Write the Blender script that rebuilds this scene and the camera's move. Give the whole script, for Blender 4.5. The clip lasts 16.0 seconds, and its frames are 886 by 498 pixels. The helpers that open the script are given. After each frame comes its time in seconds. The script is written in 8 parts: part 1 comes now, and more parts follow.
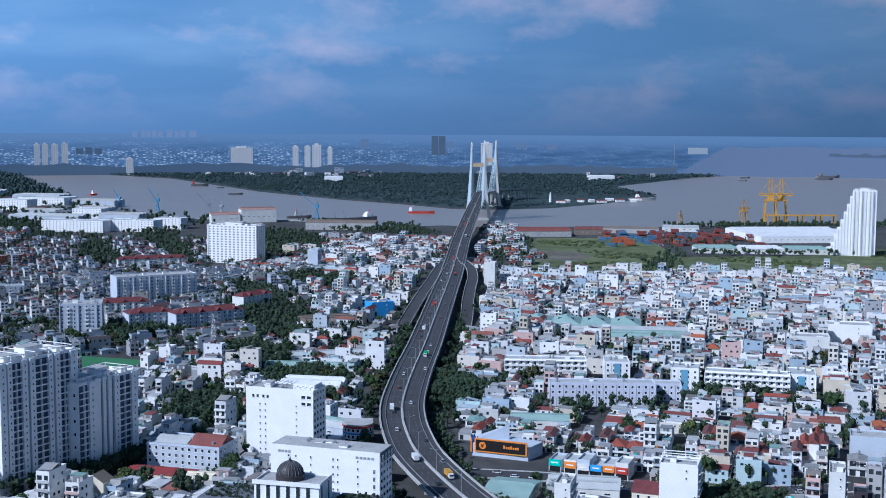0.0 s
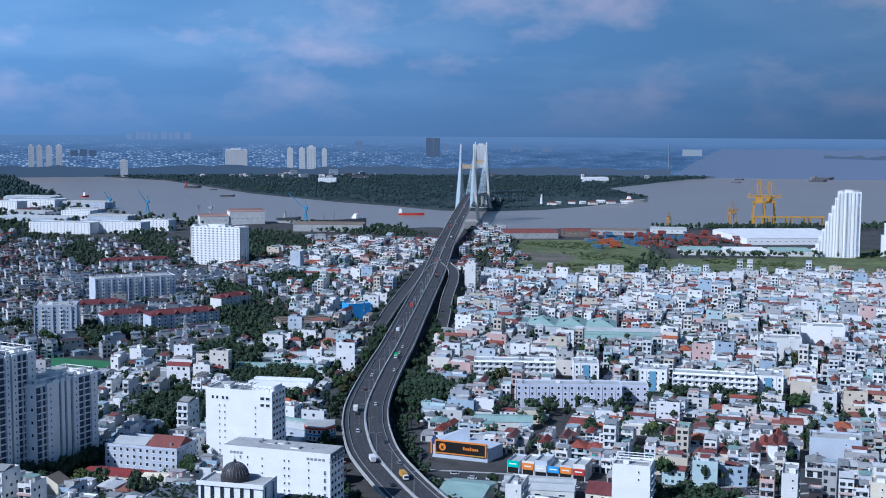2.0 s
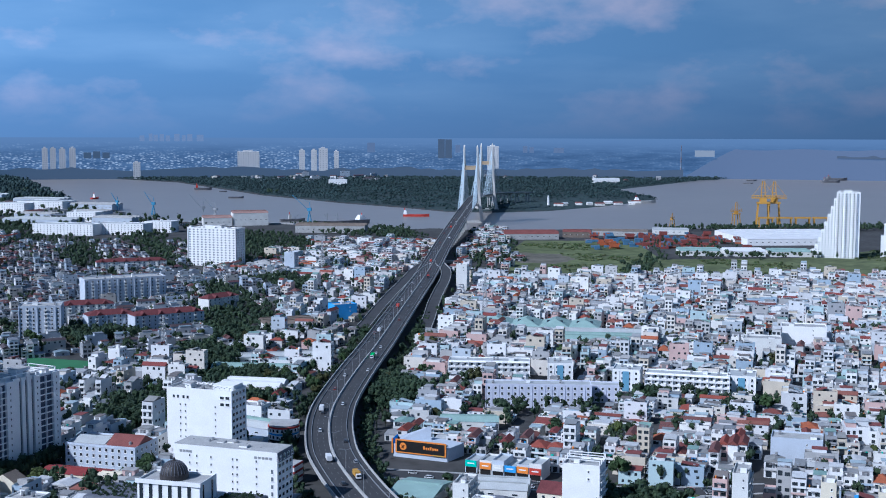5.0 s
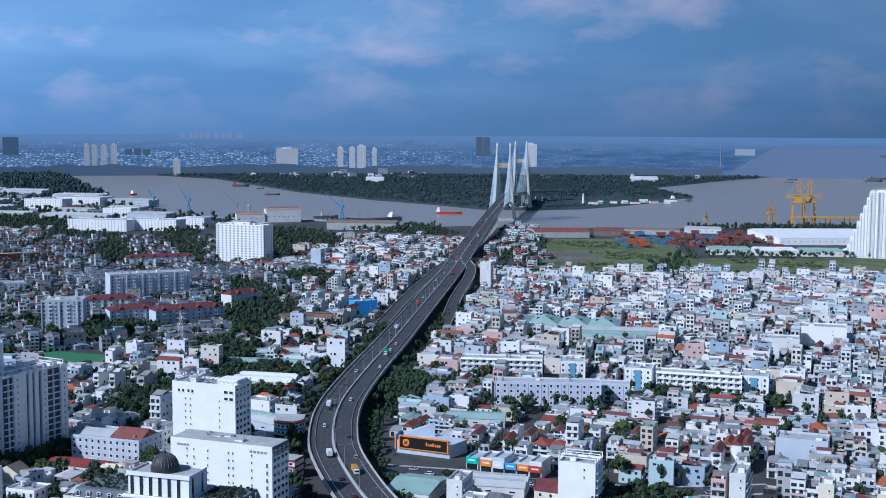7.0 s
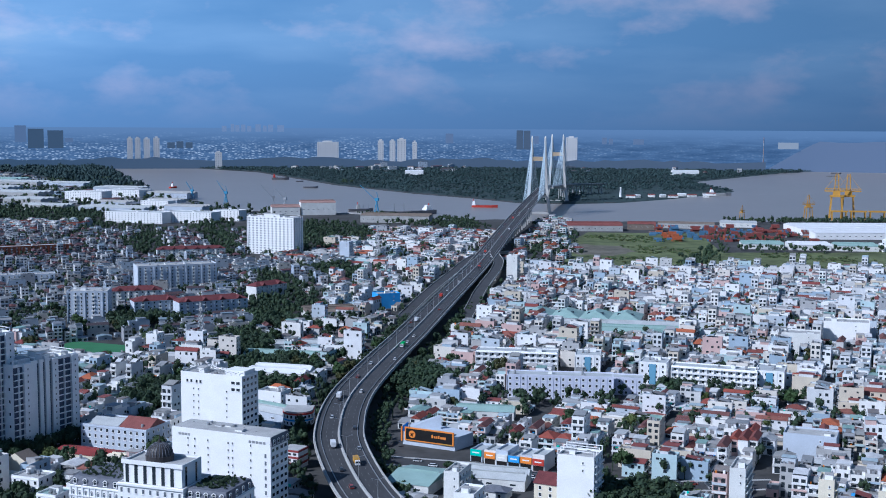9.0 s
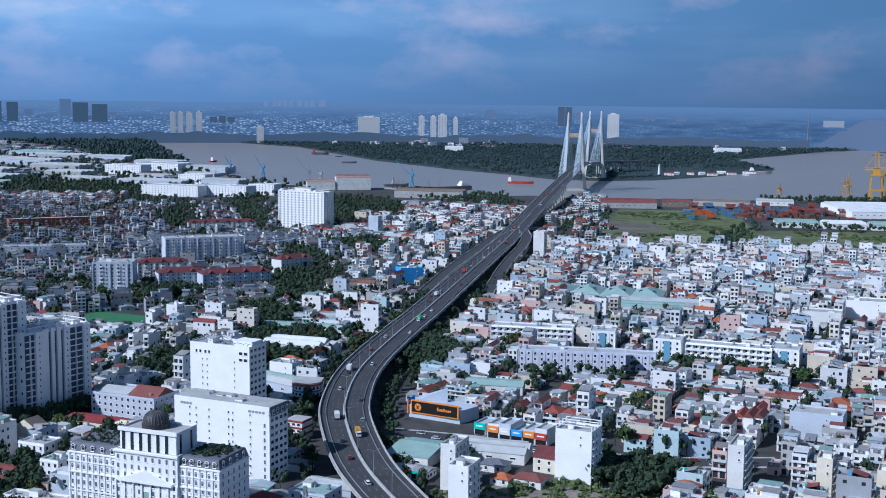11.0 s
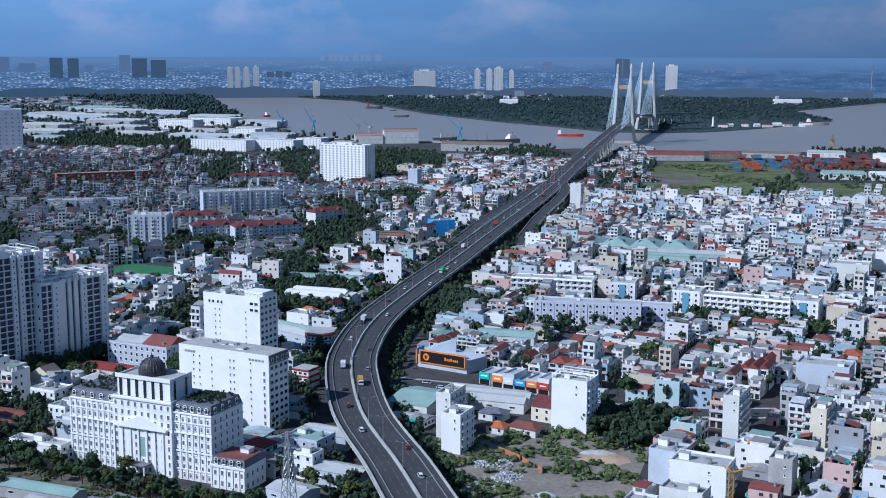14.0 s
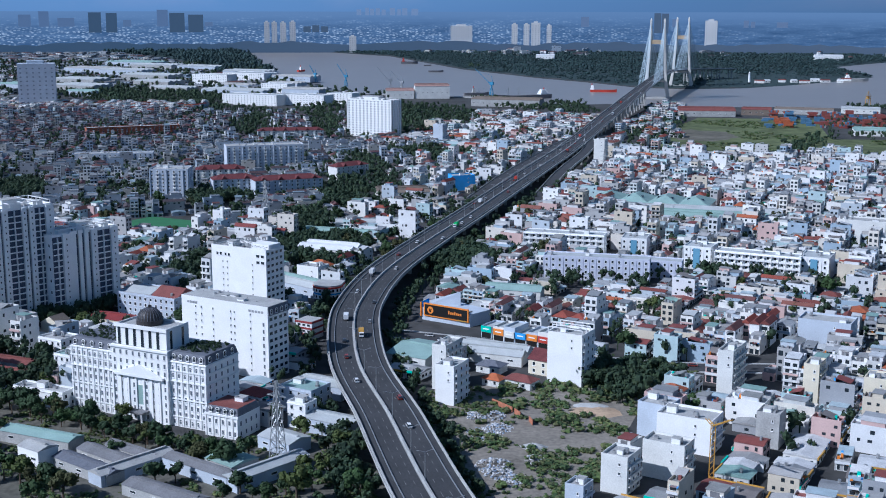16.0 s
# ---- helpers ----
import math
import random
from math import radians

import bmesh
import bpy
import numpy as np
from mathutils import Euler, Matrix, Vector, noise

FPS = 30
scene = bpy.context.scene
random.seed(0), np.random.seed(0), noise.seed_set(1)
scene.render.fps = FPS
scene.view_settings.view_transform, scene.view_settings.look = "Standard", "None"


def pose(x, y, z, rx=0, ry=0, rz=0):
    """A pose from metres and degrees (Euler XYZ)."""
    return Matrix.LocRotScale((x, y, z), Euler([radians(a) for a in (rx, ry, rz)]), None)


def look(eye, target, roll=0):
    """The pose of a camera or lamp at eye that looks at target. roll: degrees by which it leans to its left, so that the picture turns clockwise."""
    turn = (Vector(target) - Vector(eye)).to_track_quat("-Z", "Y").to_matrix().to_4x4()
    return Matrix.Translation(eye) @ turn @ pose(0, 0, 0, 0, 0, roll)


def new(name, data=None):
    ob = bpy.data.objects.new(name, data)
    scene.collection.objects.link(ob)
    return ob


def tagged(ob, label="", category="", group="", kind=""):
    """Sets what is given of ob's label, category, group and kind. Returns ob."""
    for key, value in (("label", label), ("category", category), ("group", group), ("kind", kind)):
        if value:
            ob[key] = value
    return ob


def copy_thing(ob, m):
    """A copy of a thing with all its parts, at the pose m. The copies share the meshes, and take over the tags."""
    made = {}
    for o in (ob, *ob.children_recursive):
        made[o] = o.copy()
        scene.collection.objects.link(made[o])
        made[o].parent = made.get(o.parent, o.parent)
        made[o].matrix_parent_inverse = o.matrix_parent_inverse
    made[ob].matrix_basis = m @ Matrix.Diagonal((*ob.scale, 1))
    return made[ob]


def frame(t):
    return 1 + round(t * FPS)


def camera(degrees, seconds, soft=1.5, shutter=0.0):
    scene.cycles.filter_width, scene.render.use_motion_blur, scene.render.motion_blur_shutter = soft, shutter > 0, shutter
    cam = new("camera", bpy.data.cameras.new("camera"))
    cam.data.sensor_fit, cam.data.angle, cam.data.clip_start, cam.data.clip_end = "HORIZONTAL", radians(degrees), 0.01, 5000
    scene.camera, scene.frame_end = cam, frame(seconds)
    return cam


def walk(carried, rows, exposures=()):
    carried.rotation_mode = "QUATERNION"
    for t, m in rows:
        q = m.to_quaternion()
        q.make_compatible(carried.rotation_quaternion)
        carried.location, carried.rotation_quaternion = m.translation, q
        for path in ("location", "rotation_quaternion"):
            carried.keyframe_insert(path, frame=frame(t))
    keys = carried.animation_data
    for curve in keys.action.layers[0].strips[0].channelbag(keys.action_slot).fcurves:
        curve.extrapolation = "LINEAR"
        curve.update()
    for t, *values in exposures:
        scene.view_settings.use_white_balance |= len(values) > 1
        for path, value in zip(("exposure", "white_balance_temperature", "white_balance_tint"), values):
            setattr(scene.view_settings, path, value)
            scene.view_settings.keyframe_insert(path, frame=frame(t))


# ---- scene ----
cam = camera(40.0, 16.0, soft=1.0)
PATH = [
    (0, (-61.219, 3.062, 174.178), (-61.136, 5.05, 173.982), 0.3),
    (0.5, (-55.921, 2.815, 174.249), (-55.838, 4.803, 174.053), 0.3),
    (1, (-50.538, 2.401, 174.27), (-50.455, 4.39, 174.074), 0.3),
    (1.5, (-45.38, 1.878, 174.218), (-45.297, 3.866, 174.024), 0.3),
    (2, (-40.124, 1.506, 174.153), (-40.041, 3.495, 173.96), 0.3),
    (2.5, (-34.847, 1.377, 174.115), (-34.764, 3.366, 173.922), 0.3),
    (3, (-29.733, 1.078, 173.945), (-29.65, 3.067, 173.754), 0.3),
    (3.5, (-24.634, 0.69, 173.821), (-24.553, 2.679, 173.631), 0.2),
    (6, (1.767, -1.1, 173.022), (1.784, 0.89, 172.831), 0.2),
    (6.5, (6.761, -1.242, 172.947), (6.76, 0.749, 172.754), 0.2),
    (7, (11.775, -1.216, 172.877), (11.755, 0.774, 172.683), 0.3),
    (7.5, (16.811, -1.202, 172.763), (16.773, 0.788, 172.567), 0.3),
    (8, (21.891, -1.087, 172.744), (21.835, 0.902, 172.545), 0.3),
    (8.5, (26.901, -1.087, 172.589), (26.826, 0.901, 172.388), 0.3),
    (9, (32.157, -0.997, 172.426), (32.063, 0.991, 172.221), 0.3),
    (11.3, (55.098, -0.224, 171.124), (54.921, 1.752, 170.874), 0.4),
    (11.5, (57.055, -0.125, 171.101), (56.872, 1.851, 170.847), 0.2),
    (12, (62.089, 0.035, 170.905), (61.888, 2.007, 170.639), 0.2),
    (12.5, (67.188, -0.073, 170.645), (66.97, 1.896, 170.365), 0.1),
    (13, (72.259, -0.355, 170.515), (72.023, 1.61, 170.224), 0.1),
    (13.5, (77.419, -0.638, 170.393), (77.167, 1.323, 170.088), 0.1),
    (14, (82.59, -0.852, 170.311), (82.32, 1.104, 169.992), 0.1),
    (14.5, (87.588, -1.045, 170.141), (87.303, 0.907, 169.808), 0.1),
    (15, (92.688, -1.118, 170.055), (92.386, 0.828, 169.707), 0.1),
    (15.5, (97.762, -1.252, 169.921), (97.443, 0.688, 169.553), 0.0),
    (16, (102.506, -1.565, 169.838), (102.172, 0.368, 169.448), 0.1),
]
walk(cam, [(t, look(eye, target, roll)) for t, eye, target, roll in PATH], [(0, -0.12, 4900, 9), (16, -0.12, 5000, 9)])

# ---- world and sun ----
SUN_DIR = Vector((-0.84, -0.54, 0.80)).normalized()
world = bpy.data.worlds.new("world")
scene.world = world
world.use_nodes = True
wn, wl = world.node_tree.nodes, world.node_tree.links
wn.clear()


def wnode(kind, **kw):
    n = wn.new(kind)
    for k, v in kw.items():
        if k == "operation":
            n.operation = v
        elif k == "blend_type":
            n.blend_type = v
        elif k == "data_type":
            n.data_type = v
    return n


sky = wn.new("ShaderNodeTexSky")
sky.sky_type = "NISHITA"
sky.sun_disc = False
sky.sun_elevation = math.asin(SUN_DIR.z)
sky.sun_rotation = math.atan2(SUN_DIR.x, SUN_DIR.y) % (2 * math.pi)
sky.air_density, sky.dust_density, sky.ozone_density = 1.4, 0.5, 5.0
co = wn.new("ShaderNodeTexCoord")
sep = wn.new("ShaderNodeSeparateXYZ")
wl.new(co.outputs["Generated"], sep.inputs[0])
zz = wnode("ShaderNodeMath", operation="MAXIMUM")
wl.new(sep.outputs["Z"], zz.inputs[0])
zz.inputs[1].default_value = 0.0
den = wnode("ShaderNodeMath", operation="ADD")
wl.new(zz.outputs[0], den.inputs[0])
den.inputs[1].default_value = 0.16
dx = wnode("ShaderNodeMath", operation="DIVIDE")
dy = wnode("ShaderNodeMath", operation="DIVIDE")
wl.new(sep.outputs["X"], dx.inputs[0])
wl.new(den.outputs[0], dx.inputs[1])
wl.new(sep.outputs["Y"], dy.inputs[0])
wl.new(den.outputs[0], dy.inputs[1])
comb = wn.new("ShaderNodeCombineXYZ")
wl.new(dx.outputs[0], comb.inputs[0])
wl.new(dy.outputs[0], comb.inputs[1])
n1 = wn.new("ShaderNodeTexNoise")
n1.inputs["Scale"].default_value = 0.9
n1.inputs["Detail"].default_value = 7
n1.inputs["Roughness"].default_value = 0.5
wl.new(comb.outputs[0], n1.inputs["Vector"])
ramp = wn.new("ShaderNodeValToRGB")
ramp.color_ramp.elements[0].position, ramp.color_ramp.elements[0].color = 0.42, (0.175, 0.315, 0.50, 1)
ramp.color_ramp.elements[1].position, ramp.color_ramp.elements[1].color = 0.76, (0.46, 0.52, 0.60, 1)
e = ramp.color_ramp.elements.new(0.60)
e.color = (0.245, 0.385, 0.56, 1)
wl.new(n1.outputs["Fac"], ramp.inputs[0])
# sunlit puffs low in the sky, and a darker bank to the east
pm = wn.new("ShaderNodeMapping")
pm.inputs["Scale"].default_value = (10.0, 10.0, 21.0)
pm.inputs["Location"].default_value = (2.3, 0.9, 0.1)
wl.new(co.outputs["Generated"], pm.inputs["Vector"])
n2 = wn.new("ShaderNodeTexNoise")
n2.inputs["Scale"].default_value, n2.inputs["Detail"].default_value, n2.inputs["Roughness"].default_value = 1.0, 6, 0.55
wl.new(pm.outputs[0], n2.inputs["Vector"])
puff = wn.new("ShaderNodeMapRange")
puff.inputs["From Min"].default_value, puff.inputs["From Max"].default_value = 0.50, 0.78
wl.new(n2.outputs["Fac"], puff.inputs["Value"])
pmix = wnode("ShaderNodeMix", data_type="RGBA")
wl.new(puff.outputs[0], pmix.inputs["Factor"])
wl.new(ramp.outputs[0], pmix.inputs["A"])
pmix.inputs["B"].default_value = (0.60, 0.54, 0.62, 1)
east = wn.new("ShaderNodeMapRange")
east.inputs["From Min"].default_value, east.inputs["From Max"].default_value = -0.35, 0.4
east.inputs["To Min"].default_value, east.inputs["To Max"].default_value = 1.28, 0.60
wl.new(sep.outputs["X"], east.inputs["Value"])
emul = wnode("ShaderNodeMix", data_type="RGBA", blend_type="MULTIPLY")
emul.inputs["Factor"].default_value = 1.0
wl.new(east.outputs[0], emul.inputs["B"])
# the cloud deck thins out towards the zenith
cover = wn.new("ShaderNodeMapRange")
cover.inputs["From Min"].default_value, cover.inputs["From Max"].default_value = 0.10, 0.22
cover.inputs["To Min"].default_value, cover.inputs["To Max"].default_value = 1.0, 0.06
wl.new(sep.outputs["Z"], cover.inputs["Value"])
# haze at the horizon
haze = wn.new("ShaderNodeMapRange")
haze.inputs["From Min"].default_value, haze.inputs["From Max"].default_value = -0.005, 0.065
haze.inputs["To Min"].default_value, haze.inputs["To Max"].default_value = 1.0, 0.0
wl.new(sep.outputs["Z"], haze.inputs["Value"])
hmix = wnode("ShaderNodeMix", data_type="RGBA")
wl.new(haze.outputs[0], hmix.inputs["Factor"])
wl.new(pmix.outputs["Result"], hmix.inputs["A"])
hmix.inputs["B"].default_value = (0.14, 0.235, 0.385, 1)
wl.new(hmix.outputs["Result"], emul.inputs["A"])
bg_sky, bg_cloud = wn.new("ShaderNodeBackground"), wn.new("ShaderNodeBackground")
wl.new(sky.outputs[0], bg_sky.inputs["Color"])
bg_sky.inputs["Strength"].default_value = 0.06
wl.new(emul.outputs["Result"], bg_cloud.inputs["Color"])
bg_cloud.inputs["Strength"].default_value = 0.93
mixs = wn.new("ShaderNodeMixShader")
wl.new(cover.outputs[0], mixs.inputs[0])
wl.new(bg_sky.outputs[0], mixs.inputs[1])
wl.new(bg_cloud.outputs[0], mixs.inputs[2])
wout = wn.new("ShaderNodeOutputWorld")
wl.new(mixs.outputs[0], wout.inputs[0])

sun = new("sun", bpy.data.lights.new("sun", "SUN"))
sun.data.energy, sun.data.angle, sun.data.color = 5.0, radians(0.55), (1.0, 0.90, 0.81)
sun.matrix_world = look(SUN_DIR * 500, (0, 0, 0))


# ---- materials ----
def mat(name, color, rough=0.8, var=0.12, scale=0.25, metal=0.0, colors=None, pick="", bump=0.0, fine=2.0, spec=0.3):
    """A painted or mineral surface: a base colour or a choice of colours per piece, stains at a large scale and grain at a fine one."""
    m = bpy.data.materials.new(name)
    m.use_nodes = True
    nt = m.node_tree
    N, L = nt.nodes, nt.links
    b = N["Principled BSDF"]
    b.inputs["Roughness"].default_value = rough
    b.inputs["Metallic"].default_value = metal
    b.inputs["Specular IOR Level"].default_value = spec
    geo = N.new("ShaderNodeNewGeometry")
    src = None
    if colors:
        cr = N.new("ShaderNodeValToRGB")
        cr.color_ramp.interpolation = "CONSTANT"
        els = cr.color_ramp.elements
        els[0].position, els[0].color = 0.0, (*colors[0], 1)
        els[1].position, els[1].color = 1.0 / len(colors), (*colors[1], 1)
        for i, c in enumerate(colors[2:], 2):
            els.new(i / len(colors)).color = (*c, 1)
        if pick == "island":
            L.new(geo.outputs["Random Per Island"], cr.inputs[0])
        else:
            oi = N.new("ShaderNodeObjectInfo")
            L.new(oi.outputs["Random"], cr.inputs[0])
        src = cr.outputs[0]
    nz = N.new("ShaderNodeTexNoise")
    nz.inputs["Scale"].default_value = scale
    nz.inputs["Detail"].default_value = 5
    L.new(geo.outputs["Position"], nz.inputs["Vector"])
    nf = N.new("ShaderNodeTexNoise")
    nf.inputs["Scale"].default_value = fine
    nf.inputs["Detail"].default_value = 3
    L.new(geo.outputs["Position"], nf.inputs["Vector"])
    add = N.new("ShaderNodeMath")
    add.operation = "ADD"
    L.new(nz.outputs["Fac"], add.inputs[0])
    L.new(nf.outputs["Fac"], add.inputs[1])
    mr = N.new("ShaderNodeMapRange")
    mr.inputs["From Min"].default_value, mr.inputs["From Max"].default_value = 0.6, 1.4
    mr.inputs["To Min"].default_value, mr.inputs["To Max"].default_value = 1 - var * 1.6, 1 + var
    L.new(add.outputs[0], mr.inputs["Value"])
    mul = N.new("ShaderNodeMix")
    mul.data_type, mul.blend_type = "RGBA", "MULTIPLY"
    mul.inputs["Factor"].default_value = 1.0
    if src is None:
        mul.inputs["A"].default_value = (*color, 1)
    else:
        L.new(src, mul.inputs["A"])
    L.new(mr.outputs[0], mul.inputs["B"])
    L.new(mul.outputs["Result"], b.inputs["Base Color"])
    if bump:
        bp = N.new("ShaderNodeBump")
        bp.inputs["Strength"].default_value = bump
        bp.inputs["Distance"].default_value = 0.3
        L.new(nf.outputs["Fac"], bp.inputs["Height"])
        L.new(bp.outputs[0], b.inputs["Normal"])
    return m


WALLS = [(0.76, 0.76, 0.75), (0.62, 0.63, 0.64), (0.78, 0.77, 0.74), (0.48, 0.53, 0.58), (0.70, 0.71, 0.72), (0.58, 0.52, 0.42), (0.76, 0.76, 0.76),
         (0.36, 0.45, 0.54), (0.66, 0.62, 0.56), (0.56, 0.40, 0.37), (0.74, 0.73, 0.70), (0.40, 0.40, 0.40), (0.68, 0.68, 0.69), (0.46, 0.58, 0.60), (0.55, 0.55, 0.54), (0.33, 0.34, 0.36)]
ROOFS = [(0.34, 0.35, 0.36), (0.46, 0.47, 0.47), (0.24, 0.25, 0.26), (0.55, 0.56, 0.57), (0.24, 0.36, 0.33), (0.30, 0.30, 0.30), (0.40, 0.39, 0.38),
         (0.22, 0.07, 0.06), (0.38, 0.46, 0.50), (0.28, 0.28, 0.27), (0.20, 0.18, 0.17), (0.60, 0.60, 0.60)]
TILES = [(0.26, 0.07, 0.05), (0.18, 0.06, 0.05), (0.34, 0.105, 0.05), (0.22, 0.09, 0.07), (0.15, 0.07, 0.065), (0.20, 0.055, 0.05)]
M_WALL = mat("house_paint", (0.8, 0.8, 0.8), 0.85, 0.10, 0.15, colors=WALLS)
M_WALLS = mat("town_paint", (0.8, 0.8, 0.8), 0.85, 0.10, 0.15, colors=WALLS, pick="island")
M_ROOF = mat("house_roof_sheet", (0.6, 0.6, 0.6), 0.6, 0.18, 0.3, colors=ROOFS)
M_ROOFS = mat("town_roof_sheet", (0.6, 0.6, 0.6), 0.6, 0.18, 0.3, colors=ROOFS, pick="island")
# west palette: dull walls and roofs, darkened and blued to imitate cloud shade
CLOUDED_TILES = [(0.085, 0.055, 0.060), (0.070, 0.052, 0.058), (0.12, 0.058, 0.056), (0.080, 0.064, 0.070), (0.066, 0.054, 0.062), (0.10, 0.050, 0.058)]
CLOUDED_WALLS = [(0.62, 0.62, 0.62), (0.40, 0.43, 0.47), (0.55, 0.55, 0.54), (0.34, 0.39, 0.45), (0.68, 0.68, 0.67), (0.36, 0.42, 0.50), (0.50, 0.48, 0.44), (0.30, 0.31, 0.33)]
CLOUDED_ROOFS = [(0.20, 0.21, 0.22), (0.15, 0.16, 0.17), (0.26, 0.27, 0.28), (0.12, 0.05, 0.045), (0.18, 0.20, 0.23), (0.32, 0.33, 0.34), (0.16, 0.15, 0.14), (0.20, 0.26, 0.30)]
M_CLOUDWALL = mat("old_town_paint", (0.5, 0.5, 0.5), 0.85, 0.14, 0.15, colors=CLOUDED_WALLS, pick="island")
M_CLOUDROOF = mat("old_town_roof_sheet", (0.2, 0.2, 0.2), 0.7, 0.2, 0.3, colors=CLOUDED_ROOFS, pick="island")
M_CLOUDTILE = mat("old_town_roof_tile", (0.15, 0.06, 0.05), 0.85, 0.2, 0.4, colors=CLOUDED_TILES, pick="island")
M_TILE = mat("roof_tile", (0.4, 0.1, 0.06), 0.8, 0.2, 0.4, colors=TILES)
M_TILES = mat("town_roof_tile", (0.4, 0.1, 0.06), 0.8, 0.2, 0.4, colors=TILES, pick="island")
M_GLASS = mat("dark_window_glass", (0.03, 0.04, 0.05), 0.12, 0.3, 0.8, spec=0.6)
M_CURTAIN = mat("curtained_window_glass", (0.15, 0.17, 0.20), 0.2, 0.3, 0.8, spec=0.5)
M_WHITE = mat("white_render", (0.84, 0.84, 0.83), 0.8, 0.07, 0.12)
M_OFFWHITE = mat("off_white_render", (0.70, 0.70, 0.67), 0.85, 0.12, 0.12)
M_GREYW = mat("grey_blue_render", (0.50, 0.55, 0.62), 0.85, 0.12, 0.1)
M_CREAM = mat("cream_render", (0.72, 0.66, 0.52), 0.85, 0.1, 0.15)
M_CONC = mat("weathered_concrete", (0.42, 0.42, 0.41), 0.9, 0.2, 0.2, bump=0.2)
M_DARKC = mat("dark_concrete", (0.20, 0.20, 0.21), 0.9, 0.25, 0.15)
M_ASPH = mat("asphalt", (0.060, 0.061, 0.065), 0.85, 0.25, 0.08, fine=1.0)
M_LINE = mat("road_paint", (0.26, 0.26, 0.255), 0.7, 0.2, 0.5)
M_STEEL = mat("grey_steel", (0.45, 0.46, 0.47), 0.45, 0.12, 0.4, metal=0.6)
M_TIN = mat("tin_roof", (0.46, 0.48, 0.48), 0.55, 0.15, 0.12)
M_TINW = mat("white_tin_roof", (0.70, 0.71, 0.72), 0.55, 0.08, 0.08)
M_TING = mat("green_tin_roof", (0.29, 0.41, 0.38), 0.6, 0.15, 0.12)
M_TINR = mat("rusty_red_roof", (0.21, 0.075, 0.065), 0.75, 0.25, 0.15)
M_BROWNR = mat("weathered_brown_roof", (0.20, 0.165, 0.135), 0.85, 0.2, 0.15)
M_PINKR = mat("faded_pink_brown_roof", (0.34, 0.22, 0.19), 0.8, 0.2, 0.1)
M_ORT = mat("orange_clay_tile", (0.42, 0.13, 0.055), 0.8, 0.2, 0.3)
M_SLATE = mat("slate_roof", (0.15, 0.16, 0.19), 0.7, 0.2, 0.6)
M_REDT = mat("red_clay_tile", (0.135, 0.040, 0.042), 0.8, 0.22, 0.3)
M_ORANGE = mat("orange_paint", (0.75, 0.25, 0.04), 0.55, 0.08, 0.5)
M_BLACK = mat("black_panel", (0.015, 0.014, 0.014), 0.5, 0.2, 0.5)
M_YELLOW = mat("yellow_crane_paint", (0.52, 0.29, 0.05), 0.55, 0.12, 0.4)
M_BLUEP = mat("blue_paint", (0.08, 0.35, 0.75), 0.6, 0.1, 0.3)
M_CRANEB = mat("blue_crane_paint", (0.08, 0.28, 0.45), 0.6, 0.12, 0.3)
M_RED = mat("red_paint", (0.50, 0.06, 0.04), 0.6, 0.15, 0.3)
M_GREEN = mat("green_tarpaulin", (0.03, 0.42, 0.10), 0.6, 0.1, 0.5)
M_TEAL = mat("teal_panel", (0.05, 0.55, 0.42), 0.5, 0.08, 0.5)
M_TRUNK = mat("bark", (0.12, 0.09, 0.065), 0.95, 0.25, 1.0)
M_LEAF = mat("foliage", (0.05, 0.085, 0.03), 0.8, 0.3, 0.2, colors=[(0.045, 0.078, 0.028), (0.032, 0.058, 0.026), (0.080, 0.105, 0.030), (0.040, 0.070, 0.030), (0.065, 0.070, 0.026), (0.050, 0.090, 0.030)])
M_LEAFS = mat("wood_foliage", (0.05, 0.085, 0.03), 0.85, 0.3, 0.02, fine=0.3,
              colors=[(0.040, 0.066, 0.034), (0.030, 0.052, 0.030), (0.052, 0.080, 0.038), (0.035, 0.060, 0.034)], pick="island")
M_SCRUB = mat("scrub_foliage", (0.09, 0.13, 0.045), 0.9, 0.35, 0.06, fine=0.4,
              colors=[(0.105, 0.15, 0.05), (0.075, 0.12, 0.045), (0.14, 0.16, 0.06), (0.06, 0.10, 0.04), (0.12, 0.13, 0.06)], pick="island")
M_TANSAND = mat("tan_sand", (0.46, 0.34, 0.23), 0.95, 0.2, 0.2, fine=0.6, bump=0.3)
M_BAY = mat("blue_grey_bay_paint", (0.30, 0.36, 0.46), 0.6, 0.12, 0.3)
M_BRICKW = mat("orange_brick_wall", (0.42, 0.17, 0.10), 0.9, 0.2, 0.5)
# mangrove green with the blue of distance haze mixed into it
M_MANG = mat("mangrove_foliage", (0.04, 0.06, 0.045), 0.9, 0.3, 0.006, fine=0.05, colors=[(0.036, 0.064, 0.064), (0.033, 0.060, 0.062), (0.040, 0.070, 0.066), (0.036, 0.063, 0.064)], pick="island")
M_GRASS = mat("rough_grass", (0.125, 0.15, 0.065), 0.95, 0.42, 0.010, fine=0.07)
M_SAND = mat("bare_earth", (0.25, 0.225, 0.19), 0.95, 0.3, 0.05, fine=0.5, bump=0.3)
# far bank ground in the same haze-blued green
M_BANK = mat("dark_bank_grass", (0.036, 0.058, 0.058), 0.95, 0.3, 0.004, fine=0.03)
M_FIELDE = mat("trampled_field_earth", (0.15, 0.14, 0.11), 0.95, 0.35, 0.02, fine=0.1)
M_YARD = mat("trodden_yard_earth", (0.13, 0.125, 0.105), 0.95, 0.35, 0.06, fine=0.4)
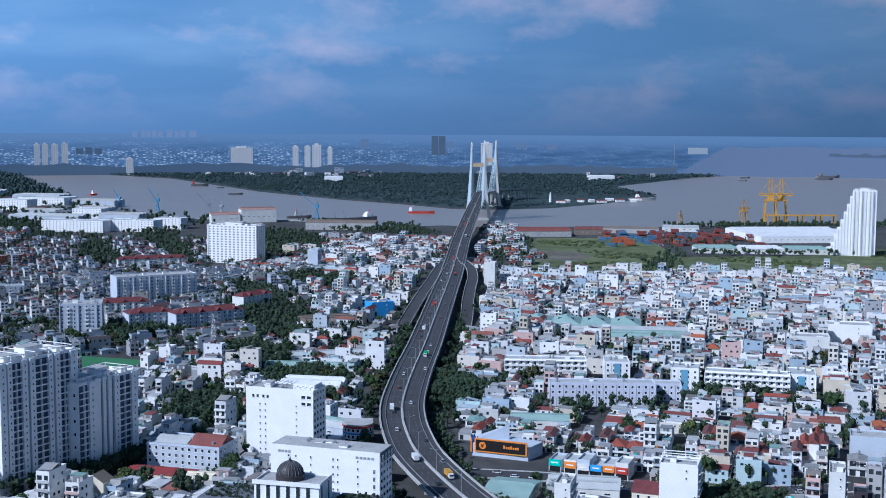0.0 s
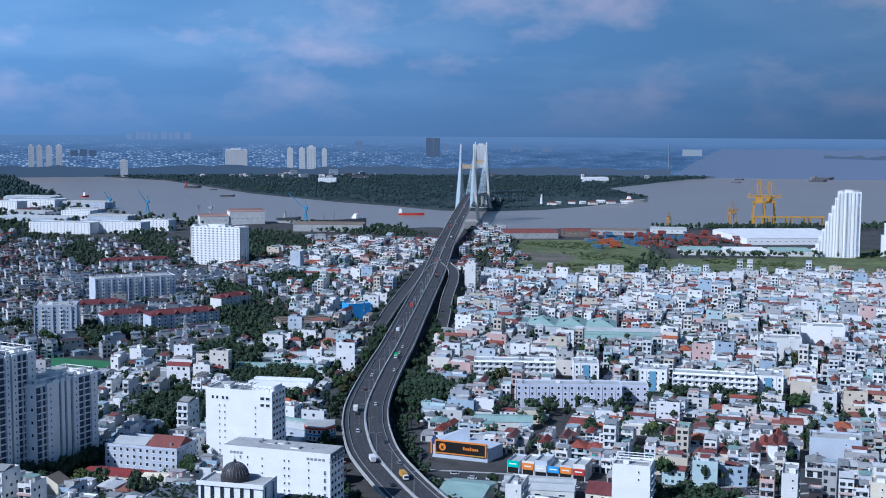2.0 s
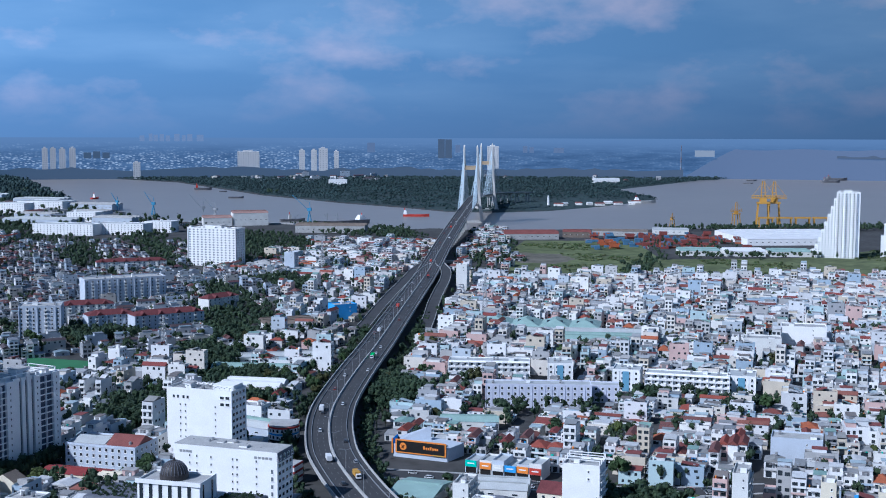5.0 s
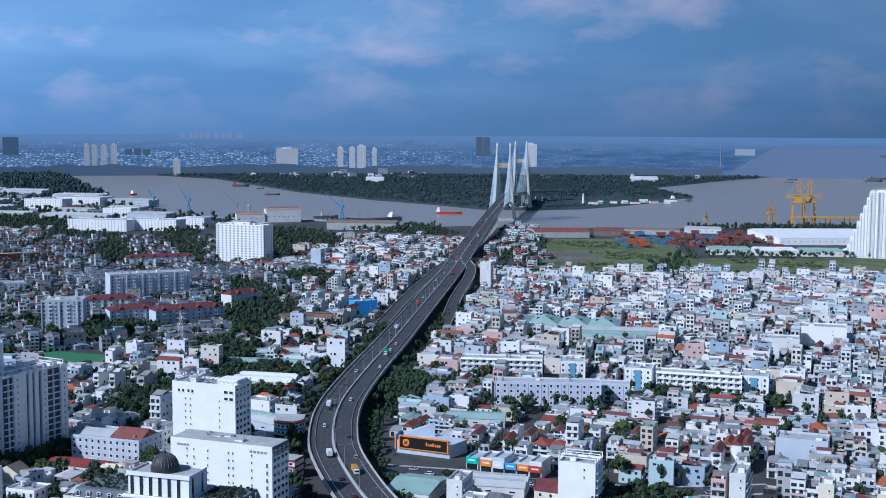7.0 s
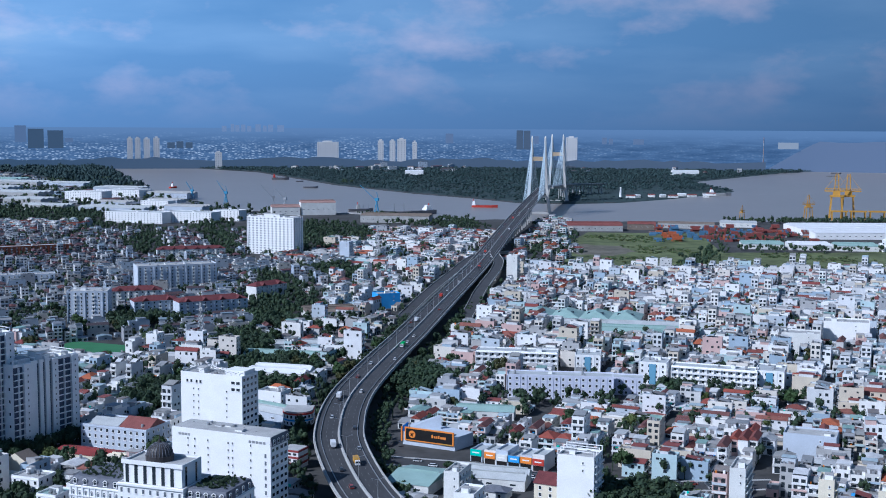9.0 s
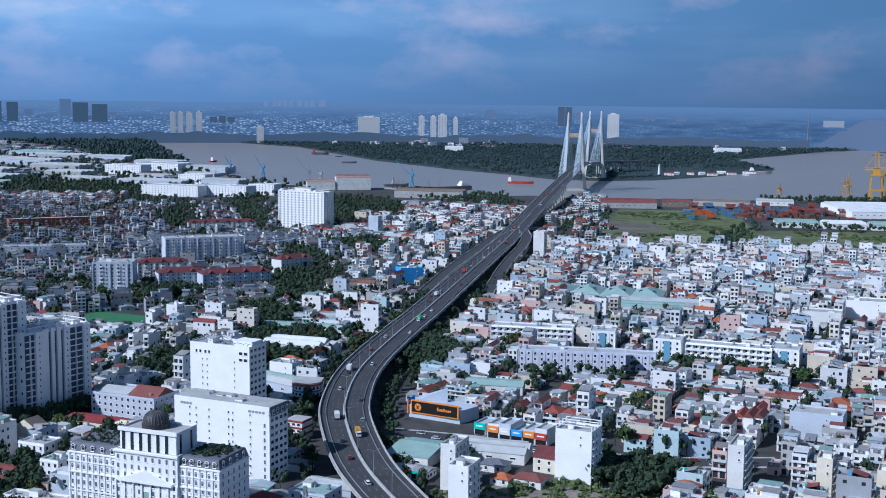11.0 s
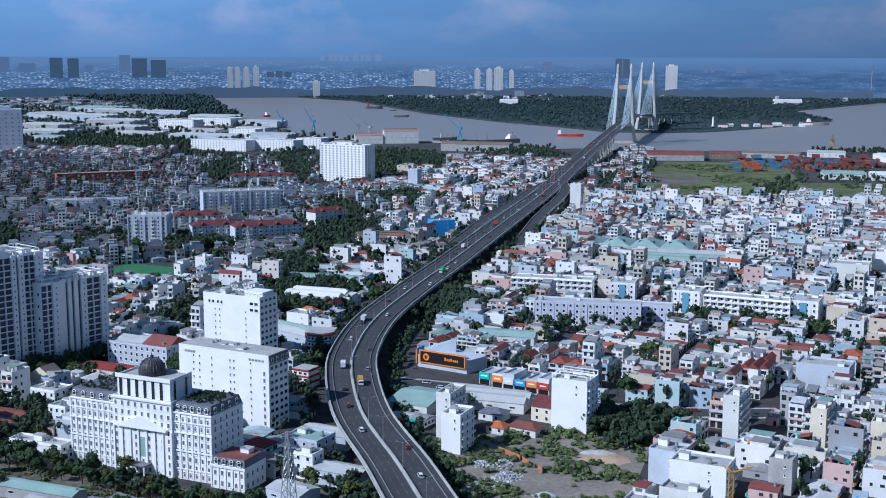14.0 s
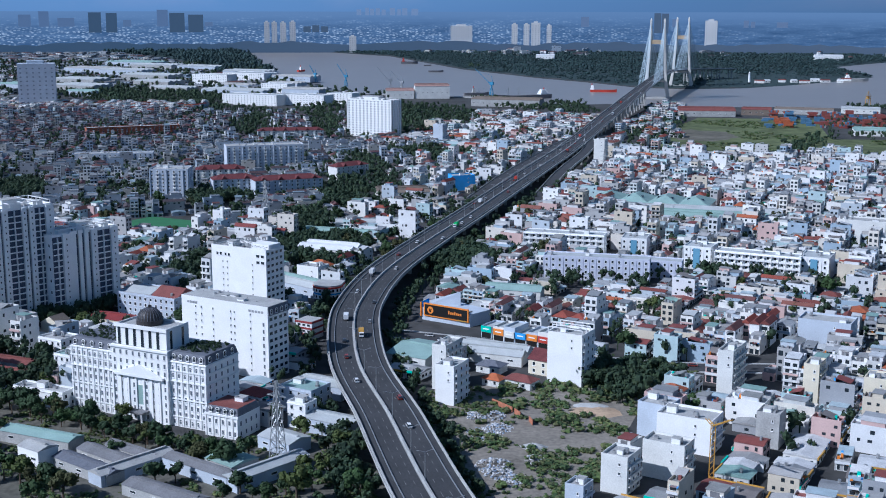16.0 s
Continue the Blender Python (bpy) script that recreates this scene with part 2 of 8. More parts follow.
M_TURF = mat("pitch_turf", (0.05, 0.17, 0.075), 0.9, 0.12, 0.1)
M_CABLE = mat("cable_sheath", (0.46, 0.56, 0.62), 0.5, 0.05, 0.5)
M_PYLON = mat("bridge_pylon_concrete", (0.62, 0.60, 0.56), 0.85, 0.1, 0.05)
M_BEAM = mat("tan_crossbeam", (0.60, 0.46, 0.30), 0.85, 0.1, 0.1)
M_DOME = mat("dark_bronze_dome", (0.055, 0.05, 0.05), 0.5, 0.2, 0.6)
M_CAR = mat("car_paint", (0.8, 0.8, 0.8), 0.3, 0.03, 0.5, colors=[(0.75, 0.76, 0.77), (0.70, 0.71, 0.72), (0.05, 0.05, 0.06), (0.35, 0.36, 0.38), (0.8, 0.8, 0.8), (0.25, 0.04, 0.03), (0.12, 0.13, 0.15)], spec=0.5)
M_TYRE = mat("tyre_rubber", (0.02, 0.02, 0.02), 0.9, 0.1, 2.0)
M_CONT = mat("container_paint", (0.4, 0.1, 0.05), 0.6, 0.15, 0.3, colors=[(0.24, 0.06, 0.045), (0.06, 0.12, 0.22), (0.28, 0.075, 0.045), (0.09, 0.17, 0.26), (0.20, 0.05, 0.045), (0.34, 0.11, 0.05), (0.27, 0.27, 0.27), (0.18, 0.06, 0.055)], pick="island")
M_RUBBLE = mat("rubble", (0.55, 0.55, 0.54), 0.9, 0.2, 0.4, colors=[(0.52, 0.52, 0.53), (0.36, 0.35, 0.33), (0.68, 0.68, 0.69), (0.28, 0.27, 0.25), (0.30, 0.36, 0.45)], pick="island")


def ground_mat():
    m = mat("town_ground", (0.065, 0.065, 0.064), 0.95, 0.35, 0.02, fine=0.12)
    return m


M_GROUND = ground_mat()
M_WATER = mat("silty_river_water", (0.245, 0.225, 0.21), 0.32, 0.06, 0.004, fine=0.03, bump=0.0, spec=0.35)


# ---- mesh building ----
class MB:
    """Collects boxes, prisms and quads into one mesh, each with its material."""

    def __init__(self):
        self.v, self.f, self.m, self.mats = [], [], [], []
        self.ox = self.oy = self.oz = 0.0
        self.c, self.s = 1.0, 0.0

    def at(self, x=0.0, y=0.0, z=0.0, rot=0.0):
        self.ox, self.oy, self.oz = x, y, z
        self.c, self.s = math.cos(radians(rot)), math.sin(radians(rot))
        return self

    def mi(self, material):
        if material not in self.mats:
            self.mats.append(material)
        return self.mats.index(material)

    def put(self, verts, faces, material):
        k, n = self.mi(material), len(self.v)
        for x, y, z in verts:
            self.v.append((self.ox + x * self.c - y * self.s, self.oy + x * self.s + y * self.c, self.oz + z))
        for q in faces:
            self.f.append(tuple(n + i for i in q))
            self.m.append(k)

    def box(self, x0, x1, y0, y1, z0, z1, material, bottom=False):
        v = [(x0, y0, z0), (x1, y0, z0), (x1, y1, z0), (x0, y1, z0), (x0, y0, z1), (x1, y0, z1), (x1, y1, z1), (x0, y1, z1)]
        q = [(0, 1, 5, 4), (1, 2, 6, 5), (2, 3, 7, 6), (3, 0, 4, 7), (4, 5, 6, 7)]
        if bottom:
            q.append((3, 2, 1, 0))
        self.put(v, q, material)

    def piece(self, name):
        """Names the part that the next shapes belong to; a plain collector takes no notice."""

    def tub(self, x0, x1, y0, y1, z0, h, p, t, material):
        """Walls that end in a parapet round a sunk roof, in one connected shell."""
        v = [(x0, y0, z0), (x1, y0, z0), (x1, y1, z0), (x0, y1, z0), (x0, y0, h + p), (x1, y0, h + p), (x1, y1, h + p), (x0, y1, h + p),
             (x0 + t, y0 + t, h + p), (x1 - t, y0 + t, h + p), (x1 - t, y1 - t, h + p), (x0 + t, y1 - t, h + p), (x0 + t, y0 + t, h), (x1 - t, y0 + t, h), (x1 - t, y1 - t, h), (x0 + t, y1 - t, h)]
        q = [(12, 13, 14, 15)]
        for i in range(4):
            j = (i + 1) % 4
            q += [(i, j, 4 + j, 4 + i), (4 + i, 4 + j, 8 + j, 8 + i), (8 + i, 8 + j, 12 + j, 12 + i)]
        self.put(v, q, material)

    def gable(self, x0, x1, y0, y1, z0, z1, material, along="y", over=0.4):
        """A pitched roof whose ridge runs along the given axis, with thickness at its eaves."""
        x0, x1, y0, y1 = x0 - over, x1 + over, y0 - over, y1 + over
        if along == "y":
            xm = (x0 + x1) / 2
            v = [(x0, y0, z0), (x1, y0, z0), (x1, y1, z0), (x0, y1, z0), (xm, y0, z1), (xm, y1, z1)]
            q = [(0, 1, 4), (1, 2, 5, 4), (2, 3, 5), (3, 0, 4, 5), (3, 2, 1, 0)]
        else:
            ym = (y0 + y1) / 2
            v = [(x0, y0, z0), (x1, y0, z0), (x1, y1, z0), (x0, y1, z0), (x0, ym, z1), (x1, ym, z1)]
            q = [(0, 1, 5, 4), (1, 2, 5), (2, 3, 4, 5), (3, 0, 4), (3, 2, 1, 0)]
        self.put(v, q, material)

    def hip(self, x0, x1, y0, y1, z0, z1, material, over=0.5):
        x0, x1, y0, y1 = x0 - over, x1 + over, y0 - over, y1 + over
        w, d = x1 - x0, y1 - y0
        if w > d:
            a, b = (x0 + d / 2, (y0 + y1) / 2, z1), (x1 - d / 2, (y0 + y1) / 2, z1)
            q = [(0, 1, 5, 4), (1, 2, 5), (2, 3, 4, 5), (3, 0, 4), (3, 2, 1, 0)]
        else:
            a, b = ((x0 + x1) / 2, y0 + w / 2, z1), ((x0 + x1) / 2, y1 - w / 2, z1)
            q = [(0, 1, 4), (1, 2, 5, 4), (2, 3, 5), (3, 0, 4, 5), (3, 2, 1, 0)]
        self.put([(x0, y0, z0), (x1, y0, z0), (x1, y1, z0), (x0, y1, z0), a, b], q, material)

    def cyl(self, x, y, r0, r1, z0, z1, material, n=8):
        v = [(x + r * math.cos(2 * math.pi * i / n), y + r * math.sin(2 * math.pi * i / n), z) for r, z in ((r0, z0), (r1, z1)) for i in range(n)]
        q = [(i, (i + 1) % n, n + (i + 1) % n, n + i) for i in range(n)] + [tuple(range(n, 2 * n))]
        self.put(v, q, material)

    def bar(self, a, b, r, material):
        """A square bar between two points."""
        a, b = Vector(a), Vector(b)
        d = (b - a).normalized()
        u = d.cross(Vector((0, 0, 1)) if abs(d.z) < 0.9 else Vector((1, 0, 0))).normalized() * r
        w = d.cross(u).normalized() * r
        v = [tuple(p + i * u + j * w) for p in (a, b) for i, j in ((-1, -1), (1, -1), (1, 1), (-1, 1))]
        self.put(v, [(0, 1, 5, 4), (1, 2, 6, 5), (2, 3, 7, 6), (3, 0, 4, 7), (4, 5, 6, 7), (3, 2, 1, 0)], material)

    def win(self, x, z, w, h, y, face=-1, material=None, frame=None):
        """A window on a wall at y that faces -y (face -1) or +y: a proud frame with the pane set back in it."""
        g, fm, p = material or M_GLASS, frame or M_WHITE, 0.10
        y1 = y + face * p
        t = 0.12
        for a, b, c, d in ((x - w / 2, x + w / 2, z, z + t), (x - w / 2, x + w / 2, z + h - t, z + h), (x - w / 2, x - w / 2 + t, z, z + h), (x + w / 2 - t, x + w / 2, z, z + h)):
            self.box(a, b, min(y, y1), max(y, y1), c, d, fm)
        y2 = y + face * 0.03
        v = [(x - w / 2 + t, y2, z + t), (x + w / 2 - t, y2, z + t), (x + w / 2 - t, y2, z + h - t), (x - w / 2 + t, y2, z + h - t)]
        self.put(v, [(0, 1, 2, 3) if face < 0 else (3, 2, 1, 0)], g)

    def mesh(self, name):
        me = bpy.data.meshes.new(name)
        me.from_pydata(self.v, [], self.f)
        for k in self.mats:
            me.materials.append(k)
        me.polygons.foreach_set("material_index", self.m)
        me.update()
        return me


def empty(name, m, label, category, group="", kind=""):
    ob = new(name)
    ob.empty_display_size = 1
    ob.matrix_world = m
    return tagged(ob, label, category, group, kind)


STUFF_PARTS = {"roof_units", "balconies", "front_piers", "side_piers", "cornice_and_pilasters", "annex_pilasters", "dome_ribs", "bay_piers", "pillars", "walkway_rails", "cross_gables", "roof_pergola", "roof_vents",
               "window_band", "window_frames", "window_panes", "sign_letters", "roof_frame", "roof_structure", "lane_line", "lattice", "containers", "fittings"}


def part(name, mb, parent, label="", m=None):
    ob = new(name, mb if isinstance(mb, bpy.types.Mesh) else mb.mesh(name))
    ob.parent = parent
    if name in STUFF_PARTS:
        ob["kind"] = "stuff"
    if m is not None:
        ob.matrix_basis = m
    if label:
        ob["label"] = label
    return ob


def solo(name, mb, label, category, kind="", group="", m=None):
    ob = new(name, mb if isinstance(mb, bpy.types.Mesh) else mb.mesh(name))
    if m is not None:
        ob.matrix_world = m
    return tagged(ob, label, category, group, kind)


def win_mesh(name, w, h, glass=None, frame=None, sill=True, arch=False):
    """A shared window: a frame round a dark pane, facing -y, its foot at the origin."""
    b = MB()
    b.win(0, 0, w, h, 0, -1, glass, frame)
    if sill:
        b.box(-w / 2 - 0.15, w / 2 + 0.15, -0.25, 0, -0.18, 0, frame or M_WHITE, True)
    if arch:
        n = 8
        for i in range(n):
            a0, a1 = math.pi * i / n, math.pi * (i + 1) / n
            r0, r1 = w / 2, w / 2 + 0.3
            v = [(r * math.cos(a), y, h - 0.05 + r * math.sin(a)) for y in (-0.14, 0) for a, r in ((a0, r0), (a0, r1), (a1, r1), (a1, r0))]
            b.put(v, [(3, 2, 1, 0), (1, 2, 6, 5), (0, 4, 7, 3)], frame or M_WHITE)
            b.put([(0, -0.02, h - 0.1), (r0 * math.cos(a0), -0.02, h - 0.1 + r0 * math.sin(a0)), (r0 * math.cos(a1), -0.02, h - 0.1 + r0 * math.sin(a1))], [(0, 1, 2)], glass or M_GLASS)
    return b.mesh(name)


def wall_windows(parent, me, name, xs, zs, y, face, skip=None):
    """Windows over one wall. face: degrees by which the wall is turned from facing -y; y: its distance from the thing's origin."""
    r = Matrix.Rotation(radians(face), 4, "Z")
    if parent.matrix_world.translation.y > 1200:
        # far off: one joined set of windows
        b = MB()
        for mm in me.materials:
            b.mi(mm)
        src = [v.co.copy() for v in me.vertices]
        for z in zs:
            for x in xs:
                if skip and skip(x, z):
                    continue
                t, n = r @ Matrix.Translation((x, -y, z)), len(b.v)
                b.v.extend([tuple(t @ c) for c in src])
                b.f.extend([tuple(n + i for i in p.vertices) for p in me.polygons])
                b.m.extend([p.material_index for p in me.polygons])
        if b.f:
            part("window_band", b, parent)
        return
    for z in zs:
        for x in xs:
            if skip and skip(x, z):
                continue
            part(name, me, parent, m=r @ Matrix.Translation((x, -y, z)))


# ---- the lie of the land ----
def polydist(px, py, poly):
    """Distance to a polygon's outline, negative inside."""
    d = np.full(px.shape, 1e9)
    inside = np.zeros(px.shape, bool)
    for (ax, ay), (bx, by) in zip(poly, poly[1:] + poly[:1]):
        ex, ey = bx - ax, by - ay
        t = np.clip(((px - ax) * ex + (py - ay) * ey) / (ex * ex + ey * ey + 1e-9), 0, 1)
        d = np.minimum(d, np.hypot(px - ax - t * ex, py - ay - t * ey))
        cross = ((ay > py) != (by > py)) & (px < (bx - ax) * (py - ay) / (by - ay + 1e-12) + ax)
        inside ^= cross
    return np.where(inside, -d, d)


def inside(x, y, poly):
    hit = False
    for (ax, ay), (bx, by) in zip(poly, poly[1:] + poly[:1]):
        if (ay > y) != (by > y) and x < (bx - ax) * (y - ay) / (by - ay) + ax:
            hit = not hit
    return hit


RIVER = [(-1700, 4630), (-1550, 4570), (-1304, 4150), (-1040, 3480), (-823, 2958), (-690, 2700), (-567, 2490), (-403, 2330), (-243, 2300), (-72, 2150), (27, 2205), (156, 2140),
         (281, 2190), (431, 2180), (781, 2277), (1300, 2250), (2600, 2300), (3600, 3000), (3600, 5200), (1700, 5200), (1300, 4750), (1130, 4520), (1060, 4500), (900, 4210),
         (720, 3900), (600, 3690), (640, 3420), (640, 3200), (585, 3080), (408, 2829), (290, 2694), (163, 2642), (65, 2670), (-37, 2821), (-180, 2987), (-426, 3368), (-814, 4214), (-1060, 4480), (-1282, 4680), (-1500, 4690)]


def land_height(x, y):
    d = polydist(x, y, RIVER)
    return np.clip(d * 0.12, -4.0, 2.0)


def build_ground():
    xs = np.concatenate([np.arange(-4200, -1600, 100), np.arange(-1600, 1000, 20), np.arange(1000, 4300, 100)])
    ys = np.concatenate([np.arange(-1500, 300, 100), np.arange(300, 2000, 50), np.arange(2000, 4700, 20), np.arange(4700, 5001, 50)])
    gx, gy = np.meshgrid(xs, ys)
    gz = land_height(gx, gy)
    n, w = gx.size, len(xs)
    me = bpy.data.meshes.new("ground")
    v = np.stack([gx.ravel(), gy.ravel(), gz.ravel()], 1)
    i = (np.arange(len(ys) - 1)[:, None] * w + np.arange(w - 1)[None]).ravel()
    f = np.stack([i, i + 1, i + w + 1, i + w], 1)
    me.from_pydata(v.tolist(), [], f.tolist())
    me.materials.append(M_GROUND)
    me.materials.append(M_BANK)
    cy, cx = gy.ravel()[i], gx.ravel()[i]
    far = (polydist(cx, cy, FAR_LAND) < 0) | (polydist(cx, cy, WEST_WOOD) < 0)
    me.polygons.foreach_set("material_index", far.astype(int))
    me.polygons.foreach_set("use_smooth", np.ones(len(f), bool))
    me.update()
    tagged(new("ground", me), "flat delta land of town ground and grass", "ground", kind="structure")
    b = MB()
    b.put([(-4300, 1900, 0), (4300, 1900, 0), (4300, 5000, 0), (-4300, 5000, 0)], [(0, 1, 2, 3)], M_WATER)
    solo("water", b, "wide brown silty river, calm surface", "river", "structure")


FAR_LAND = [(-4200, 4650), (-1282, 4690), (-814, 4214), (-426, 3368), (-180, 2987), (-37, 2821), (65, 2670), (163, 2642), (290, 2694), (408, 2829), (650, 3156), (600, 3700), (901, 4200), (1200, 4600), (1500, 5200), (-4200, 5200)]
WEST_WOOD = [(-1800, 4600), (-1554, 4581), (-1304, 4136), (-1080, 3560), (-850, 3010), (-990, 2990), (-1250, 3480), (-1500, 3850), (-1900, 4250)]
build_ground()


def build_backdrop():
    """The land past five kilometres: a plain low glowing band behind everything, haze painted into its colours."""
    m = bpy.data.materials.new("distant_haze")
    m.use_nodes = True
    N, L = m.node_tree.nodes, m.node_tree.links
    N.clear()
    geo, sp = N.new("ShaderNodeNewGeometry"), N.new("ShaderNodeSeparateXYZ")
    L.new(geo.outputs["Position"], sp.inputs[0])
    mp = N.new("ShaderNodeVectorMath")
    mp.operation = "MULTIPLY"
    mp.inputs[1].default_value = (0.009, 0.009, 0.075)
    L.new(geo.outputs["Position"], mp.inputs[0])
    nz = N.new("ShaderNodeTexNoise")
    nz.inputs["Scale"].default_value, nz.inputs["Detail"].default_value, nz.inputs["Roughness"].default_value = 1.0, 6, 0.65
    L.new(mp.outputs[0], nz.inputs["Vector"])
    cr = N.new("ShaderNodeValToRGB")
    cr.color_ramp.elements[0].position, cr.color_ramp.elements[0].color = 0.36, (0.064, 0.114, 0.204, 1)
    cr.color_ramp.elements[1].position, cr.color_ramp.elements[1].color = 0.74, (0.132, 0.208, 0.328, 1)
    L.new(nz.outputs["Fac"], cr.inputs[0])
    # pale specks of far towns
    mp2 = N.new("ShaderNodeVectorMath")
    mp2.operation = "MULTIPLY"
    mp2.inputs[1].default_value = (0.08, 0.08, 0.24)
    L.new(geo.outputs["Position"], mp2.inputs[0])
    sp2 = N.new("ShaderNodeTexVoronoi")
    sp2.inputs["Scale"].default_value = 1.0
    L.new(mp2.outputs[0], sp2.inputs["Vector"])
    dots = N.new("ShaderNodeMapRange")
    dots.inputs["From Min"].default_value, dots.inputs["From Max"].default_value = 0.56, 0.26
    L.new(sp2.outputs["Distance"], dots.inputs["Value"])
    town = N.new("ShaderNodeMapRange")
    town.inputs["From Min"].default_value, town.inputs["From Max"].default_value = 0.47, 0.66
    L.new(nz.outputs["Fac"], town.inputs["Value"])
    # the built-up belt lies west of the bridge, some way back from the bank
    belt_w = N.new("ShaderNodeMapRange")
    belt_w.inputs["From Min"].default_value, belt_w.inputs["From Max"].default_value = 500, -500
    belt_w.inputs["To Min"].default_value, belt_w.inputs["To Max"].default_value = 0.25, 1.0
    L.new(sp.outputs["X"], belt_w.inputs["Value"])
    belt_z = N.new("ShaderNodeMapRange")
    belt_z.inputs["From Min"].default_value, belt_z.inputs["From Max"].default_value = 104, 78
    L.new(sp.outputs["Z"], belt_z.inputs["Value"])
    belt = N.new("ShaderNodeMath")
    belt.operation = "MULTIPLY"
    L.new(belt_w.outputs[0], belt.inputs[0])
    L.new(belt_z.outputs[0], belt.inputs[1])
    town2 = N.new("ShaderNodeMath")
    town2.operation = "MULTIPLY_ADD"
    L.new(belt.outputs[0], town2.inputs[0])
    town2.inputs[1].default_value = 0.85
    town2.use_clamp = True
    L.new(town.outputs[0], town2.inputs[2])
    # only some cells hold a pale building, of uneven brightness
    some = N.new("ShaderNodeSeparateColor")
    L.new(sp2.outputs["Color"], some.inputs[0])
    lot = N.new("ShaderNodeMapRange")
    lot.inputs["From Min"].default_value, lot.inputs["From Max"].default_value = 0.15, 0.85
    L.new(some.outputs[0], lot.inputs["Value"])
    town = N.new("ShaderNodeMath")
    town.operation = "MULTIPLY"
    L.new(town2.outputs[0], town.inputs[0])
    few = N.new("ShaderNodeMath")
    few.operation = "MULTIPLY"
    L.new(lot.outputs[0], few.inputs[0])
    L.new(belt_w.outputs[0], few.inputs[1])
    L.new(few.outputs[0], town.inputs[1])
    sr = N.new("ShaderNodeMath")
    sr.operation = "MULTIPLY"
    L.new(dots.outputs[0], sr.inputs[0])
    L.new(town.outputs[0], sr.inputs[1])
    smix = N.new("ShaderNodeMix")
    smix.data_type = "RGBA"
    L.new(sr.outputs[0], smix.inputs["Factor"])
    L.new(cr.outputs[0], smix.inputs["A"])
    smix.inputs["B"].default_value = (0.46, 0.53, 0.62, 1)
    # paler haze colour painted in towards the top
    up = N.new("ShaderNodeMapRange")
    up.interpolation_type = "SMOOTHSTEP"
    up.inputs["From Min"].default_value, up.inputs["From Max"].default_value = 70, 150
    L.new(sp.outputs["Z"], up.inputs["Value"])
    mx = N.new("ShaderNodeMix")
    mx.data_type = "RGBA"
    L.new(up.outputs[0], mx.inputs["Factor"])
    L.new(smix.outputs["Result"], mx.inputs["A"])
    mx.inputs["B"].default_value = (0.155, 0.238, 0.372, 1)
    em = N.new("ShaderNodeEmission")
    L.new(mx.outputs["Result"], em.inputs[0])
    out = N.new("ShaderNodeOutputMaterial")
    L.new(em.outputs[0], out.inputs[0])
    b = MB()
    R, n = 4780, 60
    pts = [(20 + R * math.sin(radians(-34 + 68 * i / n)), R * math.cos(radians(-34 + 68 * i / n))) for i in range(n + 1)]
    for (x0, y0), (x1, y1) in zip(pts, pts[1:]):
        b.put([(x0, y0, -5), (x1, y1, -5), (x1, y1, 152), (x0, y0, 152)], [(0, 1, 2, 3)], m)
    # far skylines, their haze painted as a glowing tint
    hz = []
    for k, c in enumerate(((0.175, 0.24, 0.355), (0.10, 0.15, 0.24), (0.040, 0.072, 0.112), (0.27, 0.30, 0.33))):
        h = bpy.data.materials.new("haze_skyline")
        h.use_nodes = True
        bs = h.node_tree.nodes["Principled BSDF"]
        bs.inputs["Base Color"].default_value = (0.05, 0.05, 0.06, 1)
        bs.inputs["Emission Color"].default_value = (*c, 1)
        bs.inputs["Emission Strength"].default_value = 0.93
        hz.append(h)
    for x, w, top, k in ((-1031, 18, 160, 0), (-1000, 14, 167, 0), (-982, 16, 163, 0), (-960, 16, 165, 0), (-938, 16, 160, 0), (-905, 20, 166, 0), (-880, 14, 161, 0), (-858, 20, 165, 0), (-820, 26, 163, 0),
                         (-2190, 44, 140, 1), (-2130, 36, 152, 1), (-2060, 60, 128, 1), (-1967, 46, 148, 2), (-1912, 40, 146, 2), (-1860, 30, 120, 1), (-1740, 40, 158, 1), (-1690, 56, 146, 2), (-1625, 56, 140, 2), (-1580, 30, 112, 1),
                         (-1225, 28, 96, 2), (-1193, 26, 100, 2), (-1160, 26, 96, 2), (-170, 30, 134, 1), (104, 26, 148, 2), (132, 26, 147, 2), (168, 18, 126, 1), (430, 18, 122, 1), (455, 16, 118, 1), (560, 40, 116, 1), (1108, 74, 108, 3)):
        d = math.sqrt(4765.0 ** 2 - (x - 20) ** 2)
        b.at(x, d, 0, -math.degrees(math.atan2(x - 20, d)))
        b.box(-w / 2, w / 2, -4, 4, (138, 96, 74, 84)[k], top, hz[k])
    b.at()
    # low bank before them in a glowing haze tint, with an uneven edge
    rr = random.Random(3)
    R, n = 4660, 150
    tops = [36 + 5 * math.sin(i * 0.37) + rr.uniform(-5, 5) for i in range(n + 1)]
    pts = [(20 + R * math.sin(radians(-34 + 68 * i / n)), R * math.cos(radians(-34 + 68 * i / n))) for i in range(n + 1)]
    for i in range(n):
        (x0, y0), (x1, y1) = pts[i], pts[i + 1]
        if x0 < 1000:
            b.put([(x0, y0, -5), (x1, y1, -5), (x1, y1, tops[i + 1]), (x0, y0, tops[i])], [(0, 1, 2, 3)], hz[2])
    # the river's far reach to the east: an upright sheet glowing in painted haze blue
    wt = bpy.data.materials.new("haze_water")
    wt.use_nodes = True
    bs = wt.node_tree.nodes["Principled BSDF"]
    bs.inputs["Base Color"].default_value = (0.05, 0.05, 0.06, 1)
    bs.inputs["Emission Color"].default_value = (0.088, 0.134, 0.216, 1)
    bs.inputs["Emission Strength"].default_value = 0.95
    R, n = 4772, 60
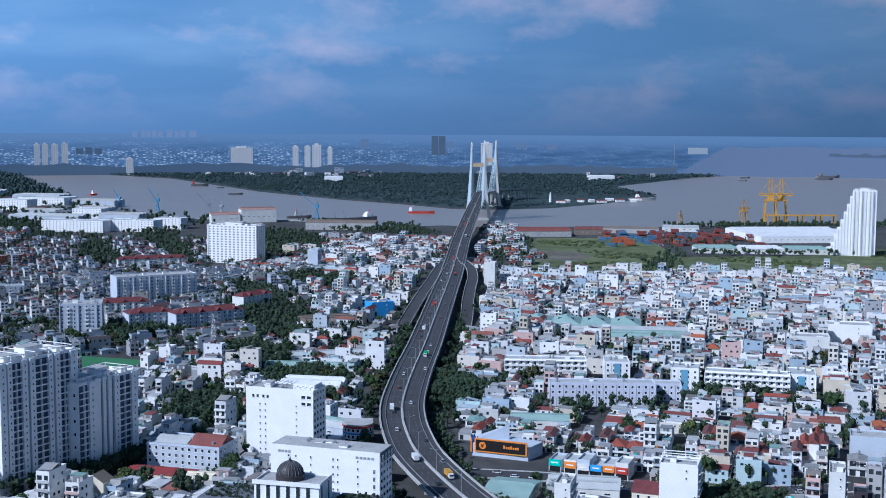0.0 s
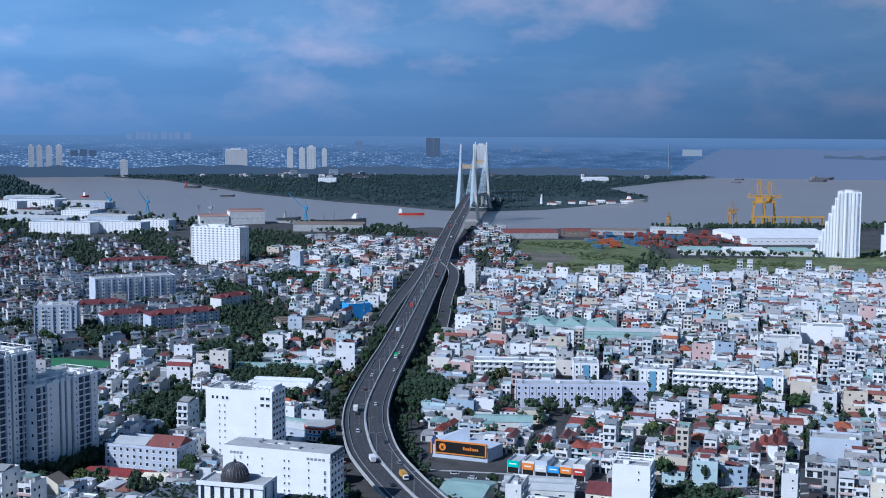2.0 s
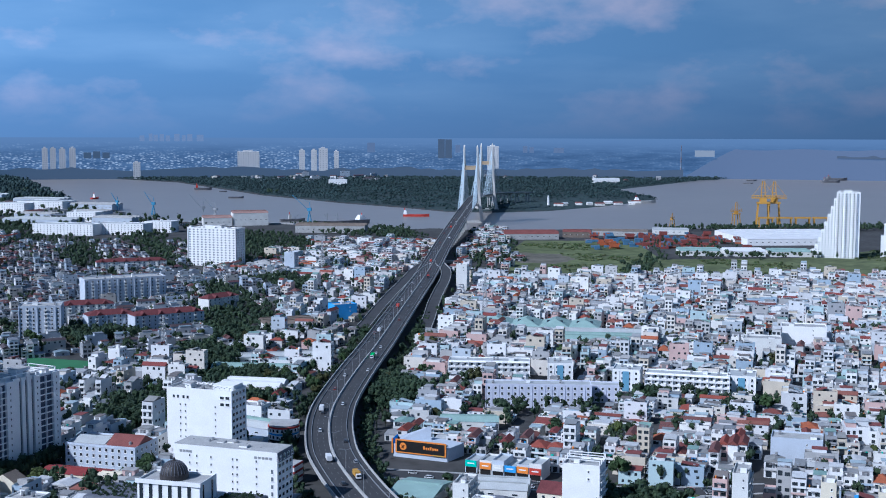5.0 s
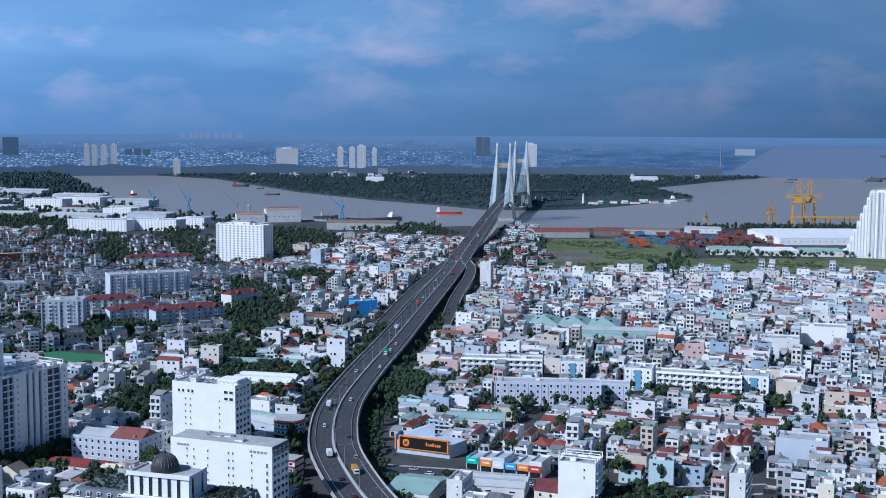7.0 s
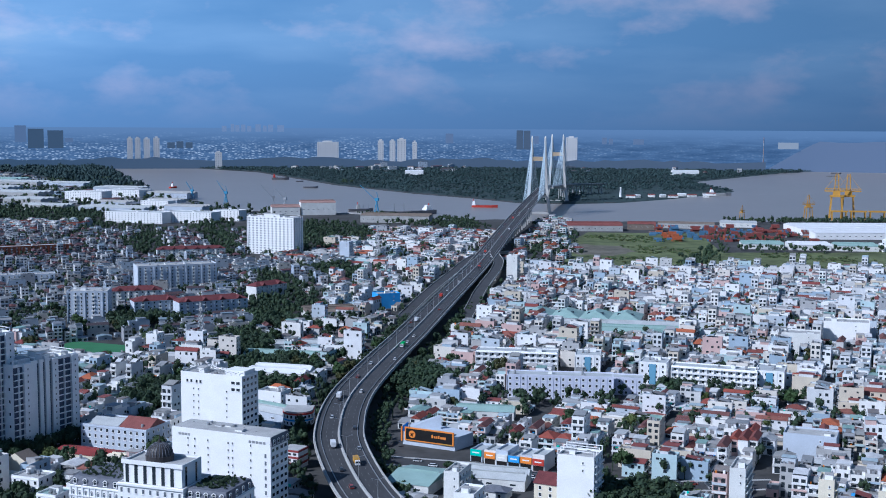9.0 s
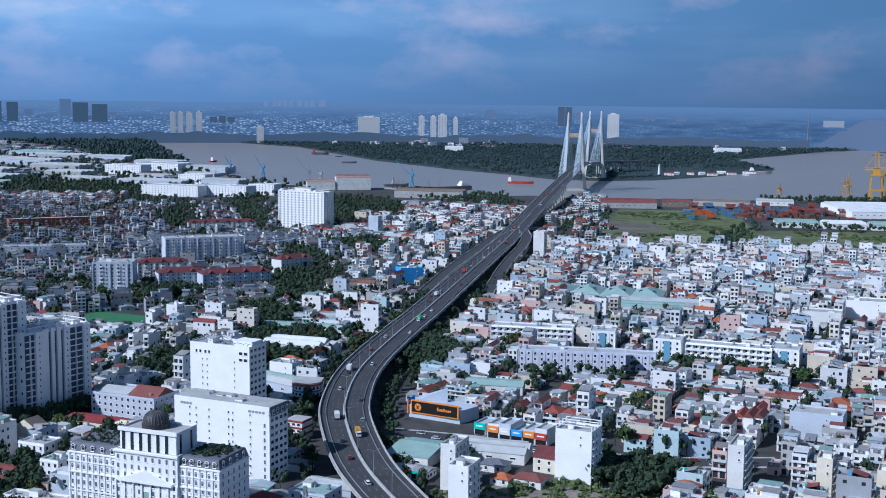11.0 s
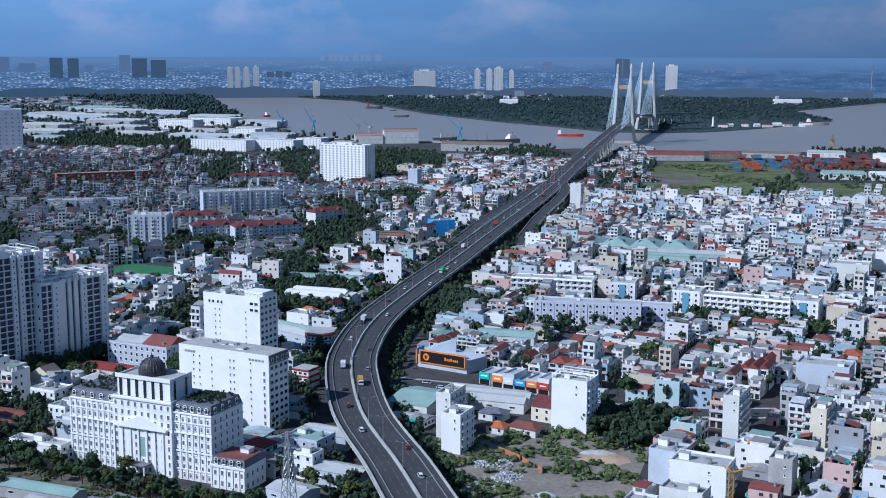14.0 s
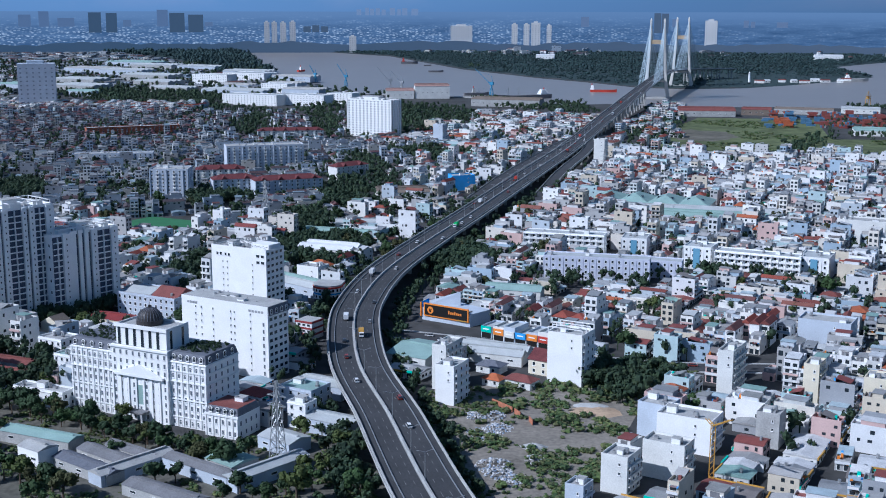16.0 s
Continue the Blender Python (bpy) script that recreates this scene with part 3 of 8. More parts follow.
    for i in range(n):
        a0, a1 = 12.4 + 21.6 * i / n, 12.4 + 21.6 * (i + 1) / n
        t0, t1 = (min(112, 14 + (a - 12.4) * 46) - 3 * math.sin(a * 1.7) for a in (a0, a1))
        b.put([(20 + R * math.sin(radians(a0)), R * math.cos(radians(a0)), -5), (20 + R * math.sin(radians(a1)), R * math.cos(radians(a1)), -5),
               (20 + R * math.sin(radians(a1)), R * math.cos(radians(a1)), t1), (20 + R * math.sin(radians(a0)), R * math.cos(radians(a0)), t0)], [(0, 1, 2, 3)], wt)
    # a low wooded tongue of land before the far water, in the glowing bank tint
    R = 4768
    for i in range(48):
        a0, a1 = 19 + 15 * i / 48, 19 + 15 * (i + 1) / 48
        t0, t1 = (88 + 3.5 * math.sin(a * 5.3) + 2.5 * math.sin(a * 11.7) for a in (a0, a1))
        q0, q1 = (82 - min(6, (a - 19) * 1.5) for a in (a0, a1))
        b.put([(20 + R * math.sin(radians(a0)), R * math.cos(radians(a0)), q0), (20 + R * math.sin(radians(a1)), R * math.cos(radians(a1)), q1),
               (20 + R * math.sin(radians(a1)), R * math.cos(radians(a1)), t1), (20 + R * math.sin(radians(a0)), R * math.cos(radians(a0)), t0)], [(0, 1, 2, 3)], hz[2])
    solo("backdrop", b, "glowing backdrop of distant plain and skyline with painted blue haze", "distance", "structure")


build_backdrop()

# ---- bridge ----
AXIS = [(75, 280), (35.6, 368), (18.2, 410), (2.6, 449), (-25, 514), (-46, 590), (-53, 640), (-55.4, 690), (-53.5, 740), (-46, 825), (-36.5, 915), (-25, 1040), (-12, 1180),
        (3, 1340), (17, 1500), (43, 1785), (104, 2354), (124.5, 2544), (158, 2734), (182, 2880), (225, 2985), (285, 3050)]


def deck_z(y):
    if y < 1300:
        return 12.0
    return 12 + 29.0 * (1 - math.cos(math.pi * min(1, (y - 1300) / 1300))) / 2 if y < 2600 else 41.0 - 0.035 * max(0, y - 2600)


def spline(pts, step=8.0):
    """A smooth line through the points, as (x, y, left-hand normal)."""
    P = [np.array(p, float) for p in pts]
    P = [2 * P[0] - P[1]] + P + [2 * P[-1] - P[-2]]
    out = []
    for i in range(1, len(P) - 2):
        a, b, c, d = P[i - 1:i + 3]
        n = max(2, int(np.linalg.norm(c - b) / step))
        for k in range(n):
            t = k / n
            out.append(0.5 * ((2 * b) + (c - a) * t + (2 * a - 5 * b + 4 * c - d) * t * t + (3 * b - a - 3 * c + d) * t ** 3))
    out.append(P[-2])
    out = np.array(out)
    tan = np.gradient(out, axis=0)
    tan /= np.linalg.norm(tan, axis=1)[:, None]
    return out, np.stack([-tan[:, 1], tan[:, 0]], 1)


LINE, NORM = spline(AXIS)
DZ = np.array([deck_z(p[1]) for p in LINE])


def sweep(mb, line, norm, z, profile, material, lo=0, hi=None, close=True):
    """Runs a cross-section of (offset to the left, height) along a line."""
    hi = len(line) if hi is None else hi
    k = len(profile)
    v = [(line[i][0] + norm[i][0] * a, line[i][1] + norm[i][1] * a, z[i] + h) for i in range(lo, hi) for a, h in profile]
    q = []
    for i in range(hi - lo - 1):
        for j in range(k if close else k - 1):
            j2 = (j + 1) % k
            q.append((i * k + j, i * k + j2, (i + 1) * k + j2, (i + 1) * k + j))
    if close:
        q += [tuple(range(k)), tuple(range((hi - lo - 1) * k, (hi - lo) * k))[::-1]]
    mb.put(v, q, material)


def rect(a0, a1, h0, h1):
    return [(a1, h0), (a0, h0), (a0, h1), (a1, h1)]


HALF = 13.4
bridge = empty("bridge", pose(0, 0, 0), "long grey concrete road bridge with cable-stayed river span", "bridge")
b = MB()
sweep(b, LINE, NORM, DZ, [(HALF, -0.5), (HALF - 0.6, -0.9), (6.5, -2.2), (-6.5, -2.2), (-HALF + 0.6, -0.9), (-HALF, -0.5), (-HALF, -0.02), (HALF, -0.02)], M_CONC)
deck = part("deck", b, bridge, "pale concrete box-girder deck")
for s, nm in ((1, "carriageway"), (-1, "carriageway")):
    b = MB()
    sweep(b, LINE, NORM, DZ, rect(*sorted((s * 0.9, s * 12.3)), -0.02, 0.06), M_ASPH)
    part(nm, b, bridge, "dark asphalt carriageway")
for s in (1, -1):
    b = MB()
    sweep(b, LINE, NORM, DZ, rect(*sorted((s * 12.5, s * 12.95)), -0.02, 1.0), M_CONC)
    part("parapet", b, bridge, "pale concrete parapet")
    b = MB()
    sweep(b, LINE, NORM, DZ, rect(*sorted((s * 13.1, s * HALF)), -0.02, 0.35), M_CONC)
    part("edge_beam", b, bridge)
    b = MB()
    sweep(b, LINE, NORM, DZ, rect(*sorted((s * 9.4, s * 9.65)), 0.06, 0.55), M_STEEL)
    part("guard_rail", b, bridge, "low steel rail beside the motorbike lane")
b = MB()
sweep(b, LINE, NORM, DZ, rect(-0.35, 0.35, -0.02, 0.95), M_CONC)
part("median_barrier", b, bridge, "concrete median barrier")
for s in (1, -1):
    for off in (3.4, 6.5):
        b = MB()
        for i in range(0, len(LINE) - 1):
            p, q, n, n2 = LINE[i], LINE[i + 1], NORM[i], NORM[i + 1]
            m = p + (q - p) * 0.35
            zz0, zz1 = DZ[i] + 0.075, DZ[i] + (DZ[i + 1] - DZ[i]) * 0.35 + 0.075
            a0, a1 = s * off - 0.08, s * off + 0.08
            b.put([(*(p + n * a1), zz0), (*(p + n * a0), zz0), (*(m + n * a0), zz1), (*(m + n * a1), zz1)], [(0, 1, 2, 3)], M_LINE)
        part("lane_line", b, bridge, "white dashed lane marking")
# piers
run = np.concatenate([[0], np.cumsum(np.linalg.norm(np.diff(LINE, axis=0), axis=1))])
for d in np.arange(20, run[-1], 36.0):
    i = int(np.searchsorted(run, d))
    p, n = LINE[i], NORM[i]
    if 2150 < p[1] < 2800 or deck_z(p[1]) < 4:
        continue
    b = MB()
    ang = math.degrees(math.atan2(n[1], n[0]))
    b.at(p[0], p[1], 0, ang)
    top = DZ[i] - 2.1
    b.box(-7.5, 7.5, -1.1, 1.1, top - 1.6, top, M_CONC, True)
    for o in (-4.5, 4.5):
        b.box(o - 1.1, o + 1.1, -0.9, 0.9, -3, top - 1.5, M_CONC)
    part("pier", b, bridge, "twin-column concrete pier")
# pylons and stays
for ty in (2354.0, 2734.0):
    i = int(np.argmin(np.abs(LINE[:, 1] - ty)))
    p, n, dz = LINE[i], NORM[i], DZ[i]
    ang = math.degrees(math.atan2(n[1], n[0]))
    for s in (1, -1):
        b = MB()
        b.at(p[0], p[1], 0, ang)
        rows = [(-4, 23, 3.6, 4.6), (8, 22, 3.2, 4.2), (dz - 4, 17.8, 2.6, 3.6), (104, 13.4, 2.2, 3.0), (146, 12.6, 1.7, 2.2), (150, 12.5, 0.5, 0.6)]
        v, q = [], []
        for z, o, w, t in rows:
            v += [(s * o - w, -t, z), (s * o + w, -t, z), (s * o + w, t, z), (s * o - w, t, z)]
        for r in range(len(rows) - 1):
            for j in range(4):
                q.append((4 * r + j, 4 * r + (j + 1) % 4, 4 * r + 4 + (j + 1) % 4, 4 * r + 4 + j))
        q.append(tuple(range(4 * len(rows) - 4, 4 * len(rows))))
        b.put(v, q, M_PYLON)
        part("pylon_leg", b, bridge, "tall tapering pale concrete pylon leg")
    b = MB()
    b.at(p[0], p[1], 0, ang)
    b.box(-12.0, 12.0, -1.8, 1.8, 102, 110, M_BEAM, True)
    part("upper_crossbeam", b, bridge, "tan-coloured upper crossbeam")
    b = MB()
    b.at(p[0], p[1], 0, ang)
    b.box(-16, 16, -2.2, 2.2, dz - 7, dz - 2.6, M_PYLON, True)
    part("lower_crossbeam", b, bridge)
    b = MB()
    b.at(p[0], p[1], 0, ang)
    b.box(-30, 30, -7, 7, -4, 3.5, M_CONC, True)
    part("pile_cap", b, bridge)
    for s in (1, -1):
        for side in (1, -1):
            for k in range(18):
                dist = 14 + k * 9.6
                j = int(np.argmin(np.abs(run - (run[i] + side * dist))))
                top = Vector((*(p + n * s * 12.6), 108 + k * 2.1))
                foot = Vector((*(LINE[j] + NORM[j] * s * 13.0), DZ[j] + 0.2))
                b = MB()
                b.bar(foot, top, 0.15, M_CABLE)
                part("stay_cable", b, bridge, "pale sheathed stay cable")
# side ramps
for pts, prof in (([(25, 1490), (30.5, 1420), (27.0, 1330), (18.5, 1240), (12, 1170), (7, 1104), (2.5, 1056)], (13.2, 12.5, 12.2, 11.4, 9.4, 6.2, 3.2)),
                  ([(7, 1490), (-6, 1420), (-16, 1330), (-29, 1225), (-40, 1138), (-48, 1077), (-55, 1026)], (13.2, 12.5, 12.2, 11.4, 9.4, 6.2, 3.2))):
    rl, rn = spline(pts)
    rz = np.interp(-rl[:, 1], [-q[1] for q in pts], prof)
    ramp_ob = empty("slip_road", pose(0, 0, 0), "sloping concrete slip road beside the bridge", "road")
    b = MB()
    sweep(b, rl, rn, rz, [(5.8, -1.4), (-5.8, -1.4), (-5.8, -0.02), (5.8, -0.02)], M_CONC)
    part("deck", b, ramp_ob)
    b = MB()
    sweep(b, rl, rn, rz, rect(-5.3, 5.3, -0.02, 0.05), M_ASPH)
    part("carriageway", b, ramp_ob, "dark asphalt")
    for s in (1, -1):
        b = MB()
        sweep(b, rl, rn, rz, rect(*sorted((s * 5.4, s * 5.8)), -0.02, 0.95), M_CONC)
        part("parapet", b, ramp_ob)
    for k in range(6, len(rl) - 8, 7):
        b = MB()
        b.at(rl[k][0], rl[k][1], 0, 0)
        b.box(-1.2, 1.2, -1, 1, 0, rz[k] - 1.35, M_CONC)
        part("pier", b, ramp_ob)


def street_lamp_proto():
    ob = empty("street_lamp", pose(0, 0, 0), "tall grey double-armed street lamp on the bridge median", "street lamp", "lamps on the bridge")
    b = MB()
    b.cyl(0, 0, 0.16, 0.09, 0, 10.5, M_STEEL, 6)
    part("pole", b, ob)
    for s in (1, -1):
        b = MB()
        b.bar((0, 0, 10.3), (s * 2.2, 0, 11.0), 0.06, M_STEEL)
        arm = part("arm", b, ob)
        b = MB()
        b.box(s * 2.5 - 0.45, s * 2.5 + 0.45, -0.16, 0.16, 10.93, 11.1, M_STEEL, True)
        part("lamp_head", b, arm)
    return ob


lamp = street_lamp_proto()
first = True
for d in np.arange(30, 1330, 34.0):
    i = int(np.searchsorted(run, d))
    m = Matrix.Translation((*LINE[i], DZ[i] + 0.95)) @ Matrix.Rotation(math.atan2(NORM[i][1], NORM[i][0]), 4, "Z")
    if first:
        lamp.matrix_world, first = m, False
    else:
        copy_thing(lamp, m)


# ---- vehicles ----
def car_proto():
    ob = empty("car", pose(0, 0, 0), "small passenger car driving on the bridge deck", "car", "vehicles on the bridge")
    b = MB()
    b.put([(-0.85, -2.2, 0.3), (0.85, -2.2, 0.3), (0.85, 2.2, 0.3), (-0.85, 2.2, 0.3), (-0.88, -2.25, 0.85), (0.88, -2.25, 0.85), (0.88, 2.25, 0.95), (-0.88, 2.25, 0.95),
           (-0.70, -1.2, 1.5), (0.70, -1.2, 1.5), (0.70, 1.4, 1.5), (-0.70, 1.4, 1.5), (-0.84, -1.9, 0.95), (0.84, -1.9, 0.95), (0.84, 2.1, 1.0), (-0.84, 2.1, 1.0)],
          [(0, 1, 5, 4), (1, 2, 6, 5), (2, 3, 7, 6), (3, 0, 4, 7), (4, 5, 6, 7), (8, 9, 10, 11)], M_CAR)
    body = part("body", b, ob)
    b = MB()
    b.put([(-0.70, -1.2, 1.49), (0.70, -1.2, 1.49), (0.70, 1.4, 1.49), (-0.70, 1.4, 1.49), (-0.84, -1.95, 0.88), (0.84, -1.95, 0.88), (0.84, 2.1, 0.93), (-0.84, 2.1, 0.93)],
          [(4, 5, 1, 0), (5, 6, 2, 1), (6, 7, 3, 2), (7, 4, 0, 3)], M_GLASS)
    part("glazing", b, body, "dark car windows")
    w = MB()
    n = 8
    v = [(x, 0.33 * math.cos(2 * math.pi * k / n), 0.33 * math.sin(2 * math.pi * k / n)) for x in (-0.11, 0.11) for k in range(n)]
    w.put(v, [(k, (k + 1) % n, n + (k + 1) % n, n + k) for k in range(n)] + [tuple(range(n)), tuple(range(n, 2 * n))], M_TYRE)
    me = w.mesh("wheel")
    for x in (-0.78, 0.78):
        for y in (-1.4, 1.4):
            part("wheel", me, ob, m=Matrix.Translation((x, y, 0.33)))
    return ob


def truck_proto(cargo, label):
    ob = empty("truck", pose(0, 0, 0), label, "truck", "vehicles on the bridge")
    b = MB()
    b.box(-1.15, 1.15, 2.0, 4.0, 0.6, 2.6, M_CAR, True)
    cab = part("cab", b, ob)
    b = MB()
    b.box(-1.05, 1.05, 4.0, 4.03, 1.6, 2.4, M_GLASS)
    part("windscreen", b, cab)
    b = MB()
    b.box(-1.25, 1.25, -4.5, 1.8, 1.0, 3.3, cargo, True)
    part("cargo_box", b, ob)
    b = MB()
    b.box(-0.6, 0.6, -4.4, 3.8, 0.55, 1.0, M_DARKC, True)
    part("chassis", b, ob)
    w = MB()
    n = 8
    v = [(x, 0.5 * math.cos(2 * math.pi * k / n), 0.5 * math.sin(2 * math.pi * k / n)) for x in (-0.2, 0.2) for k in range(n)]
    w.put(v, [(k, (k + 1) % n, n + (k + 1) % n, n + k) for k in range(n)] + [tuple(range(n)), tuple(range(n, 2 * n))], M_TYRE)
    me = w.mesh("wheel")
    for x in (-1.0, 1.0):
        for y in (-3.4, -2.2, 3.0):
            part("wheel", me, ob, m=Matrix.Translation((x, y, 0.5)))
    return ob


def on_deck(y, off, back):
    i = int(np.argmin(np.abs(LINE[:, 1] - y)))
    n = NORM[i]
    a = math.atan2(n[1], n[0]) + (math.pi if not back else 0)
    return Matrix.Translation((*(LINE[i] + n * off), DZ[i] + 0.06)) @ Matrix.Rotation(a + (math.pi if back else math.pi), 4, "Z")


rng = random.Random(7)
protos = [car_proto(), truck_proto(M_GREEN, "truck with a bright green cargo cover on the bridge"), truck_proto(M_YELLOW, "truck with a yellow cargo box on the bridge"),
          truck_proto(M_RED, "truck with a red cargo box on the bridge"), truck_proto(M_TINW, "truck with a white cargo box on the bridge")]
spots = [(1, 862, -4.5), (2, 560, -3.5), (4, 590, 4.2), (3, 1500, 3.0), (3, 1120, 4.6), (4, 1750, -5), (3, 1900, 3.5), (4, 700, 6.0), (4, 980, 5.0), (3, 1350, -5)]
used = set()
protos_car = protos[0]
for k, y, off in spots:
    m = on_deck(y, off, off > 0)
    if k in used:
        copy_thing(protos[k], m)
    else:
        protos[k].matrix_world = m
        used.add(k)
for k in range(58):
    y = 420 + 1850 * (k + rng.random() * 0.8) / 58
    off = rng.choice((-8, -5, -2, 2, 5, 8))
    m = on_deck(y, off, off > 0)
    if k:
        copy_thing(protos[0], m)
    else:
        protos[0].matrix_world = m


# ---- large buildings ----
FOOT = []


def foot(ob, x0, x1, y0, y1):
    """Notes the ground that a building takes up."""
    m = ob.matrix_basis
    FOOT.append((m.translation.x, m.translation.y, m[0][0], m[1][0], x0, x1, y0, y1))


def blocked(x, y, margin):
    """True within a margin of any large building."""
    for ox, oy, ca, sa, x0, x1, y0, y1 in FOOT:
        dx_, dy_ = x - ox, y - oy
        if abs(dx_) + abs(dy_) < 220:
            u, v = dx_ * ca + dy_ * sa, -dx_ * sa + dy_ * ca
            if x0 - margin < u < x1 + margin and y0 - margin < v < y1 + margin:
                return True
    return any((x - cx) ** 2 + (y - cy) ** 2 < (cr + margin * 0.3) ** 2 for cx, cy, cr in KEEP_OUT)


W_SMALL = win_mesh("window_small", 0.9, 1.2)
W_MID = win_mesh("window_mid", 1.5, 1.8)
W_WIDE = win_mesh("window_wide", 2.4, 1.7)
W_TALL = win_mesh("window_tall", 1.25, 2.1, M_CURTAIN)
W_ARCH = win_mesh("window_arch", 1.2, 1.5, M_CURTAIN, arch=True)
W_DORM = win_mesh("dormer_window", 1.5, 1.4, arch=True)
W_STRIP = win_mesh("window_strip", 1.8, 8.5, sill=False)
W_SLAB = win_mesh("window_slab", 2.8, 1.7, M_CURTAIN, sill=False)


def building(name, x, y, rot, label, category="building"):
    return empty(name, pose(x, y, 2, 0, 0, rot), label, category)


def shell(ob, x0, x1, y0, y1, h, wall, roof=None, parapet=1.1, name="wall", z0=0.0, label=""):
    """Walls with a roof slab sunk behind a parapet."""
    if z0 == 0.0:
        foot(ob, x0, x1, y0, y1)
    b = MB()
    t = 0.3
    b.tub(x0, x1, y0, y1, z0, h, parapet, t, wall)
    o = part(name, b, ob, label)
    b = MB()
    b.box(x0 + t, x1 - t, y0 + t, y1 - t, h, h + 0.12, roof or M_CONC)
    part("roof", b, ob)
    return o


def roof_clutter(ob, x0, x1, y0, y1, z, n, seed):
    r = random.Random(seed)
    for k in range(n):
        cx, cy = r.uniform(x0 + 2, x1 - 2), r.uniform(y0 + 2, y1 - 2)
        b = MB()
        if k % 3 == 0:
            b.cyl(cx, cy, 0.75, 0.75, z + 0.7, z + 2.2, M_STEEL, 10)
            b.box(cx - 0.7, cx + 0.7, cy - 0.7, cy + 0.7, z, z + 0.7, M_DARKC)
            part("water_tank", b, ob, "steel roof water tank")
        elif k % 3 == 1:
            w, d, h = r.uniform(2, 4.5), r.uniform(2, 4), r.uniform(1.6, 2.8)
            b.box(cx - w / 2, cx + w / 2, cy - d / 2, cy + d / 2, z, z + h, M_WHITE)
            b.box(cx - w / 2 - 0.2, cx + w / 2 + 0.2, cy - d / 2 - 0.2, cy + d / 2 + 0.2, z + h, z + h + 0.15, M_CONC, True)
            part("stair_hut", b, ob)
        else:
            b.box(cx - 0.8, cx + 0.8, cy - 0.5, cy + 0.5, z, z + 1.1, M_STEEL)
            b.cyl(cx, cy, 0.4, 0.4, z + 1.1, z + 1.25, M_DARKC, 8)
            part("roof_unit", b, ob)


def lin(a, b, n):
    return [a + (b - a) * i / (n - 1) for i in range(n)]


# white hotel, long lower block
o = building("hotel", -90.5, 520, -20.0, "white hotel block with a slate mansard edge and plain walls", "hotel")
shell(o, -25.5, 25.5, 0, 15, 33.5, M_WHITE)
b = MB()
b.gable(25.0, 26.2, 0.2, 14.8, 30.5, 34.5, M_SLATE, "y", 0.2)
b.box(-25, 25.6, 0.5, 14.5, 34.3, 34.75, M_CONC)
part("mansard_edge", b, o, "dark slate mansard edge")
wall_windows(o, W_SMALL, "window", [-17, -13.5, -6.5, 4, 6.2, 15.5], [3.3 * k + 3 for k in range(9)], 0, 0, lambda x, z: z < 6 and x < 0)
wall_windows(o, W_TALL, "window", [23.0], [3.3 * k + 2 for k in range(8)], 0, 0)
wall_windows(o, W_WIDE, "window", [2.2, 5.6, 9.4, 12.8], [3.3 * k + 1.2 for k in range(9)], 25.5, 90)
wall_windows(o, W_DORM, "dormer_window", [1.8, 5.4, 9.2, 12.9], [31.2], 26.3, 90)
b = MB()
for a in (-22, -20.4, -18.8, -17.2, 14.5, 16.3, 18.1, 19.9, 21.7):
    b.box(a, a + 1.3, -0.06, 0, 31.2, 32.3, M_STEEL)
part("sign_letters", b, o, "row of small grey sign letters, unreadable")
roof_clutter(o, -24, 24, 2, 13, 33.6, 9, 3)
# white hotel, upper tower
o = building("hotel_tower", -119.5, 624, -20.0, "tall white hotel tower with few small windows", "hotel")
shell(o, -19, 19, 0, 16, 37.5, M_WHITE, parapet=1.2)
wall_windows(o, W_MID, "window", [-14.8, -12.3, -9.0, -6.6], [33.0], 0, 0)
wall_windows(o, W_SMALL, "window", [-11, -8, 9.5], [3.4 * k + 2 for k in range(9)], 0, 0)
wall_windows(o, W_WIDE, "window", [2, 5.6, 9.4, 13.2], [3.4 * k + 1.5 for k in range(11)], 19, 90)
wall_windows(o, W_WIDE, "window", [13.5, 16.6], [30.5, 34.0], 0, 0)
b = MB()
for k in range(14):
    b.box(-18 + k * 2.7, -17.8 + k * 2.7, 0.5, 15.5, 39.6, 39.8, M_STEEL, True)
for k in range(5):
    for yy in (0.6, 15.2):
        b.box(-18 + k * 8.8, -17.8 + k * 8.8, yy, yy + 0.2, 37.6, 39.8, M_STEEL)
part("roof_pergola", b, o, "steel roof pergola")
b = MB()
b.box(6, 18, 4, 14, 37.6, 40.6, M_WHITE)
part("lift_hut", b, o)
roof_clutter(o, -17, 5, 2, 14, 37.6, 8, 4)

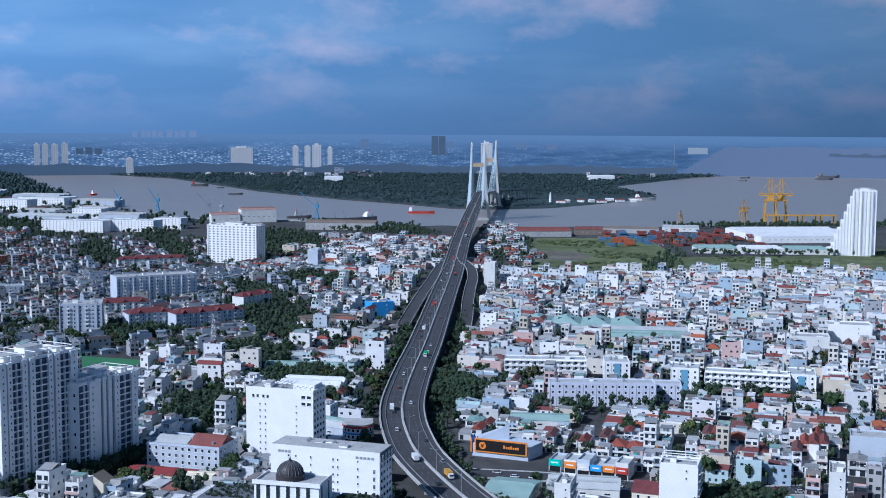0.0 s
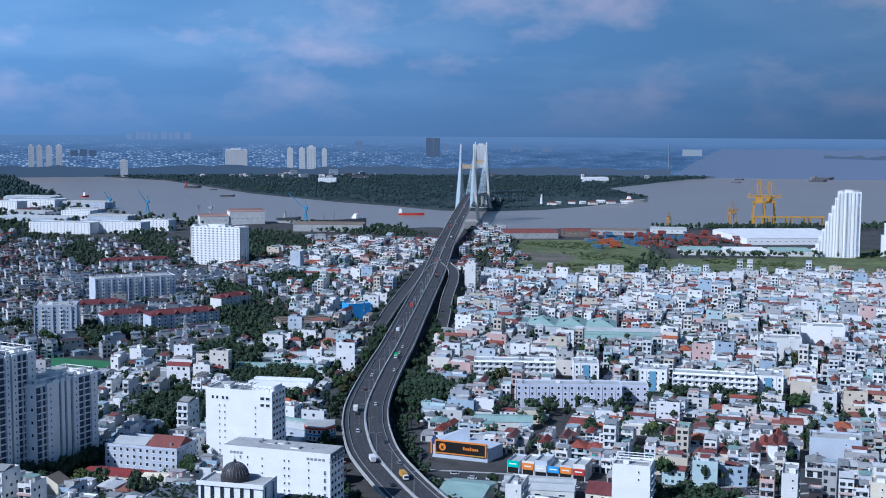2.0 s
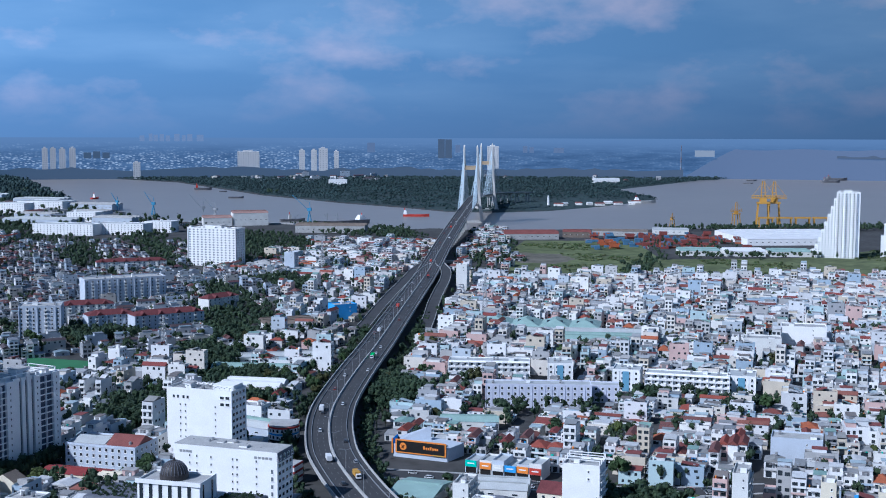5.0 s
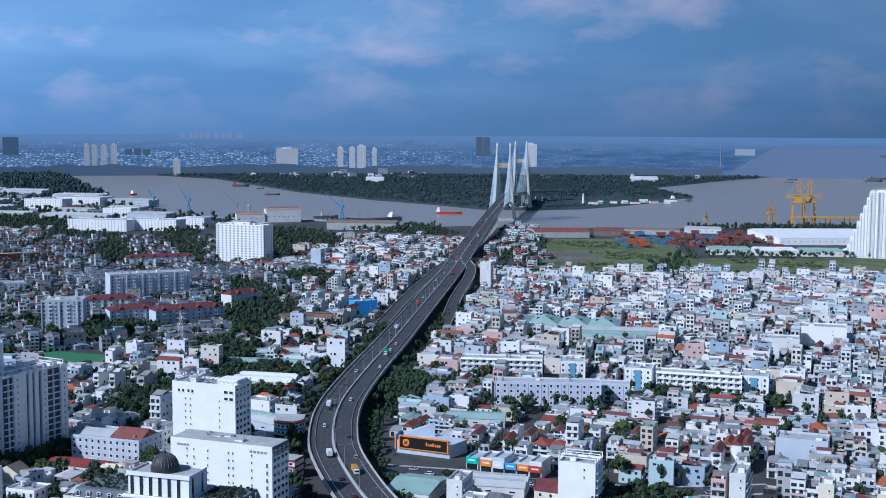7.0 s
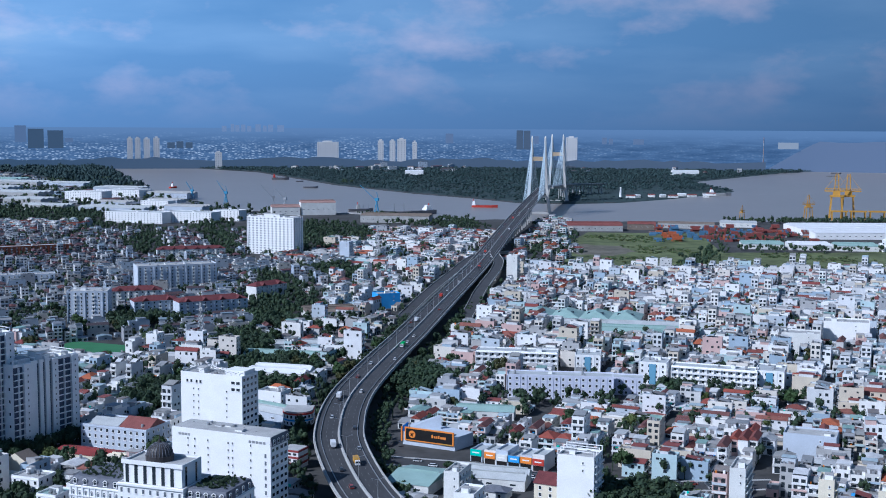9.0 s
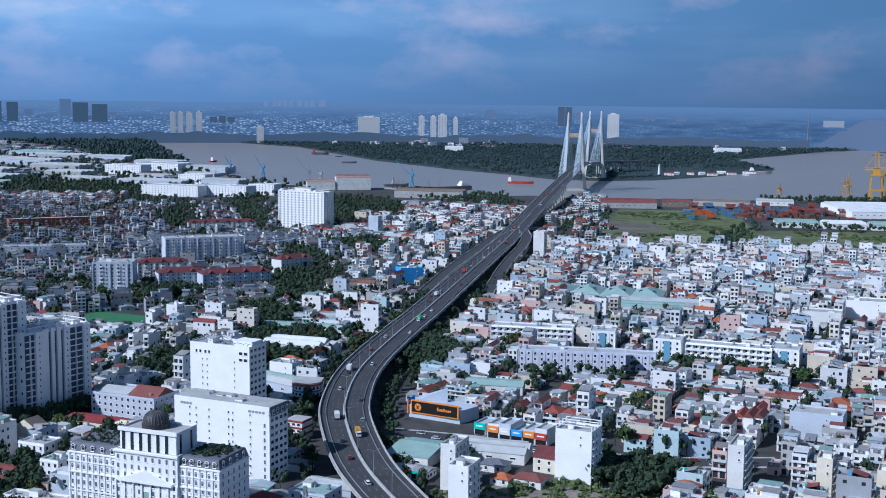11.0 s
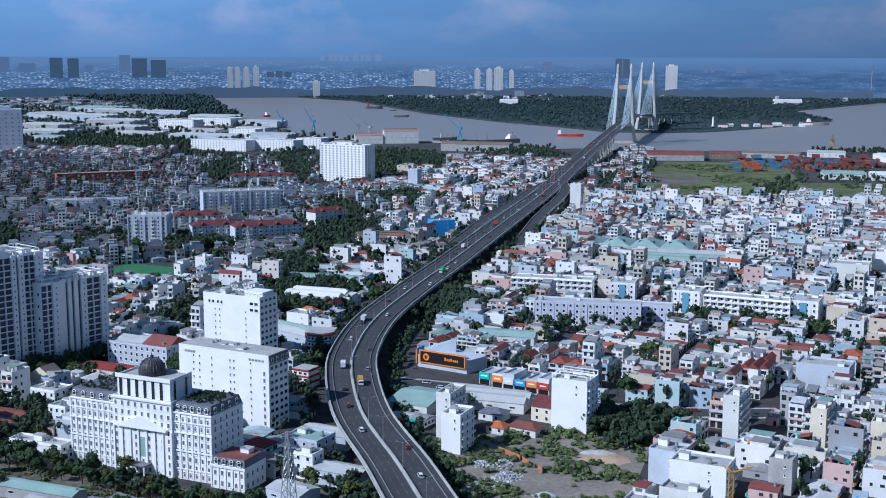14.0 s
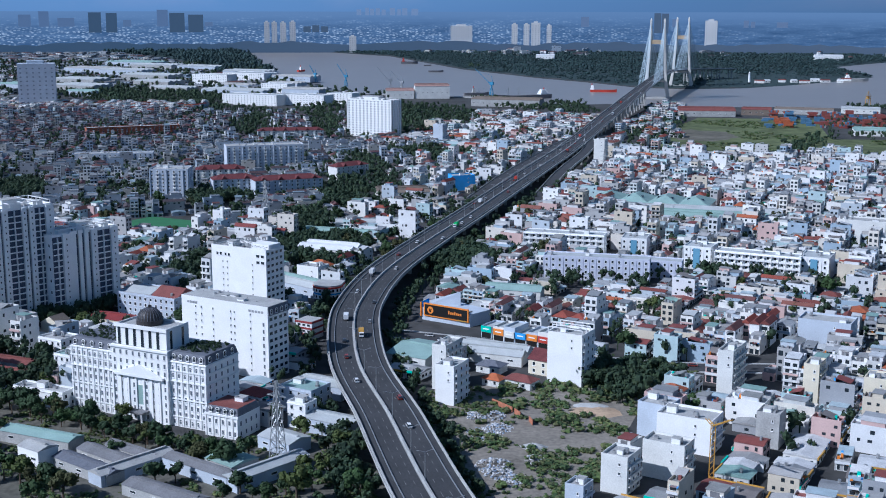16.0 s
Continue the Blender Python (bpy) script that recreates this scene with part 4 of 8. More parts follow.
# palace-like white building with a dome
o = building("palace_building", -103.5, 451.5, -16.4, "ornate white classical building with a dark dome", "building")
shell(o, -35, -12, 0, 22, 27.5, M_WHITE, parapet=0.2)
shell(o, 17, 35, 0, 22, 27.5, M_WHITE, parapet=0.2)
shell(o, -12, 17, -1.2, 20, 31.0, M_WHITE, parapet=0.4)
shell(o, -10.5, 15.5, 0.5, 15, 39.0, M_WHITE, z0=31.0, parapet=0.9, name="attic")
for x0, x1 in ((-35, -12), (17, 35)):
    b = MB()
    b.put([(x0, 0, 27.7), (x1, 0, 27.7), (x1, 22, 27.7), (x0, 22, 27.7), (x0 + 0.9, 1.2, 31.2), (x1 - 0.9, 1.2, 31.2), (x1 - 0.9, 20.8, 31.2), (x0 + 0.9, 20.8, 31.2)],
          [(0, 1, 5, 4), (1, 2, 6, 5), (2, 3, 7, 6), (3, 0, 4, 7), (4, 5, 6, 7)], M_SLATE)
    part("mansard_roof", b, o, "dark slate mansard roof")
    wall_windows(o, W_DORM, "dormer_window", lin(x0 + 2.2, x1 - 2.2, 5), [28.3], -0.15, 0)
wall_windows(o, W_DORM, "dormer_window", [3, 8, 13, 18], [28.3], 34.9, 90)
xs_l, xs_r, xs_c = lin(-33.4, -13.6, 8), lin(18.6, 33.4, 6), lin(-10.4, 15.4, 9)
zs = [1.0 + 3.25 * k for k in range(8)]
wall_windows(o, W_ARCH, "window", xs_l + xs_r, [zs[7], zs[6]], 0, 0)
wall_windows(o, W_TALL, "window", xs_l + xs_r, zs[1:6], 0, 0)
wall_windows(o, W_ARCH, "window", xs_l + xs_r, zs[:1], 0, 0)
wall_windows(o, W_TALL, "window", xs_c, zs + [27.4], 1.2, 0, lambda x, z: abs(x - 2.5) < 2 and 6 < z < 20)
wall_windows(o, W_TALL, "window", [2.5, 6.5, 10.5, 14.5, 18.5], zs, 35, 90)
wall_windows(o, W_STRIP, "tall_window", lin(-8.8, 11.2, 6), [30.4], -0.5, 0)
wall_windows(o, W_STRIP, "tall_window", [3.5, 11], [30.4], 15.5, 90)
for x in lin(-34.8, -12.2, 9) + lin(17.2, 34.8, 7):
    b = MB()
    b.box(x - 0.35, x + 0.35, -0.35, 0, 0.6, 27.4, M_WHITE)
    part("pilaster", b, o)
for z in (4.2, 11.6, 19.0, 23.4, 27.0):
    for box in ((-35.4, -12, -0.5, 0), (17, 35.4, -0.5, 0), (35, 35.5, 0, 22)):
        b = MB()
        b.box(*box, z, z + 0.45, M_WHITE, True)
        part("cornice", b, o)
for x in lin(-11.6, 16.6, 8):
    b = MB()
    b.box(x - 0.45, x + 0.45, -1.7, -1.2, 0.6, 19.0, M_WHITE)
    part("column", b, o)
for box in ((-12.4, 17.4, -1.9, -1.2, 30.4, 31.2), (-11.1, 16.1, -0.1, 0.5, 38.6, 40.2)):
    b = MB()
    b.box(*box, M_WHITE, True)
    part("cornice", b, o)
b = MB()
b.gable(-9.5, 14.5, -2.6, -1.2, 20.0, 24.2, M_WHITE, "y", 0.0)
b.box(-10, 15, -2.7, -1.2, 19.0, 20.0, M_WHITE, True)
part("pediment", b, o, "white triangular pediment")
b = MB()
b.win(2.5, 7.0, 3.0, 8.5, -1.2, -1, M_TING, M_WHITE)
part("grand_window", b, o, "tall arched green-glazed window")
b = MB()
b.box(-1.5, 6.5, -6, -1.2, 4.4, 5.0, M_DARKC, True)
for x in (-1.2, 6.0):
    b.cyl(x, -5.6, 0.35, 0.35, -0.3, 4.4, M_WHITE)
part("entrance_canopy", b, o)
DOME_X = 1.2
b = MB()
rows, n = [(5.1 * math.cos(a), 4.9 * math.sin(a)) for a in lin(0.0, math.pi / 2 - 0.02, 8)], 24
v = [(DOME_X + r * math.cos(2 * math.pi * k / n), 8 + r * math.sin(2 * math.pi * k / n), 41.2 + z) for r, z in rows for k in range(n)]
q = [(j * n + k, j * n + (k + 1) % n, (j + 1) * n + (k + 1) % n, (j + 1) * n + k) for j in range(len(rows) - 1) for k in range(n)]
b.put(v, q, M_DOME)
b.cyl(DOME_X, 8, 5.5, 5.5, 39.1, 41.2, M_DOME, 24)
b.cyl(DOME_X, 8, 0.7, 0.5, 45.9, 47.0, M_DOME, 8)
b.cyl(DOME_X, 8, 0.2, 0.02, 47.0, 49.2, M_DOME, 6)
part("dome", b, o, "dark bronze dome with a small finial")
b = MB()
for k in range(24):
    a = 2 * math.pi * k / 24
    for (r0, z0), (r1, z1) in zip(rows[:-2], rows[1:-1]):
        b.bar((DOME_X + r0 * 1.01 * math.cos(a), 8 + r0 * 1.01 * math.sin(a), 41.2 + z0), (DOME_X + r1 * 1.01 * math.cos(a), 8 + r1 * 1.01 * math.sin(a), 41.2 + z1), 0.08, M_SLATE)
part("dome_ribs", b, o)
# lower annex
shell(o, 36.2, 52, -3, 12, 9.5, M_WHITE, parapet=0.2, name="annex_wall")
b = MB()
b.put([(36.2, -3, 9.7), (52, -3, 9.7), (52, 12, 9.7), (36.2, 12, 9.7), (37, -2, 12.6), (51.2, -2, 12.6), (51.2, 11, 12.6), (37, 11, 12.6)], [(0, 1, 5, 4), (1, 2, 6, 5), (2, 3, 7, 6), (3, 0, 4, 7)], M_SLATE)
b.put([(37, -2, 12.6), (51.2, -2, 12.6), (51.2, 11, 12.6), (37, 11, 12.6)], [(0, 1, 2, 3)], M_TINR)
part("annex_roof", b, o, "slate mansard with a red flat top")
wall_windows(o, W_DORM, "dormer_window", [39, 42.5, 46, 49.5], [10.2], 3.1, 0)
wall_windows(o, W_TALL, "window", [38.4, 41.6, 44.8, 48, 50.6], [1.2, 5.4], 3, 0)
wall_windows(o, W_TALL, "window", [-1, 2.5, 6, 9.5], [1.2, 5.4], 52, 90)
for x in (36.6, 40, 43.2, 46.4, 49.4, 51.7):
    b = MB()
    b.box(x - 0.3, x + 0.3, -3.3, -3, 0.4, 9.4, M_WHITE)
    part("pilaster", b, o)
b = MB()
b.box(36, 52.4, -3.5, -3, 8.8, 9.6, M_WHITE, True)
part("cornice", b, o)
roof_clutter(o, 38, 50, 0, 10, 12.6, 2, 5)


def slab_tower(name, x, y, rot, w, d, floors, label, wall, seed, fh=3.2, bays=6, side_bays=4, balcony=True, win=None, piers=True):
    """A residential tower: piers, flush bays toned like recesses, with windows and balconies, and a stepped crown."""
    o = building(name, x, y, rot, label, "apartment block")
    h = floors * fh
    shell(o, -w / 2, w / 2, 0, d, h, wall)
    b = MB()
    b.box(-0.55, 0.55, -0.9, 0, 0, h + 0.9, wall)
    pier = b.mesh("front_pier")
    for i in range(0, bays + 1, 1 if piers else bays):
        part("front_pier", pier, o, m=Matrix.Translation((-w / 2 + w * i / bays, 0, 0)))
    b = MB()
    b.box(0, 0.8, -0.5, 0.5, 0, h + 0.9, wall)
    pier = b.mesh("side_pier")
    for i in range(side_bays + 1):
        part("side_pier", pier, o, m=Matrix.Translation((w / 2, d * i / side_bays, 0)))
        part("side_pier", pier, o, m=Matrix.Translation((-w / 2 - 0.8, d * i / side_bays, 0)))
    if balcony:
        # flush panel whose blue-grey colour stands in for a recess
        b = MB()
        b.box(-w / bays / 2 + 0.8, w / bays / 2 - 0.8, -0.02, 0, 1, h, M_BAY)
        bay = b.mesh("recessed_bay")
        for i in range(0, bays):
            if i % 3 == 2:
                part("recessed_bay", bay, o, m=Matrix.Translation((-w / 2 + w * (i + 0.5) / bays, 0, 0)))
    zs = [fh * k + 0.9 for k in range(floors)]
    wall_windows(o, win or W_MID, "window", [-w / 2 + w * (i + 0.5) / bays for i in range(bays)], zs, 0, 0)
    wall_windows(o, W_MID, "window", [d * (i + 0.5) / side_bays for i in range(side_bays)], zs, w / 2, 90)
    if balcony:
        b = MB()
        hw = w / bays / 2 - 0.6
        b.put([(-hw, 0, -0.12), (hw, 0, -0.12), (hw, -1.2, -0.12), (-hw, -1.2, -0.12), (-hw, -1.2, 0.95), (hw, -1.2, 0.95), (hw, -1.1, 0.95), (-hw, -1.1, 0.95), (-hw, -1.1, 0), (hw, -1.1, 0), (hw, 0, 0), (-hw, 0, 0)],
              [(0, 1, 2, 3), (3, 2, 5, 4), (4, 5, 6, 7), (7, 6, 9, 8), (8, 9, 10, 11), (1, 10, 9, 6, 5, 2), (0, 3, 4, 7, 8, 11)], wall)
        bal = b.mesh("balcony")
        for k in range(1, floors):
            for i in range(0, bays, 2):
                part("balcony", bal, o, m=Matrix.Translation((-w / 2 + w * (i + 0.5) / bays, 0, fh * k)))
    b = MB()
    b.box(-w * 0.2, w * 0.15, d * 0.3, d * 0.8, h, h + 4.5, wall)
    b.box(-w * 0.23, w * 0.18, d * 0.26, d * 0.84, h + 4.5, h + 5.0, M_CONC, True)
    for i in range(0, bays, 3):
        xx = -w / 2 + w * (i + 0.5) / bays
        b.box(xx - 1.6, xx + 1.6, 0.6, 6.0, h, h + 2.4, M_WHITE)
    for yy in (2.0, d - 2.0):
        b.box(-w / 2 + 1.5, w / 2 - 1.5, yy - 0.15, yy + 0.15, h + 2.6, h + 2.9, M_WHITE, True)
    part("roof_structure", b, o)
    roof_clutter(o, -w / 2 + 2, w / 2 - 2, 3, d - 2, h + 0.1, 6, seed)
    return o


TOWER_FRONTS = []
# bay and groove tone: dark glass plus recess shade put into the colour
M_BAYSHADE = mat("deep_blue_grey_bay", (0.065, 0.085, 0.13), 0.5, 0.15, 0.3)


def residential_tower(x, y, rot, w, d, floors, label, plan, seed, fh=3.24):
    """A tower whose front changes between proud white strips with a column of small windows and flush balcony bays
    toned dark. plan: (kind, share of the width).
    """
    o = building("apartment_tower", x, y, rot, label, "apartment block")
    h = floors * fh
    shell(o, -w / 2, w / 2, 0, d, h, M_WHITE, parapet=1.6)
    total = sum(q for _, q in plan)
    x0 = -w / 2
    for kind, q in plan:
        x1 = x0 + w * q / total
        b = MB()
        if kind == "strip":
            b.box(x0, x1, -1.5, 0, 0, h + 1.2, M_WHITE)
            part("front_strip", b, o, "white projecting wall strip")
            wall_windows(o, W_SMALL, "window", [(x0 + x1) / 2], [fh * k + 1.0 for k in range(floors)], 1.5, 0)
        elif kind == "fin":
            b.box(x0, x1, -1.1, 0, 0, h + 2.0, M_WHITE)
            part("front_strip", b, o, "white projecting wall strip")
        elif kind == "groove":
            # flush strip with the groove's shade put into its colour
            b.box(x0, x1, -0.03, 0, 0, h, M_BAYSHADE)
            part("recessed_bay", b, o, "flush strip darkened like a shaded groove between wall strips")
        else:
            # flush panel coloured for the bay's dark glass and shade
            b.box(x0, x1, -0.03, 0, 0, h, M_BAYSHADE)
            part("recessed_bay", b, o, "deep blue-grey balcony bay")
            b = MB()
            b.box(x0, x1, -1.3, 0, -0.15, 0.05, M_WHITE, True)
            b.box(x0, x1, -1.3, -1.2, 0.05, 0.5, M_WHITE)
            b.box((x0 + x1) / 2 - 0.15, (x0 + x1) / 2 + 0.15, -1.25, 0, 0.05, fh - 0.15, M_WHITE)
            bal = b.mesh("balcony")
            for k in range(1, floors):
                part("balcony", bal, o, m=Matrix.Translation((0, 0, fh * k)))
        x0 = x1
    for sx, face in ((w / 2, 90), (w / 2, -90)):
        ys = [d * q for q in (0.15, 0.4, 0.62, 0.86)]
        wall_windows(o, W_MID, "window", ys if face > 0 else [-q for q in ys], [fh * k + 0.9 for k in range(0, floors, 2)], sx, face)
    foot(o, -w / 2 - 4, w / 2 + 4, -16, 0)
    TOWER_FRONTS.append((x, y, rot, w))
    # roof: huts, tanks and an open white frame
    for hx, hy, hw, hd, hh in ((-0.28, 0.3, 0.16, 0.3, 3.4), (0.1, 0.5, 0.22, 0.3, 4.6), (0.36, 0.25, 0.12, 0.25, 3.0)):
        b = MB()
        b.box(w * (hx - hw / 2), w * (hx + hw / 2), d * (hy - hd / 2), d * (hy + hd / 2), h, h + hh, M_WHITE)
        b.box(w * (hx - hw / 2) - 0.3, w * (hx + hw / 2) + 0.3, d * (hy - hd / 2) - 0.3, d * (hy + hd / 2) + 0.3, h + hh, h + hh + 0.2, M_CONC, True)
        part("roof_hut", b, o)
    b = MB()
    for yy in (0.8, d - 0.8):
        b.box(-w / 2 + 0.6, w / 2 - 0.6, yy - 0.2, yy + 0.2, h + 3.2, h + 3.6, M_WHITE, True)
    for k in range(7):
        xx = -w / 2 + 0.8 + (w - 1.6) * k / 6
        b.box(xx - 0.2, xx + 0.2, 0.6, d - 0.6, h + 3.21, h + 3.5, M_WHITE, True)
        for yy in (0.8, d - 0.8):
            b.box(xx - 0.2, xx + 0.2, yy - 0.19, yy + 0.19, h, h + 3.2, M_WHITE)
    part("roof_frame", b, o, "open white rooftop frame")
    roof_clutter(o, -w / 2 + 3, w / 2 - 3, 3, d - 3, h + 0.1, 8, seed)
    return o


residential_tower(-231, 586, 58, 48, 24, 19, "tall white apartment tower with stacked balconies",
                  (("strip", 1.4), ("groove", 0.3), ("strip", 1.0), ("bay", 2.2), ("strip", 1.2), ("groove", 0.5), ("strip", 1.2), ("bay", 3), ("strip", 1.0), ("groove", 0.5), ("strip", 1.2), ("bay", 2.4), ("strip", 1.8)), 11)
residential_tower(-205, 616, 62, 42, 20, 14, "white apartment tower beside a taller one",
                  (("bay", 1.8), ("strip", 1.4), ("fin", 1.2), ("groove", 0.5), ("fin", 0.7), ("groove", 0.5), ("fin", 0.8), ("groove", 0.5), ("strip", 1.2), ("bay", 2.8), ("strip", 1.4)), 12)
slab_tower("apartment_block", -266, 1560, -22, 70, 22, 15, "broad white apartment block standing among trees", M_WHITE, 13, bays=12, side_bays=4, balcony=False, win=W_SLAB, piers=False)
o = slab_tower("apartment_tower", 590, 1655, -20, 30, 26, 28, "white stepped apartment tower near the port", M_WHITE, 14, bays=6, side_bays=5)
for k in range(7):
    b = MB()
    b.box(-15 - 4.0 * (k + 1), -15 - 4.0 * k, 0.5, 24, 0, 82 - k * 11.0, M_WHITE)
    part("stepped_wing", b, o, "lower white stepped wing")
    zs = [3.2 * j + 1 for j in range(int((80 - k * 11) / 3.2))]
    wall_windows(o, W_MID, "window", [-17 - 4.0 * k], zs, -0.5, 0)
o = slab_tower("apartment_tower", 672, 1660, -20, 30, 26, 28, "white stepped apartment tower near the port", M_WHITE, 15, bays=6, side_bays=5)
for k in range(4):
    b = MB()
    b.box(-15 - 4.0 * (k + 1), -15 - 4.0 * k, 0.5, 24, 0, 78 - k * 16.0, M_WHITE)
    part("stepped_wing", b, o, "lower white stepped wing")


def flats(name, x, y, rot, w, d, floors, label, wall, roof, seed, bays):
    """A walk-up block of flats with a hipped tile roof or a flat top."""
    o = building(name, x, y, rot, label, "apartment block")
    fh = 3.3
    h = floors * fh
    shell(o, -w / 2, w / 2, 0, d, h, wall, parapet=0.3 if roof else 1.0)
    if roof:
        b = MB()
        b.hip(-w / 2, w / 2, 0, d, h + 0.3, h + 4.0, roof)
        part("roof_cover", b, o, "red tile hipped roof")
        k = max(2, int(w / 14))
        b = MB()
        for i in range(k):
            xx = -w / 2 + w * (i + 0.5) / k
            b.gable(xx - 2.6, xx + 2.6, -1.0, d / 2, h + 0.3, h + 3.4, roof, "y", 0.2)
        part("gable_roof", b, o)
    else:
        roof_clutter(o, -w / 2 + 1, w / 2 - 1, 1, d - 1, h + 0.1, 7, seed)
    xs = [-w / 2 + w * (i + 0.5) / bays for i in range(bays)]
    zs = [fh * k + 0.9 for k in range(floors)]
    wall_windows(o, W_MID, "window", xs, zs, 0, 0)
    wall_windows(o, W_MID, "window", lin(2.5, d - 2.5, 3), zs, w / 2, 90)
    b = MB()
    b.box(-0.35, 0.35, -0.8, 0, 0, h, wall)
    pier = b.mesh("bay_pier")
    for i in range(0, bays, 3):
        part("bay_pier", pier, o, m=Matrix.Translation((xs[i] - w / bays / 2 + 0.5, 0, 0)))
    b = MB()
    b.box(-1.4, 1.4, -1.0, 0, -0.1, 0.9, M_OFFWHITE, True)
    bal = b.mesh("balcony")
    for k in range(1, floors):
        for i in range(1, bays, 3):
            part("balcony", bal, o, m=Matrix.Translation((xs[i], 0, fh * k)))
    return o


M_PALEB = mat("pale_blue_grey_render", (0.52, 0.56, 0.62), 0.85, 0.12, 0.1)
flats("flats", -293, 1206, 26, 80, 26, 8, "wide pale block of flats with a dark flat roof", M_PALEB, None, 21, 15)
flats("flats", -318, 1008, 10, 34, 24, 8, "pale blue block of flats with a flat roof", M_GREYW, None, 22, 7)
flats("flats", -264, 1030, 28, 40, 18, 5, "pale flats with red hipped tile roof", M_PALEB, M_REDT, 23, 8)
flats("flats", -216, 1036, 32, 62, 18, 5, "pale flats with red gabled tile roof", M_PALEB, M_REDT, 24, 12)
flats("flats", -300, 1090, 20, 46, 16, 5, "white flats with red hipped tile roof behind others", M_OFFWHITE, M_REDT, 25, 9)
flats("villa", -190, 1165, 52, 40, 14, 4, "pink-roofed gabled house block beside dark trees", M_OFFWHITE, M_REDT, 26, 7)
flats("flats", -352, 1490, 20, 84, 14, 4, "long white terrace with red tile roof", M_OFFWHITE, M_REDT, 27, 14)
M_RUST = mat("rust_brown_render", (0.34, 0.12, 0.07), 0.85, 0.15, 0.1)
flats("office", -568, 1500, 33, 120, 18, 4, "long rust-brown building with a flat roof", M_RUST, None, 28, 20)
flats("office", -478, 1240, 20, 86, 18, 3, "long low blue-white building with a flat roof", M_GREYW, None, 29, 16)


SCHOOL_FRONTS = []
M_PANELB = mat("blue_facade_panel", (0.16, 0.34, 0.48), 0.6, 0.08, 0.3)


def school(name, x, y, rot, w, d, floors, label, wall, seed, bays, corridor=True):
    o = building(name, x, y, rot, label, "school")
    if y < 1200:
        foot(o, -w / 2 - 3, w / 2 + 3, -13, 0)
        SCHOOL_FRONTS.append((x, y, rot, w))
    if name == "school_wing":
        b = MB()
        b.box(-w * 0.12, w * 0.12, -0.45, -0.31, 0.5, floors * 3.6 - 0.5, M_PANELB)
        part("facade_panel", b, o, "bright blue facade panel")
    fh = 3.6
    h = floors * fh
    shell(o, -w / 2, w / 2, 0, d, h, wall, M_TIN, 0.8)
    xs = [-w / 2 + w * (i + 0.5) / bays for i in range(bays)]
    zs = [fh * k + 0.9 for k in range(floors)]
    wall_windows(o, W_MID, "window", xs, zs, 0, 0)
    wall_windows(o, W_MID, "window", lin(2.5, d - 2.5, 2), zs, w / 2, 90)
    if corridor:
        for k in range(1, floors + 1):
            b = MB()
            b.box(-w / 2, w / 2, -1.6, 0, fh * k - 0.4, fh * k - 0.1, wall, True)
            if k < floors:
                b.box(-w / 2, w / 2, -1.6, -1.5, fh * k - 0.1, fh * k + 0.9, wall, True)
            part("walkway", b, o, "white open walkway with parapet")
    b = MB()
    b.box(-0.2, 0.2, -1.7 if corridor else -0.3, 0, 0, h, wall)
    pil = b.mesh("pillar")
    if y < 1200:
        for i in range(bays + 1):
            part("pillar", pil, o, m=Matrix.Translation((-w / 2 + w * i / bays, 0, 0)))
    roof_clutter(o, -w / 2 + 2, w / 2 - 2, 2, d - 2, h + 0.1, 4, seed)
    return o


M_LAV = mat("lavender_render", (0.62, 0.64, 0.74), 0.85, 0.08, 0.12)
school("school", 70, 746, -4, 66, 14, 4, "lavender-white school block with a flat roof", M_LAV, 31, 16, False)
school("school", 100, 762, -8, 46, 12, 3, "lavender-white school wing behind trees", M_LAV, 32, 11, False)
school("school", 44, 825, -6, 56, 14, 4, "white and blue school block with open walkways", M_WHITE, 33, 12)
school("school_wing", 92, 815, -6, 17, 22, 4, "white school wing with blue trim", M_WHITE, 34, 4, False)
school("school", 170, 776, -17, 54, 13, 4, "white school block with open walkways", M_WHITE, 35, 12)
school("school_wing", 204, 770, -17, 18, 24, 4, "white school wing with blue panels", M_WHITE, 36, 4, False)
school("school_wing", 133, 793, -17, 18, 20, 4, "white school wing with blue panels", M_WHITE, 37, 4, False)


def shed(name, x, y, rot, w, d, h, label, roof, wall=None, ridges=1, rise=2.5, group=""):
    """A broad low shed under one or more shallow pitched sheet roofs."""
    o = empty(name, pose(x, y, 2, 0, 0, rot), label, "warehouse", group)
    foot(o, -w / 2, w / 2, 0, d)
    b = MB()
    b.box(-w / 2, w / 2, 0, d, 0, h, wall or M_OFFWHITE)
    part("wall", b, o)
    for k in range(ridges):
        b = MB()
        b.gable(-w / 2, w / 2, d * k / ridges, d * (k + 1) / ridges, h, h + rise, roof, "x", 0.3)
        part("roof", b, o)
    b = MB()
    for k in range(ridges):
        yy = d * (k + 0.5) / ridges
        b.box(-w / 2 + 1, w / 2 - 1, yy - 0.5, yy + 0.5, h + rise - 0.1, h + rise + 0.5, roof)
    part("ridge_vent", b, o)
    n = max(2, int(w / 9))
    b = MB()
    for i in range(n):
        xx = -w / 2 + w * (i + 0.5) / n
        b.win(xx, h * 0.45, min(3.0, w / n * 0.6), 1.1, 0, -1)
    part("window_band", b, o)
    return o


shed("factory", 150, 962, -8, 84, 26, 6, "long low factory with a pale green sheet roof", M_TING, None, 2)
shed("factory", 158, 992, -8, 96, 20, 6, "long low factory with a grey sheet roof", M_TIN, None, 1)
shed("factory", 98, 985, -8, 40, 30, 6, "low factory with a grey sheet roof", M_TIN, None, 2)


